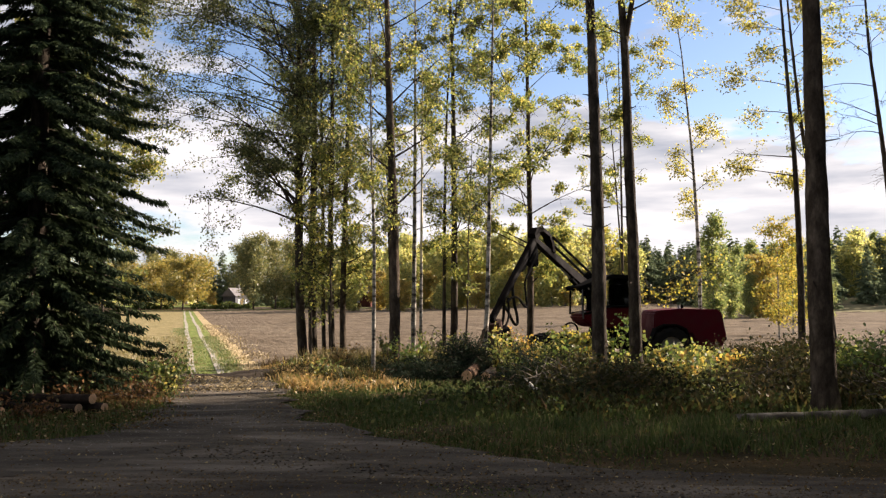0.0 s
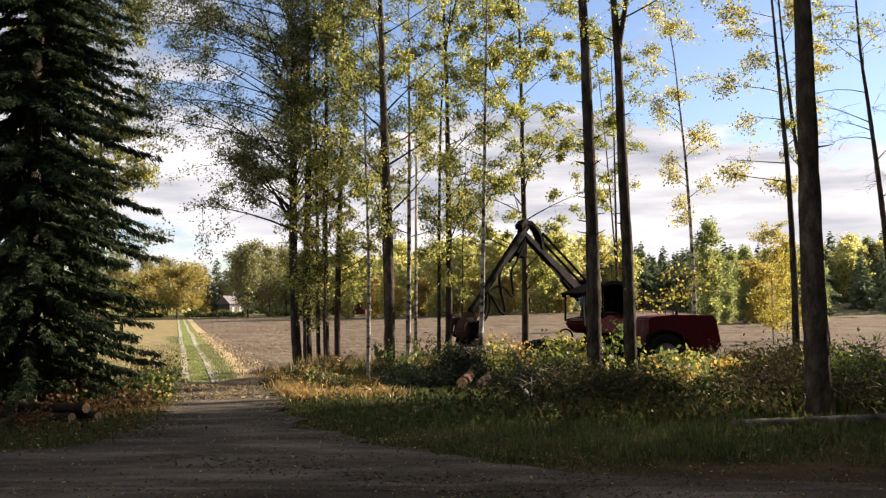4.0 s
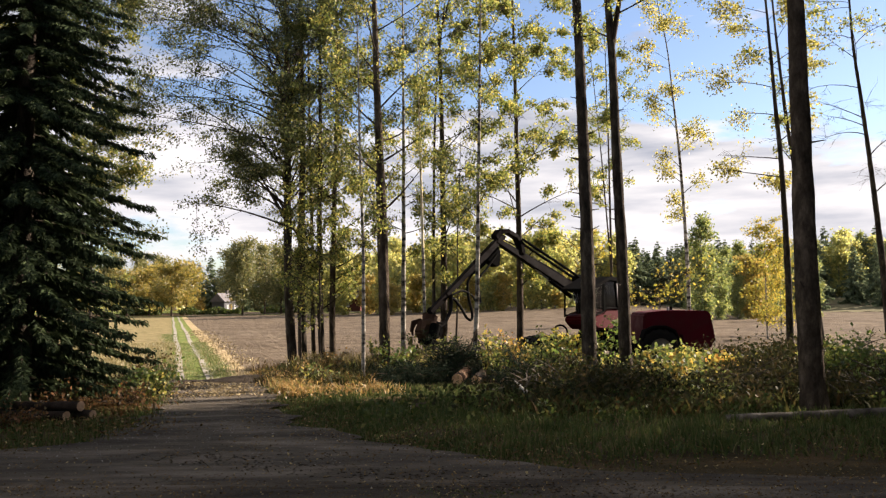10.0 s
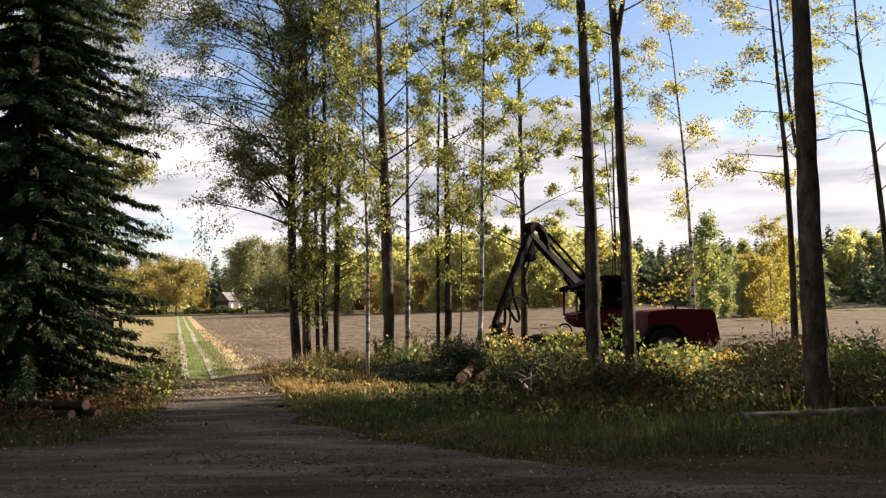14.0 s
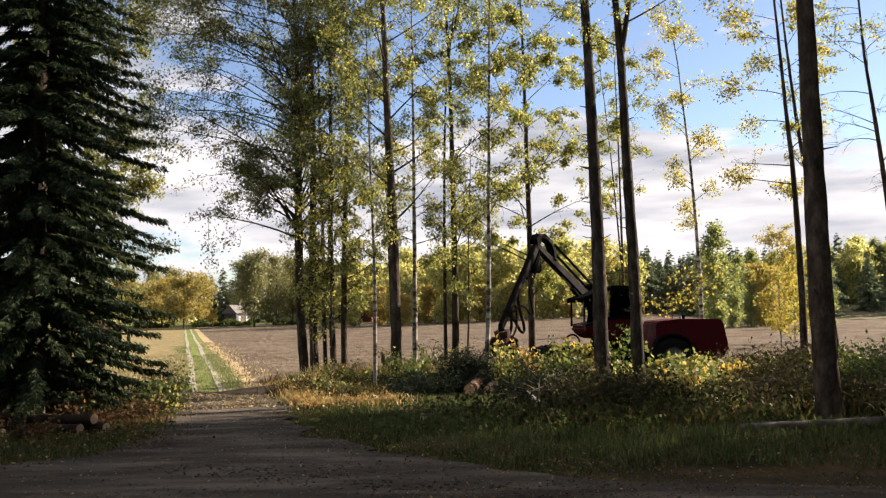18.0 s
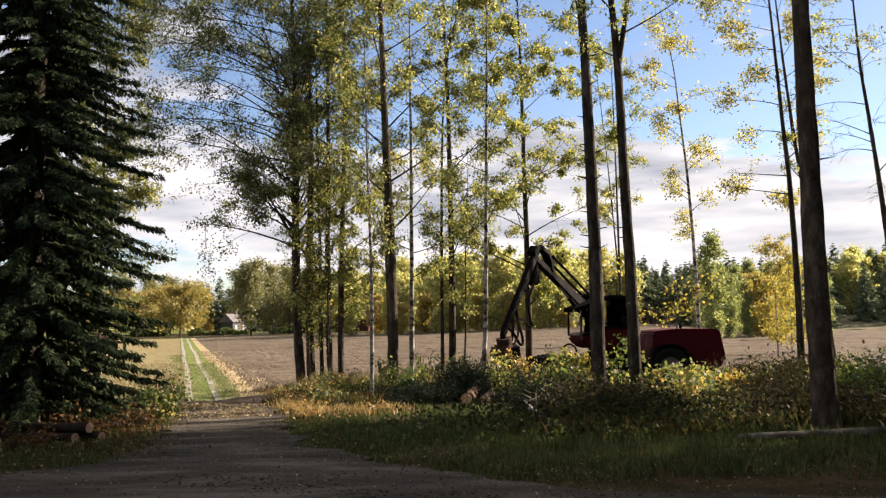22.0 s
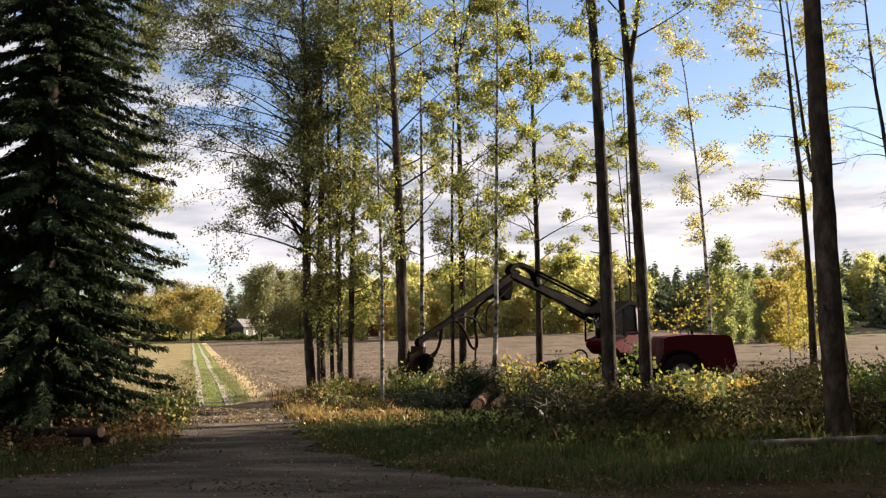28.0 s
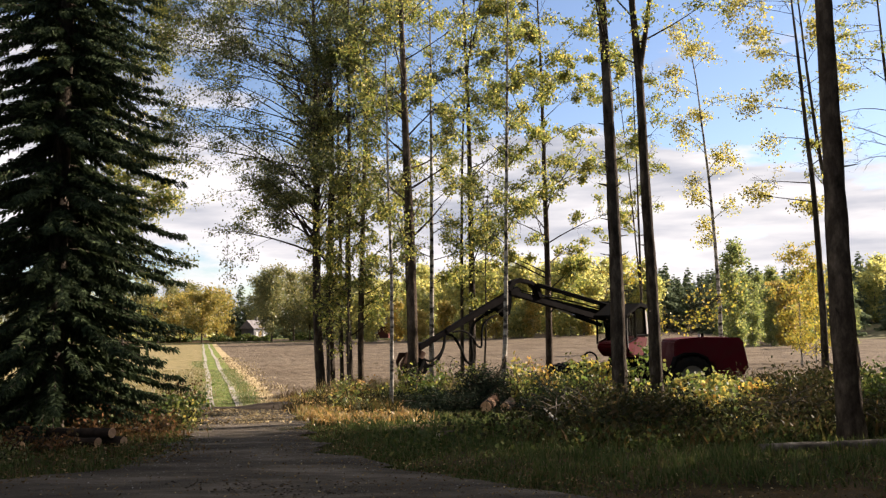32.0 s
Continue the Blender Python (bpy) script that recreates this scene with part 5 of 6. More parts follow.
blades("undergrowth", *clear_of(spots(12000, lambda y: (right_edge(y) + 1.5, y * 0.3), 20.0, 32.0, 13, 0.3), OPEN), 0.40, 0.018, L_BRACKEN, 14, "tangled undergrowth between the trunks", "undergrowth", 0.8)
blades("field_edge_grass", *spots(14000, lambda y: (drive_x(y) + 2.6, drive_x(y) + 30), 30.0, 35.5, 15, 0.25), 0.42, 0.014, L_LITTER, 16, "tall dry grass at the foot of the bank", "grass", 0.5)
blades("meadow_grass", *spots(17000, lambda y: (drive_x(y) - 8, drive_x(y) - 0.80), 27.0, 62.0, 17, 0.3), 0.20, 0.022, foliage("dry_blades", ((0.0, (0.16, 0.15, 0.06)), (0.6, (0.26, 0.21, 0.095)), (1.0, (0.34, 0.275, 0.14))), 0.35, 1.2), 18, "dry pale meadow grass beside the track", "grass", 0.5)
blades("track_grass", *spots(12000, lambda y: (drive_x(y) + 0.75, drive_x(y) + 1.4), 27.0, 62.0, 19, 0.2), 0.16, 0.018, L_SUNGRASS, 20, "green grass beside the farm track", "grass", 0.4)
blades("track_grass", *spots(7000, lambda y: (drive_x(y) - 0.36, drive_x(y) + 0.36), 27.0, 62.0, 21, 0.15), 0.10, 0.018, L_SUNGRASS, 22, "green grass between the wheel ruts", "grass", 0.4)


blades("bank_weeds", *spots(5200, lambda y: (y * 0 - 4.6, y * 0 + 2.6), 26.2, 30.5, 97, 0.28), 0.62, 0.012, L_STRAWWEED, 98, "tall straw-coloured weeds between the trunks at the field's edge", "weeds", 0.5)
blades("bank_weeds", *spots(2200, lambda y: (y * 0 - 4.8, y * 0 + 1.0), 25.5, 28.5, 99, 0.25), 0.40, 0.016, L_SHRUB, 100, "yellow-green weeds among the trunk feet", "weeds", 0.6)
blades("dry_tufts", *spots(3000, lambda y: (drive_x(y) + 1.3, drive_x(y) + 2.9), 30.0, 90.0, 71, 0.45), 0.18, 0.03, L_STRAW, 72, "straw-coloured tufts along the field's edge", "grass", 0.6)
blades("dry_tufts", *spots(3500, lambda y: (drive_x(y) - 1.5, drive_x(y) - 0.75), 28.0, 80.0, 73, 0.3), 0.14, 0.025, L_SUNGRASS, 74, "green and dry tufts beside the wheel rut", "grass", 0.6)


def shrub(name, x, y, height, radius, leaves, leaf, mat, label, seed, group="shrubs", category="shrub"):
    """A shrub: a handful of stems from one root, each with side twigs and loose leaves."""
    r = np.random.default_rng(seed)
    ob = thing(name, x, y, float(ground_z(x, y)) - 0.05, label, category, group)
    tips = []
    for k in range(9):
        a = r.uniform(0, 2 * np.pi)
        w = np.array([np.cos(a) * radius / height, np.sin(a) * radius / height, 1.0])
        ln = height * r.uniform(0.6, 1.05)
        pts = limb(r, np.array([0, 0, 0.0]), w / np.linalg.norm(w), ln, 0.05, 0.5)
        wood = [tube(pts, np.linspace(0.016, 0.004, len(pts)), 4)]
        for q in range(8):
            i = r.integers(2, len(pts))
            tw = w * 0.5 + r.normal(size=3)
            tp = limb(r, pts[i], tw / np.linalg.norm(tw), radius * r.uniform(0.3, 0.8), -0.1, n=4)
            wood.append(tube(tp, np.linspace(0.006, 0.002, 4), 3))
            tips.append(tp)
        v, f = gather(wood)
        part("stem", mesh_of("stem", v, f, M_TWIG), M_TWIG, ob)
    T = np.array(tips)
    which = r.integers(0, len(T), leaves)
    i = r.integers(0, 4, leaves)
    c = T[which, i] + r.normal(size=(leaves, 3)) * radius * 0.16
    c[:, 2] = np.maximum(c[:, 2], 0.04)
    v, f = leaf_quads(c, leaf, r, 0.3, 0.7)
    tagged(part("foliage", mesh_of("foliage", v, f, mat), mat, ob), kind="stuff")
    return ob


SHRUBS = (
    (-1.75, 25.9, 1.05, 0.30, 420, 0.10, L_SHRUB, "slim leafy sapling at the foot of the aspen"),
    (-0.55, 27.2, 1.30, 0.35, 420, 0.10, L_SHRUB, "thin yellow-green sapling below the pale birch"),
    (0.45, 26.6, 1.20, 0.35, 420, 0.10, L_SHRUB, "thin yellow-green sapling behind the boughs"),
    (-3.2, 26.0, 0.80, 0.40, 420, 0.09, L_ORANGE, "low golden weeds at the trunk feet"),
    (2.15, 22.9, 1.25, 0.45, 420, 0.105, L_GLOW, "golden sapling shrub beside the log heap"),
    # x, y, height, radius, leaves, size, material, label
    (1.75, 23.5, 1.30, 0.50, 420, 0.11, L_SHRUB, "yellow-leaved sapling shrub in front of the felling head"),
    (2.05, 24.0, 0.9, 0.60, 600, 0.10, L_DIMGREEN, "dark green shrub beside the log heap"),
    (3.1, 26.0, 0.8, 0.6, 600, 0.11, L_DIMGREEN, "dark green shrub by the front wheels"),
    (4.0, 26.6, 1.25, 0.6, 600, 0.15, L_SHRUB, "yellow-green shrub before the machine"),
    (4.7, 27.0, 1.3, 0.6, 600, 0.15, L_YELLOW, "yellowing shrub before the machine"),
    (5.35, 26.3, 1.55, 0.55, 800, 0.115, L_BUSH, "pale green shrub between two thick trunks"),
    (6.35, 24.2, 0.92, 0.65, 800, 0.16, L_SHRUB, "sunlit yellow-green shrub in the clearing"),
    (7.0, 23.6, 0.78, 0.65, 800, 0.16, L_SHRUB, "sunlit yellow shrub in front of the engine hood"),
    (7.65, 24.0, 0.80, 0.65, 800, 0.16, L_SHRUB, "sunlit yellow-green shrub in front of the rear wheel"),
    (8.3, 23.6, 0.72, 0.65, 700, 0.15, L_GLOW, "sunlit golden shrub in the clearing"),
    (9.0, 24.0, 0.72, 0.65, 700, 0.125, L_SHRUB, "low yellow-green shrub below the bank"),
    (6.6, 21.4, 0.8, 0.6, 700, 0.11, L_SHRUB, "low yellow-green shrub in the clearing"),
    (5.9, 20.4, 0.7, 0.6, 600, 0.105, L_BUSH, "low green shrub in the clearing"),
    (10.2, 25.4, 1.05, 1.0, 900, 0.12, L_SCRUBSHADE, "dark scrub rising before the field's edge"),
    (11.6, 25.0, 1.05, 1.0, 900, 0.12, L_SCRUBSHADE, "dark scrub with brown leaves before the field"),
    (9.2, 22.4, 1.0, 1.0, 900, 0.11, L_SCRUBSHADE, "dark tangled scrub in the clearing"),
    (8.2, 21.4, 0.7, 0.9, 800, 0.11, L_SCRUBSHADE, "low dark scrub in the clearing"),
    (3.55, 16.6, 0.75, 0.8, 1000, 0.10, L_SCRUBSHADE, "dark scrub at the thick trunk's foot"),
    (5.9, 19.6, 0.75, 0.6, 700, 0.13, L_SHRUB, "sunlit yellow-green shrub in the clearing"),
    (5.2, 18.4, 0.7, 0.5, 500, 0.12, L_GLOW, "small golden shrub in the sunlit gap"),
    (5.5, 16.2, 0.5, 0.5, 400, 0.10, L_SHRUB, "low yellow-green plants at the shade's edge"),
    (9.9, 19.6, 1.05, 0.9, 1400, 0.105, L_BUSH, "dense green bush beside the fallen trunk"),
    (11.0, 20.2, 1.15, 0.9, 1400, 0.105, L_BUSH, "dense green bush at the clearing's edge"),
    (12.2, 20.6, 1.2, 0.9, 1200, 0.11, L_SHRUB, "bush with yellowing leaves"),
    (10.9, 22.8, 1.0, 0.8, 900, 0.115, L_SHRUB, "bush with yellowing leaves behind the green one"),
    (2.5, 20.9, 0.50, 0.6, 700, 0.090, L_BUSH, "dark green shrub in the shaded clearing"),
    (3.2, 20.0, 0.90, 0.8, 900, 0.090, L_SCRUBSHADE, "brown and green shrub in the shaded clearing"),
    (4.0, 19.2, 0.80, 0.8, 1000, 0.085, L_SCRUBSHADE, "dense dark shrub before the thick trunk"),
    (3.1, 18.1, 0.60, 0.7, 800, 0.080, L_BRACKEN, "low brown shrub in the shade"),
    (4.4, 18.0, 0.75, 0.7, 900, 0.095, L_SCRUBSHADE, "brown shrub beside the thick trunk"),
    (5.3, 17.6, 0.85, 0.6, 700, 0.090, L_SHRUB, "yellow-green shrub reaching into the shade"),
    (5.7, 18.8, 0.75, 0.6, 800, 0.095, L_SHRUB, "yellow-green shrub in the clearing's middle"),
    (6.0, 16.6, 0.55, 0.7, 600, 0.080, L_SCRUBSHADE, "low brown shrub near the fallen log"),
    (8.0, 18.2, 0.80, 0.8, 800, 0.085, L_SCRUBSHADE, "brown shrub behind the big trunk"),
    (9.0, 17.4, 0.65, 0.8, 700, 0.080, L_SCRUBSHADE, "low brown scrub beside the big trunk"),
    (-2.9, 21.6, 0.55, 0.6, 500, 0.11, L_SHRUB, "low sunlit shrub at the track's edge"),
    (-3.6, 24.5, 0.6, 0.6, 500, 0.080, L_ORANGE, "low russet shrub at the track's edge"),
    (-7.2, 21.0, 0.75, 0.7, 700, 0.115, L_BUSH, "green shrub under the spruce"),
    (-7.9, 23.0, 0.85, 0.7, 700, 0.080, L_RUSSETSHADE, "russet shrub under the spruce"),
    (-6.9, 14.0, 0.38, 0.5, 560, 0.070, L_RUSSETSHADE, "russet ferns hanging over the stacked logs"),
    (-7.9, 14.0, 0.42, 0.5, 560, 0.070, L_RUSSETSHADE, "russet ferns before the stacked logs"),
    (-8.9, 14.1, 0.45, 0.5, 560, 0.070, L_DIMGREEN, "dark green ferns before the stacked logs"),
    # bright leaf colour stands for a sun patch beside the logs
    (-8.4, 13.3, 0.45, 0.7, 700, 0.08, L_SUNGRASS, "low green growth beside the stacked logs, coloured as if sunlit"),
    (-7.4, 12.9, 0.30, 0.6, 600, 0.07, L_SUNGRASS, "low green growth at the road's edge"),
    (-9.6, 13.8, 0.55, 0.7, 700, 0.08, L_BUSH, "green bush under the spruce"),
    (-7.4, 16.4, 0.50, 0.6, 600, 0.075, L_RUSSETSHADE, "russet fern clump behind the stacked logs"),
    (-6.3, 16.6, 0.45, 0.6, 600, 0.075, L_RUSSETSHADE, "russet fern clump near the track"),
    (-6.4, 18.6, 0.55, 0.6, 600, 0.085, L_SHRUB, "yellow-green plants at the track's edge"),
    (-8.6, 14.2, 0.4, 0.6, 400, 0.070, L_BUSH, "low green shrub beside the stacked logs"),
    (-1.0, 24.2, 0.9, 0.5, 500, 0.115, L_BUSH, "small green shrub at the foot of the aspen"),
    (0.1, 25.4, 1.1, 0.5, 500, 0.115, L_SHRUB, "thin shrub behind the brush heap"),
    (2.6, 23.0, 0.8, 0.7, 700, 0.10, L_DIMGREEN, "deep green shrub behind the log heap"),
    (3.5, 23.6, 0.8, 0.7, 700, 0.080, L_BRACKEN, "brown shrub in the undergrowth"),
    (2.9, 25.2, 0.95, 0.55, 620, 0.115, L_SHRUB, "leafy green shrub turning yellow beside the brush heap"),
    (3.9, 24.6, 0.85, 0.6, 620, 0.115, L_BUSH, "green shrub with broad leaves before the machine"),
    (1.9, 25.0, 1.35, 0.45, 420, 0.110, L_GLOW, "thin golden sapling bush behind the log ends"),
    (3.3, 21.8, 0.60, 0.7, 620, 0.105, L_BUSH, "low green growth among the cut boughs"),
    (4.6, 22.4, 0.75, 0.6, 560, 0.115, L_SHRUB, "yellow-green shrub at the foot of the trunks"),
    (7.6, 20.2, 0.6, 0.9, 900, 0.10, L_SCRUBSHADE, "brown shrub in the undergrowth by the big trunk"),
    (8.6, 20.8, 0.85, 0.9, 800, 0.080, L_SCRUBSHADE, "brown scrub below the field bank"),
    (9.6, 25.6, 1.0, 1.0, 900, 0.085, L_SCRUBSHADE, "brown scrub behind the shrubs"),
    (11.4, 26.6, 1.0, 1.0, 900, 0.085, L_SCRUBSHADE, "brown scrub at the field bank"),
)
for i, (sx, sy, sh, sr, sn, sl, sm, text) in enumerate(SHRUBS):
    shrub("shrub", sx, sy, sh, sr, int(sn * 0.75), sl, sm, text, 500 + i)


def log(name, p0, p1, r0, r1, bark, cut, label, category="log", group="", seed=0):
    """A felled log between two points, slightly crooked, with a cut face at each end."""
    r = np.random.default_rng(seed)
    p0, p1 = np.array(p0, float), np.array(p1, float)
    n = 9 + int(np.linalg.norm(p1 - p0) * 5)
    s = np.linspace(0, 1, n)[:, None]
    pts = (p1 - p0) * s + r.normal(size=3) * 0.03 * np.sin(s * np.pi)
    ob = thing(name, *p0, label, category, group)
    rr = np.linspace(r0, r1, n) * r.uniform(0.94, 1.06, n)
    v, f = tube(pts, rr, 14)
    mid = np.repeat(pts, 14, axis=0)
    lump = np.array([noise.noise(Vector(p * 7) + Vector((seed, 0, 0))) + 0.5 * noise.noise(Vector(p * 19)) for p in v])
    v = mid + (v - mid) * (1 + (0.16 if max(r0, r1) < 0.12 else 0.05) * lump)[:, None]
    part("bark", mesh_of("bark", v, f, bark, True), bark, ob)
    way = (p1 - p0) / np.linalg.norm(p1 - p0)
    for end, rad, sgn in ((pts[0], rr[0], -1), (pts[-1], rr[-1], 1)):
        part("cut_face", rod(end, end + way * sgn * 0.006, rad * 0.985, rad * 0.97, 14), cut, ob, "pale sawn end")
    return ob


gz = lambda x, y: float(ground_z(x, y))
for i, (ax, ay, az, bx, by, rr) in enumerate(((-6.44, 14.55, 0.09, -9.3, 15.7, 0.085), (-6.04, 14.70, 0.09, -9.0, 15.9, 0.085), (-6.24, 14.66, 0.25, -9.1, 15.85, 0.09), (-7.62, 14.2, 0.08, -10.3, 15.2, 0.08))):
    log("stacked_log", (ax, ay, gz(ax, ay) + az), (bx, by, gz(bx, by) + az), rr, rr * 0.9, M_LOGDARK, M_CUT, "sawn log with a light brown end in a small stack", group="stacked logs", seed=600 + i)
log("heap_log", (0.62, 21.6, gz(1, 21) + 0.15), (1.0, 24.6, gz(1, 24) + 0.26), 0.15, 0.14, M_PINEBARK, M_CUT, "thick reddish log end sticking out of the brush", group="heap logs", seed=610)
log("heap_log", (1.12, 21.7, gz(1, 21) + 0.12), (1.55, 24.6, gz(1, 24) + 0.20), 0.13, 0.12, M_LOGBARK, M_CUT, "reddish log lying in the brush", group="heap logs", seed=611)
log("heap_log", (-0.45, 15.7, gz(0, 16) + 0.07), (-0.12, 15.9, gz(0, 16) + 0.08), 0.07, 0.065, M_LOGBARK, M_CUTPALE, "short log piece in the grass", group="heap logs", seed=612)
log("fallen_log", (4.75, 13.40, gz(5, 13) + 0.06), (12.0, 14.6, gz(12, 15) + 0.12), 0.065, 0.125, M_BARKPALE, M_LOGBARK, "fallen birch trunk lying along the clearing's edge", seed=613)
log("fallen_pole", (1.95, 19.6, gz(2, 20) + 0.22), (2.15, 15.4, gz(2, 15) + 0.10), 0.055, 0.045, M_BIRCH, M_CUTPALE, "pale pole lying in the undergrowth", seed=614)
log("fallen_pole", (9.3, 18.6, gz(9, 18) + 0.25), (11.8, 19.2, gz(11, 19) + 0.75), 0.05, 0.03, M_BIRCH, M_CUTPALE, "pale branch leaning on a green bush", seed=615)
log("leaning_stick", (0.95, 24.3, gz(1, 24) + 0.55), (1.30, 24.2, gz(1, 24) + 1.45), 0.035, 0.022, M_LOGBARK, M_CUTPALE, "bare stick standing up from the brush heap", "stick", seed=617)
log("stump", (6.35, 20.9, gz(6, 21) - 0.1), (6.37, 20.92, gz(6, 21) + 0.42), 0.09, 0.08, M_LOGBARK, M_CUT, "small sawn stump in the undergrowth", "stump", seed=616)


def brush_heap(name, x, y, length, width, height, seed, label, sticks=26, sprays=2600, mat=None, rise=0.5, bark=None):
    """A heap of cut boughs: crossing sticks with needle sprays."""
    mat, bark = mat or L_SPRUCE, bark or M_TWIG
    r = np.random.default_rng(seed)
    ob = thing(name, x, y, gz(x, y) - 0.03, label, "brush heap", "brush heaps")
    C = []
    for k in range(sticks):
        c = np.array([r.normal() * length * 0.3, r.normal() * width * 0.3, 0.0])
        c[2] = height * r.uniform(0.1, 0.9) * math.exp(-(c[0] / length) ** 2 * 2 - (c[1] / width) ** 2 * 2)
        a = r.uniform(0, 2 * np.pi)
        w = np.array([np.cos(a), np.sin(a), r.uniform(-0.15, rise)])
        pts = limb(r, c, w / np.linalg.norm(w), r.uniform(0.5, 1.4), -0.15, 0.4)
        v, f = tube(pts, np.linspace(0.022, 0.006, len(pts)), 5)
        part("stick", mesh_of("stick", v, f, bark, True), bark, ob)
        C.append(pts)
    P = np.concatenate(C)
    w = r.integers(0, len(P), sprays)
    c = P[w] + r.normal(size=(sprays, 3)) * 0.12
    c[:, 2] = np.maximum(c[:, 2], 0.02)
    v, f = leaf_quads(c, 0.17 if mat is L_BRUSHSHADE else 0.19, r, 0.2, 0.28 if mat is L_BUSH else 0.13)
    tagged(part("needles", mesh_of("needles", v, f, mat), mat, ob), kind="stuff")
    return ob


brush_heap("brush_heap", 0.75, 24.3, 1.15, 0.9, 0.95, 701, "dark heap of cut spruce boughs by the log ends", 90, 6500, L_BRUSHSHADE, 1.2)
brush_heap("brush_heap", -0.9, 23.0, 1.5, 0.9, 0.45, 702, "low dark heap of boughs below the aspen", 40, 7000, L_BRUSHSHADE)
brush_heap("brush_heap", 2.6, 25.0, 1.0, 0.8, 0.7, 730, "dark bough heap below the crane", 24, 3200, L_BRUSHSHADE, 0.7)
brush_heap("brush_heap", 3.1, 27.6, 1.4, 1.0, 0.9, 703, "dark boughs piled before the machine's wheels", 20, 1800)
brush_heap("brush_heap", 2.4, 20.6, 1.4, 1.0, 0.55, 704, "dark cut boughs heaped in the grass", 40, 4200, L_BRUSHSHADE, 0.8)
brush_heap("brush_heap", 4.3, 18.2, 2.0, 1.2, 0.48, 705, "low dark brush before the thick trunk", 44, 4200, L_BRUSHSHADE)
brush_heap("brush_heap", 7.4, 17.6, 2.6, 1.2, 0.5, 706, "brown brush around the big trunk", 40, 3600, L_SCRUBSHADE)
brush_heap("brush_heap", 10.6, 17.8, 2.6, 1.2, 0.7, 707, "cut green boughs beside the fallen trunk", 30, 2600, L_BUSH)
brush_heap("brush_heap", 9.6, 28.6, 3.0, 1.2, 0.8, 708, "brown brush on the field bank", 40, 3600, L_SCRUBSHADE)
brush_heap("brush_heap", 13.0, 29.0, 3.2, 1.4, 1.0, 709, "brown brush and twigs at the field's edge", 40, 4000, L_SCRUBSHADE)

for bx, by, bl, bh, bs in ((9.9, 17.6, 1.8, 0.75, 720), (10.9, 18.8, 2.0, 0.95, 721), (8.6, 16.4, 1.5, 0.45, 722), (6.6, 17.6, 1.4, 0.55, 723), (2.7, 19.3, 1.3, 0.55, 724), (12.4, 24.6, 2.2, 1.2, 725)):
    brush_heap("brush_heap", bx, by, bl, 1.0, bh, bs, "tangle of grey dead branches in the undergrowth", 34, 500, L_SCRUBSHADE, 0.9, M_BARKPALE)


def herbs(name, xs, ys, height, leaf, mat, seed, label):
    """Loose leafy herbs: single leaves at random heights over the ground."""
    r = np.random.default_rng(seed)
    c = np.stack([xs, ys, ground_z(xs, ys) + height * r.uniform(0.05, 1.0, len(xs)) ** 1.3], 1)
    v, f = leaf_quads(c, leaf, r, 0.2, 0.7)
    return tagged(new(name, mesh_of(name, v, f, mat)), label, "undergrowth", "", "stuff")


herbs("leafy_undergrowth", *clear_of(spots(10000, lambda y: (0.10 * y - 1.5, y * 0.62), 15.0, 24.0, 51, 0.42), OPEN), 0.50, 0.10, L_SCRUBSHADE, 52, "brown and green leafy undergrowth in the clearing")
herbs("leafy_undergrowth", *clear_of(spots(6500, lambda y: (0.10 * y - 2.5, y * 0.60), 13.5, 22.0, 53, 0.30), OPEN), 0.34, 0.085, L_DIMGREEN, 54, "green leafy herbs in the shade of the clearing")
herbs("leafy_undergrowth", *clear_of(spots(3500, lambda y: (right_edge(y) + 0.6, right_edge(y) + 3.0), 18.0, 27.0, 55, 0.2), OPEN), 0.28, 0.065, L_ORANGE, 56, "yellowing herbs at the edge of the track")
herbs("leafy_undergrowth", *clear_of(spots(2600, lambda y: (left_edge(y) - 3.5, left_edge(y) - 0.2), 12.0, 26.0, 57, 0.25), OPEN), 0.40, 0.070, L_BUSH, 58, "green herbs under the spruce")


def litter(name, xs, ys, size, mat, seed, label, lift=0.045):
    r = np.random.default_rng(seed)
    c = np.stack([xs, ys, ground_z(xs, ys) + lift + r.uniform(0, 0.025, len(xs))], 1)
    n = len(xs)
    a = r.uniform(0, 2 * np.pi, n)
    s = (size * r.uniform(0.5, 1.4, n))[:, None]
    u = np.stack([np.cos(a), np.sin(a), r.normal(size=n) * 0.35], 1) * s * 0.5
    w = np.stack([-np.sin(a), np.cos(a), r.normal(size=n) * 0.35], 1) * s * 0.32
    V = np.stack([c - u, c + w, c + u, c - w], 1).reshape(-1, 3)
    return tagged(new(name, mesh_of(name, V, np.arange(4 * n).reshape(n, 4), mat)), label, "leaf litter", "", "stuff")


litter("fallen_leaves", *spots(8000, lambda y: (y * -0.75 - 1, y * 0.7), 7.2, 14.0, 31, 0.40), 0.032, L_LITTER, 32, "fallen yellow-brown leaves on the dirt road")
litter("fallen_leaves", *spots(2200, lambda y: (right_edge(y) - 0.6, right_edge(y) + 1.2), 8.6, 20.0, 33, 0.35), 0.036, L_LITTER, 34, "fallen leaves in the grass by the road", 0.10)
# Leaves are kept pale here to add the sun strip's missing brightness.
litter("fallen_leaves", *spots(3200, lambda y: (left_edge(y) + 0.1, right_edge(y) - 0.1), 18.4, 24.5, 41, 0.3), 0.06, L_STRAW, 42, "pale fallen leaves on the sunlit mouth of the track", 0.045)
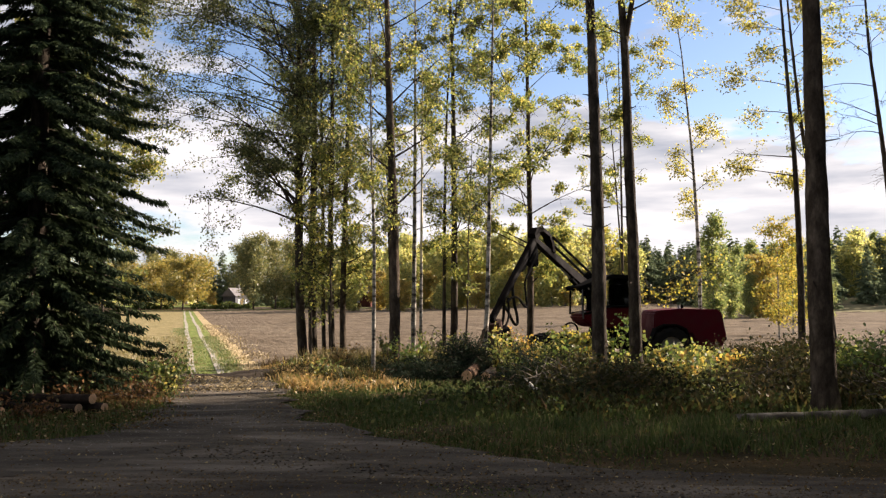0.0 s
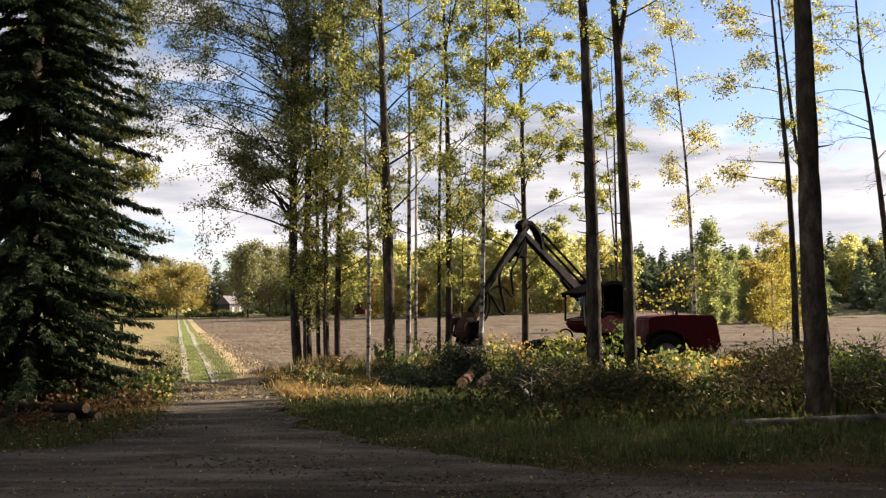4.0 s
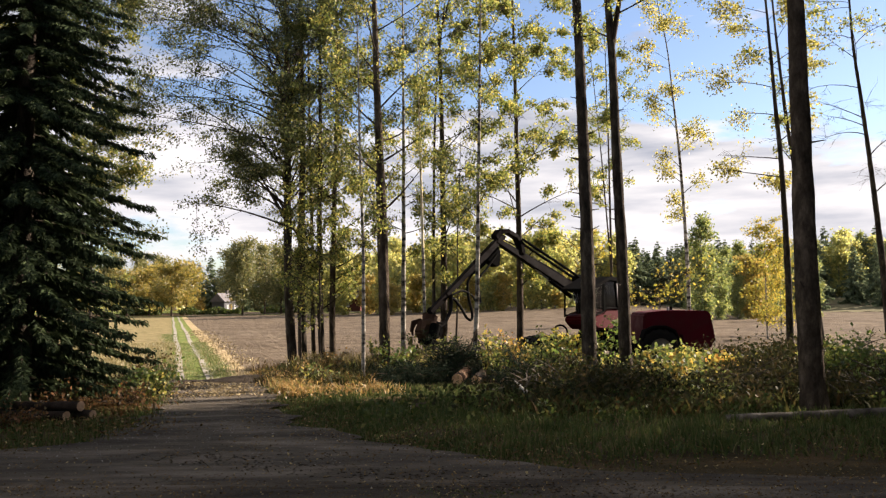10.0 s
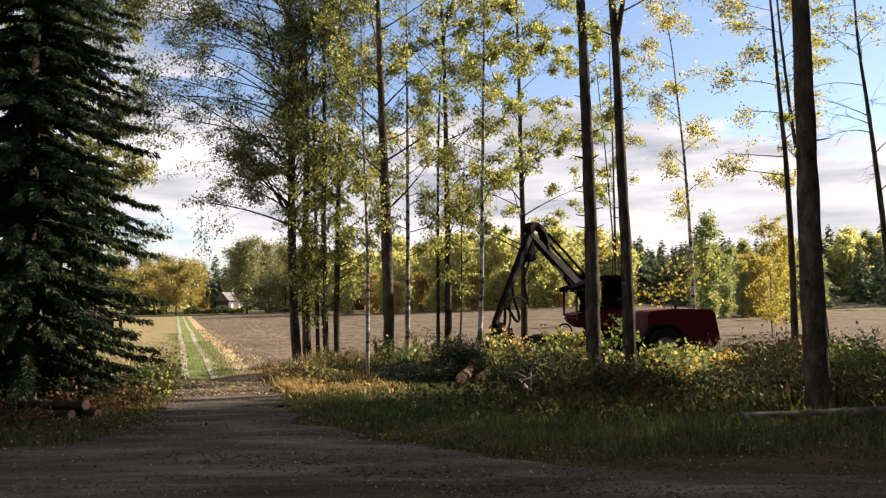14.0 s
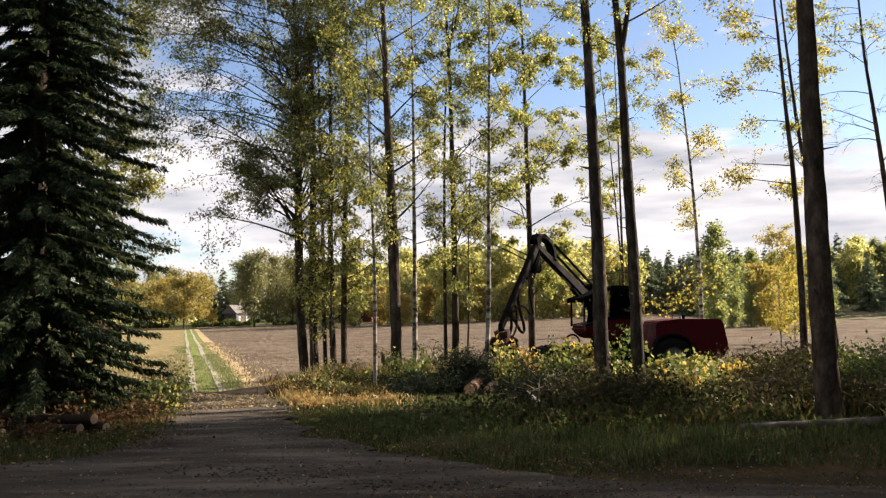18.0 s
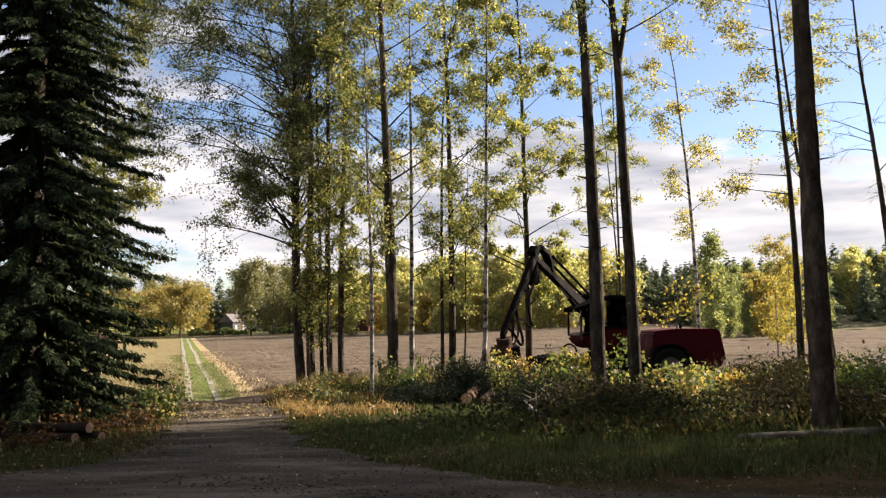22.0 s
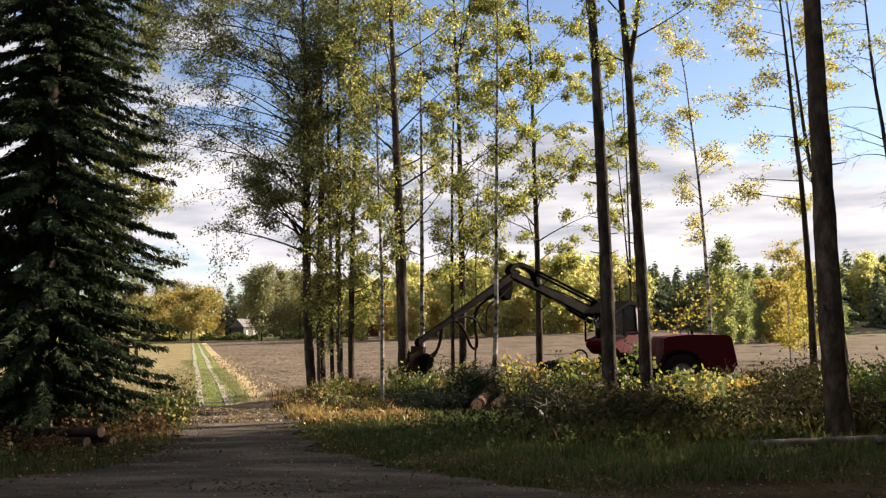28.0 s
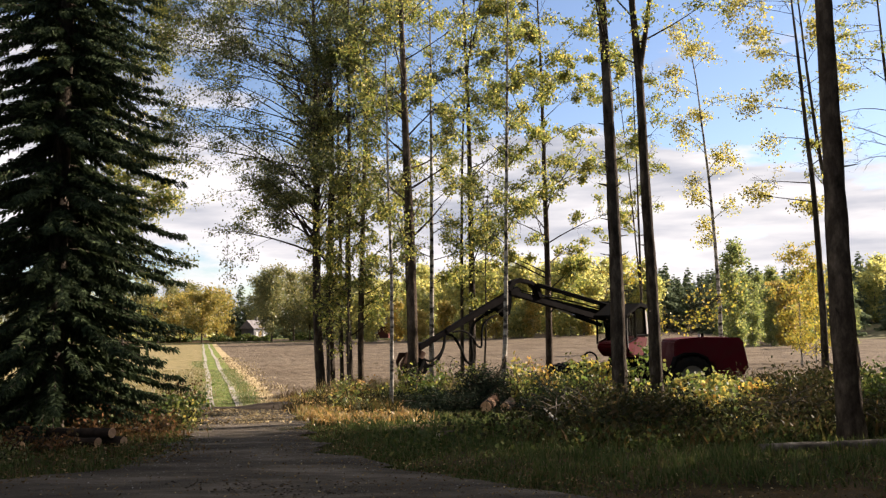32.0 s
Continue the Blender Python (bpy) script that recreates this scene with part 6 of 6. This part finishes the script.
litter("fallen_leaves", *spots(4000, lambda y: (left_edge(y) - 2.5, left_edge(y) + 0.6), 9.0, 24.0, 35, 0.3), 0.055, L_LITTER, 36, "fallen leaves beside the track", 0.08)
stone = foliage("small_stones", ((0.0, (0.06, 0.055, 0.05)), (0.6, (0.15, 0.14, 0.13)), (1.0, (0.30, 0.28, 0.25))), 0.0, 1.0)
litter("fallen_leaves", *spots(2400, lambda y: (right_edge(y) - 0.2, right_edge(y) * 0 + 11), 8.7, 11.8, 43, 0.4), 0.036, L_LITTER, 44, "brown leaf litter over the shaded ground", 0.06)
litter("fallen_leaves", *spots(5200, lambda y: (y * -0.62, y * 0.62), 7.0, 8.7, 45, 0.30), 0.024, L_LITTER, 46, "trodden brown leaves on the near side of the road")
litter("road_stones", *spots(5000, lambda y: (left_edge(y), right_edge(y)), 8.2, 24.0, 37), 0.022, stone, 38, "small loose stones on the dirt road", 0.04)
blades("moss_strip", *spots(2600, lambda y: (y * 0 - 1.6, y * 0 + 0.8), 7.3, 8.3, 39, 0.16), 0.035, 0.010, L_GRASS, 40, "short trodden grass and moss strip between the wheel marks", "grass", 0.8, 0.03)


def clods(name, line, n, spread, size, seed, label):
    """Lumps of mud thrown up along a wheel mark."""
    r = np.random.default_rng(seed)
    L = np.array(line, float)
    u = r.uniform(0, len(L) - 1.001, n)
    i = u.astype(int)
    p = L[i] * (1 - (u - i))[:, None] + L[i + 1] * (u - i)[:, None] + r.normal(size=(n, 2)) * np.array([1.6, 0.5]) * spread
    base = np.array([(1, 0, 0), (0, 1, 0), (-1, 0, 0), (0, -1, 0), (0, 0, 1), (0, 0, -1)], float)
    tri = np.array([(0, 1, 4), (1, 2, 4), (2, 3, 4), (3, 0, 4), (1, 0, 5), (2, 1, 5), (3, 2, 5), (0, 3, 5)])
    s = size * r.uniform(0.4, 1.6, n)
    V = base[None] * s[:, None, None] * r.uniform(0.6, 1.4, (n, 6, 1)) * np.array([1.5, 1.1, 0.55])
    V = V + np.column_stack([p, ground_z(p[:, 0], p[:, 1]) + 0.04])[:, None]
    F = (tri[None] + 6 * np.arange(n)[:, None, None]).reshape(-1, 3)
    return tagged(new(name, mesh_of(name, V.reshape(-1, 3), F, M_ROAD, True)), label, "mud", "", "stuff")


clods("mud_clods", ((-3.2, 10.6), (-1.2, 9.3), (0.6, 8.4), (2.6, 7.75), (5.0, 7.6)), 700, 0.30, 0.012, 91, "dark mud lumps along a wheel mark on the road")
clods("mud_clods", ((-1.6, 10.4), (0.0, 9.9), (1.2, 9.2), (2.6, 8.6)), 260, 0.34, 0.010, 92, "dark mud lumps beside the road's edge")


def mouth_lip():
    """The low lip of soil and turf where the track drops to the field, shadow band coloured in."""
    xs, vs = np.linspace(-9.2, -4.0, 60), np.linspace(-0.85, 0.85, 12)
    U, V = np.meshgrid(xs, vs)
    Y = 23.7 + V + 0.25 * np.sin(U * 1.3) + 0.12 * (U + 6.6)
    H = 0.12 * (1 - (V / 0.85) ** 2) * (1 + 0.5 * np.sin(U * 2.1)) - 0.02
    Z = ground_z(U, Y) + 0.04 + H + rough_z(U, Y, 0.3, 0.03, 5.0).reshape(U.shape)
    idx = np.arange(U.size).reshape(U.shape)
    F = np.stack([idx[:-1, :-1], idx[:-1, 1:], idx[1:, 1:], idx[1:, :-1]], -1).reshape(-1, 4)
    tagged(new("track_lip", mesh_of("track_lip", np.stack([U, Y, Z], -1).reshape(-1, 3), F, M_LIPSHADE, True)), "low lip of soil across the track's mouth, darkened for its shadow band", "ground", "", "structure")


mouth_lip()
blades("lip_grass", *spots(2600, lambda y: (y * 0 - 10.2, y * 0 - 8.0), 22.6, 25.0, 93, 0.2), 0.26, 0.012, L_WEEDSHADE, 94, "brown grass tufts on the lip beside the track", "grass", 0.6)
blades("lip_grass", *spots(3000, lambda y: (y * 0 - 5.0, y * 0 - 3.0), 23.0, 25.6, 95, 0.2), 0.26, 0.012, L_WEEDSHADE, 96, "brown grass tufts at the lip's field end", "grass", 0.6)


# ---- the wood that shades the road, to the right of the view ----
wood = spruce("wood_spruce", 16.5, 14.0, 0.24, 19, 3.0, 1.4, 800, "unseen spruce that shades the road and clearing", "wood beside the road", whorls=20, per=7, twigs=13, hang=1.15, wide=0.32, boughs=False)
wr = np.random.default_rng(77)
edge = broadleaf("wood_birch", 19.6, 24.9, 0.0, 0.16, 20, 9.4, 3.6, 2600, 0.20, M_BARKGREY, L_LIME, "tall high-crowned birch at the edge of the wood", 810, group="wood beside the road", limbs=30, tight=0.5, sides=8, joined=True, keep=1.0)
for row in range(9):
    wy = -7.0 + 4.0 * row
    for col in range(5):
        px, py = 0.56 * max(wy, 6.0) + 5.2 + 4.6 * col + wr.uniform(-1.0, 1.0), wy + wr.uniform(-1.2, 1.2)
        if abs(px - 16.5) + abs(py - 14.0) < 2.0 or py > 23.5:
            continue
        m = pose(px, py, gz(px, py) - 0.1, 0, 0, wr.uniform(0, 360)) @ Matrix.Diagonal((1, 1, wr.uniform(0.8, 1.12), 1))
        copy_thing(edge if py > 15.0 else wood, m)
for px, py in ((17.9, 23.0), (20.2, 23.9)):
    copy_thing(edge, pose(px, py, gz(px, py) - 0.1, 0, 0, wr.uniform(0, 360)))
# unseen spruces behind and to the left, added to hold back sky light
for px, py in ((-22, -8), (-17, -11), (-12, -9), (-7, -12), (-2, -10), (3, -12.5), (8, -9.5), (-19, -2), (-18, 4), (-16.5, 9), (-21, 12), (-24, 6), (-15, -15), (-4, -17), (5, -17), (-14.5, 13.5)):
    copy_thing(wood, pose(px + wr.uniform(-0.7, 0.7), py + wr.uniform(-0.7, 0.7), gz(px, py) - 0.1, 0, 0, wr.uniform(0, 360)) @ Matrix.Diagonal((1, 1, wr.uniform(0.8, 1.1), 1)))
# unseen young spruces, added to keep the clearing's far corner in shade
for px, py, s in ((20.2, 24.6, 0.40), (20.6, 22.2, 0.42), (21.6, 26.6, 0.42), (18.9, 20.4, 0.40), (22.6, 24.4, 0.46)):
    copy_thing(wood, pose(px, py, gz(px, py) - 0.1, 0, 0, wr.uniform(0, 360)) @ Matrix.Diagonal((0.62, 0.62, s, 1)))


# ---- the birch that is felled, lifted and cut to lengths ----
STEM = ((0.0, 3.6), (3.6, 7.2), (7.2, 11.0))


def build_stem():
    made = []
    r = np.random.default_rng(900)
    for k, (a, b) in enumerate(STEM):
        ob = thing("felled_birch", -0.78, 28.4, gz(-0.78, 28.4), ("butt length of a slim felled birch", "middle length of a slim felled birch", "leafy top length of a slim felled birch")[k], "felled birch", "lengths of the felled birch")
        hs = np.linspace(a, b, 7)
        v, f = tube(np.stack([0 * hs, 0 * hs, hs], 1), 0.066 * (1 - hs / 15.0), 10)
        part("bark", mesh_of("bark", v, f, M_PEELED if k else M_BIRCH, True), M_BIRCH, ob)
        for h, sg in ((a, -1), (b, 1)):
            rad = 0.064 * (1 - h / 15.0)
            part("cut_face", rod((0, 0, h), (0, 0, h + sg * 0.004), rad, rad, 10), M_CUTPALE, ob)
        if k == 2:
            tips = []
            for q in range(14):
                an = r.uniform(0, 2 * np.pi)
                w = np.array([np.cos(an), np.sin(an), 1.1])
                pts = limb(r, np.array([0, 0, r.uniform(8.0, 10.8)]), w / np.linalg.norm(w), r.uniform(0.5, 1.1), 0.1)
                v, f = tube(pts, np.linspace(0.012, 0.004, len(pts)), 4)
                part("limb", mesh_of("limb", v, f, M_TWIG), M_TWIG, ob)
                tips.append(pts[2:])
            T = np.concatenate(tips)
            c = T[r.integers(0, len(T), 1300)] + r.normal(size=(1300, 3)) * 0.16
            v, f = leaf_quads(c, 0.085, r, 0.4)
            tagged(part("crown", mesh_of("crown", v, f, L_LIME), L_LIME, ob), kind="stuff")
        made.append(ob)
    return made


stems = build_stem()


# ---- movement ----
#        t     slew   boom  reach stick  head
CRANE = (
    (0.0, 54.5, 20.3, 3.76, -43.6, -20),
    (1.0, 55.5, 19.2, 3.67, -45.7, -14),
    (2.0, 53.5, 20.3, 3.60, -46.9, 23),
    (2.5, 53.0, 25.0, 3.80, -48.5, 26),
    (3.0, 53.5, 26.8, 3.85, -46.9, 25),
    (3.5, 52.5, 28.7, 3.94, -43.8, 23),
    (5.5, 35.5, 17.7, 3.89, -40.5, 14),
    (6.0, 35.5, 13.4, 4.14, -36.7, 4),
    (7.0, 34.0, 12.0, 4.28, -37.6, -10),
    (8.0, 32.0, 12.5, 3.96, -41.9, 23),
    (9.0, 35.0, 12.7, 3.93, -36.6, 17),
    (9.5, 33.0, 15.9, 3.87, -42.2, 25),
    (10.0, 39.5, 22.1, 3.95, -37.8, 15),
    (10.5, 47.5, 25.9, 4.41, -32.5, 37),
    (10.8, 47.5, 26.3, 4.23, -37.9, 35),
    (11.0, 49.0, 26.6, 4.27, -38.7, 30),
    (11.3, 54.0, 28.0, 4.67, -36.9, 17),
    (11.6, 55.5, 28.6, 4.69, -37.7, 38),
    (12.0, 57.0, 29.6, 4.52, -38.3, -16),
    (12.6, 59.0, 30.6, 4.83, -37.8, -48),
    (13.0, 58.0, 31.3, 4.60, -42.2, -53),
    (13.3, 58.0, 28.1, 4.34, -43.2, -45),
    (14.0, 55.0, 23.6, 3.82, -50.7, -31),
    (14.5, 56.0, 23.0, 4.08, -47.5, -30),
    (16.5, 55.5, 21.1, 3.52, -47.1, -11),
    (17.0, 56.0, 21.4, 3.61, -45.8, -12),
    (18.0, 55.0, 23.2, 3.64, -47.5, -11),
    (19.0, 55.0, 23.3, 3.60, -48.2, -13),
    (20.0, 56.0, 20.8, 3.37, -46.5, -12),
    (21.0, 56.0, 22.5, 3.58, -46.2, -13),
    (22.0, 55.5, 22.1, 3.38, -48.9, -12),
    (23.0, 56.5, 24.0, 3.64, -51.6, -13),
    (23.5, 57.0, 23.5, 3.56, -50.6, -18),
    (24.0, 56.5, 28.1, 3.75, -50.3, -38),
    (24.5, 56.0, 29.0, 3.75, -50.5, -42),
    (25.0, 55.5, 29.8, 3.91, -49.6, -24),
    (25.5, 52.5, 31.0, 3.81, -51.2, 24),
    (27.5, 37.5, 19.1, 4.73, -37.2, 28),
    (28.0, 38.0, 17.5, 4.71, -28.5, 5),
    (28.5, 35.5, 13.2, 4.76, -27.6, 21),
    (29.0, 34.5, 12.8, 4.72, -27.4, 24),
    (30.0, 35.0, 10.1, 4.41, -22.6, 19),
    (31.0, 34.0, 11.0, 4.33, -24.6, 29),
    (32.0, 32.5, 10.9, 4.23, -25.9, 27),
)


def crane_pose(slew, el, reach, tilt, swing):
    """Poses of turntable, boom, stick, extension and head in the machine's space."""
    base = pose(0, 0, 0, 0, 0, 180 + slew)
    b = base @ pose(PIN, CRANEY, PIVOT_Z, 0, -el, 0)
    elbow = b @ Vector((BOOM, 0, 0))
    turn = base.to_3x3().to_4x4()
    s = Matrix.Translation(elbow) @ turn @ pose(0, 0, 0, 0, -tilt, 0)
    tip = s @ Vector((reach, 0, 0))
    e = Matrix.Translation(tip) @ turn @ pose(0, 0, 0, 0, -tilt, 0)
    h = Matrix.Translation(tip) @ turn @ pose(0, 0, 0, 0, -swing, 0)
    return base, b, s, e, h


def stem_pose(base, way):
    """Pose of a stem whose foot would be at base and whose top points along way."""
    way = Vector(way).normalized()
    return Matrix.Translation(base) @ Vector((0, 0, 1)).rotation_difference(way).to_matrix().to_4x4()


def motions():
    made = [(t, crane_pose(*rest)) for t, *rest in CRANE]
    for ob, k in ((turret, 0), (column, 0), (boom, 1), (stick, 2), (ext, 3), (head, 4)):
        walk(ob, [(t, p[k]) for t, p in made])
    # the cab turns on its own ring beside the crane
    walk(cab, [(t, pose(-0.45, -0.95, 0, 0, 0, 180 + float(np.interp(slew, (36, 54), (58, 15))))) for t, slew, *rest in CRANE])
    # the birch: stands, is lifted upright, tips over to the track, is fed through the head and cut
    whole = [(t, stem_pose(p, u)) for t, p, u in (
        (0.0, (-0.78, 28.4, -0.63), (0.005, 0, 1)), (9.3, (-0.78, 28.4, -0.63), (0.005, 0, 1)), (9.6, (-0.62, 28.2, -0.50), (0.01, 0, 1)), (10.0, (-0.25, 27.5, -0.05), (-0.02, 0, 1)),
        (10.5, (0.15, 26.4, 0.45), (-0.08, 0, 1)), (10.9, (0.55, 26.3, 0.35), (-0.10, -0.02, 1)), (11.1, (0.85, 26.0, 0.45), (-0.38, -0.05, 0.92)), (11.3, (1.25, 25.5, 0.55), (-0.70, -0.10, 0.70)),
        (11.45, (1.5, 25.6, 0.75), (-0.92, -0.22, 0.30)), (11.6, (1.9, 25.6, 0.90), (-0.97, -0.28, 0.02)))]
    bed = (-0.66, -0.72, -0.20)
    lying = (-0.66, -0.72, -0.06)
    log_rows = ((11.72, (2.1, 25.55, 1.12), bed), (11.8, (2.1, 25.6, 0.65), (-0.75, -0.62, -0.15)), (11.92, (3.6, 27.0, -0.30), (-0.97, -0.22, -0.02)), (12.04, (3.6, 27.0, -0.30), (-0.97, -0.22, -0.02)), (12.2, (2.1, 25.55, 1.12), bed), (12.65, (2.15, 25.5, 1.10), bed), (12.8, (2.05, 25.5, 0.75), (-0.66, -0.72, -0.16)), (13.0, (1.9, 25.4, -0.10), (-0.66, -0.72, -0.06)), (13.2, (1.85, 25.4, -0.15), lying), (13.4, (1.7, 25.3, 0.0), (-0.66, -0.72, -0.07)),
                (13.8, (4.0, 27.8, 0.12), lying), (14.5, (4.2, 28.0, 0.05), lying), (32.0, (4.2, 28.0, 0.05), lying))
    top_rows = ((11.8, (2.6, 25.8, 0.80), (-0.98, -0.20, -0.05)), (12.2, (7.3, 25.6, -0.10), (-0.995, -0.06, -0.02)), (32.0, (7.3, 25.6, -0.10), (-0.995, -0.06, -0.02)))
    ends = (log_rows, log_rows, top_rows)
    for ob, rest in zip(stems, ends):
        walk(ob, whole + [(t, stem_pose(p, u)) for t, p, u in rest])


motions()
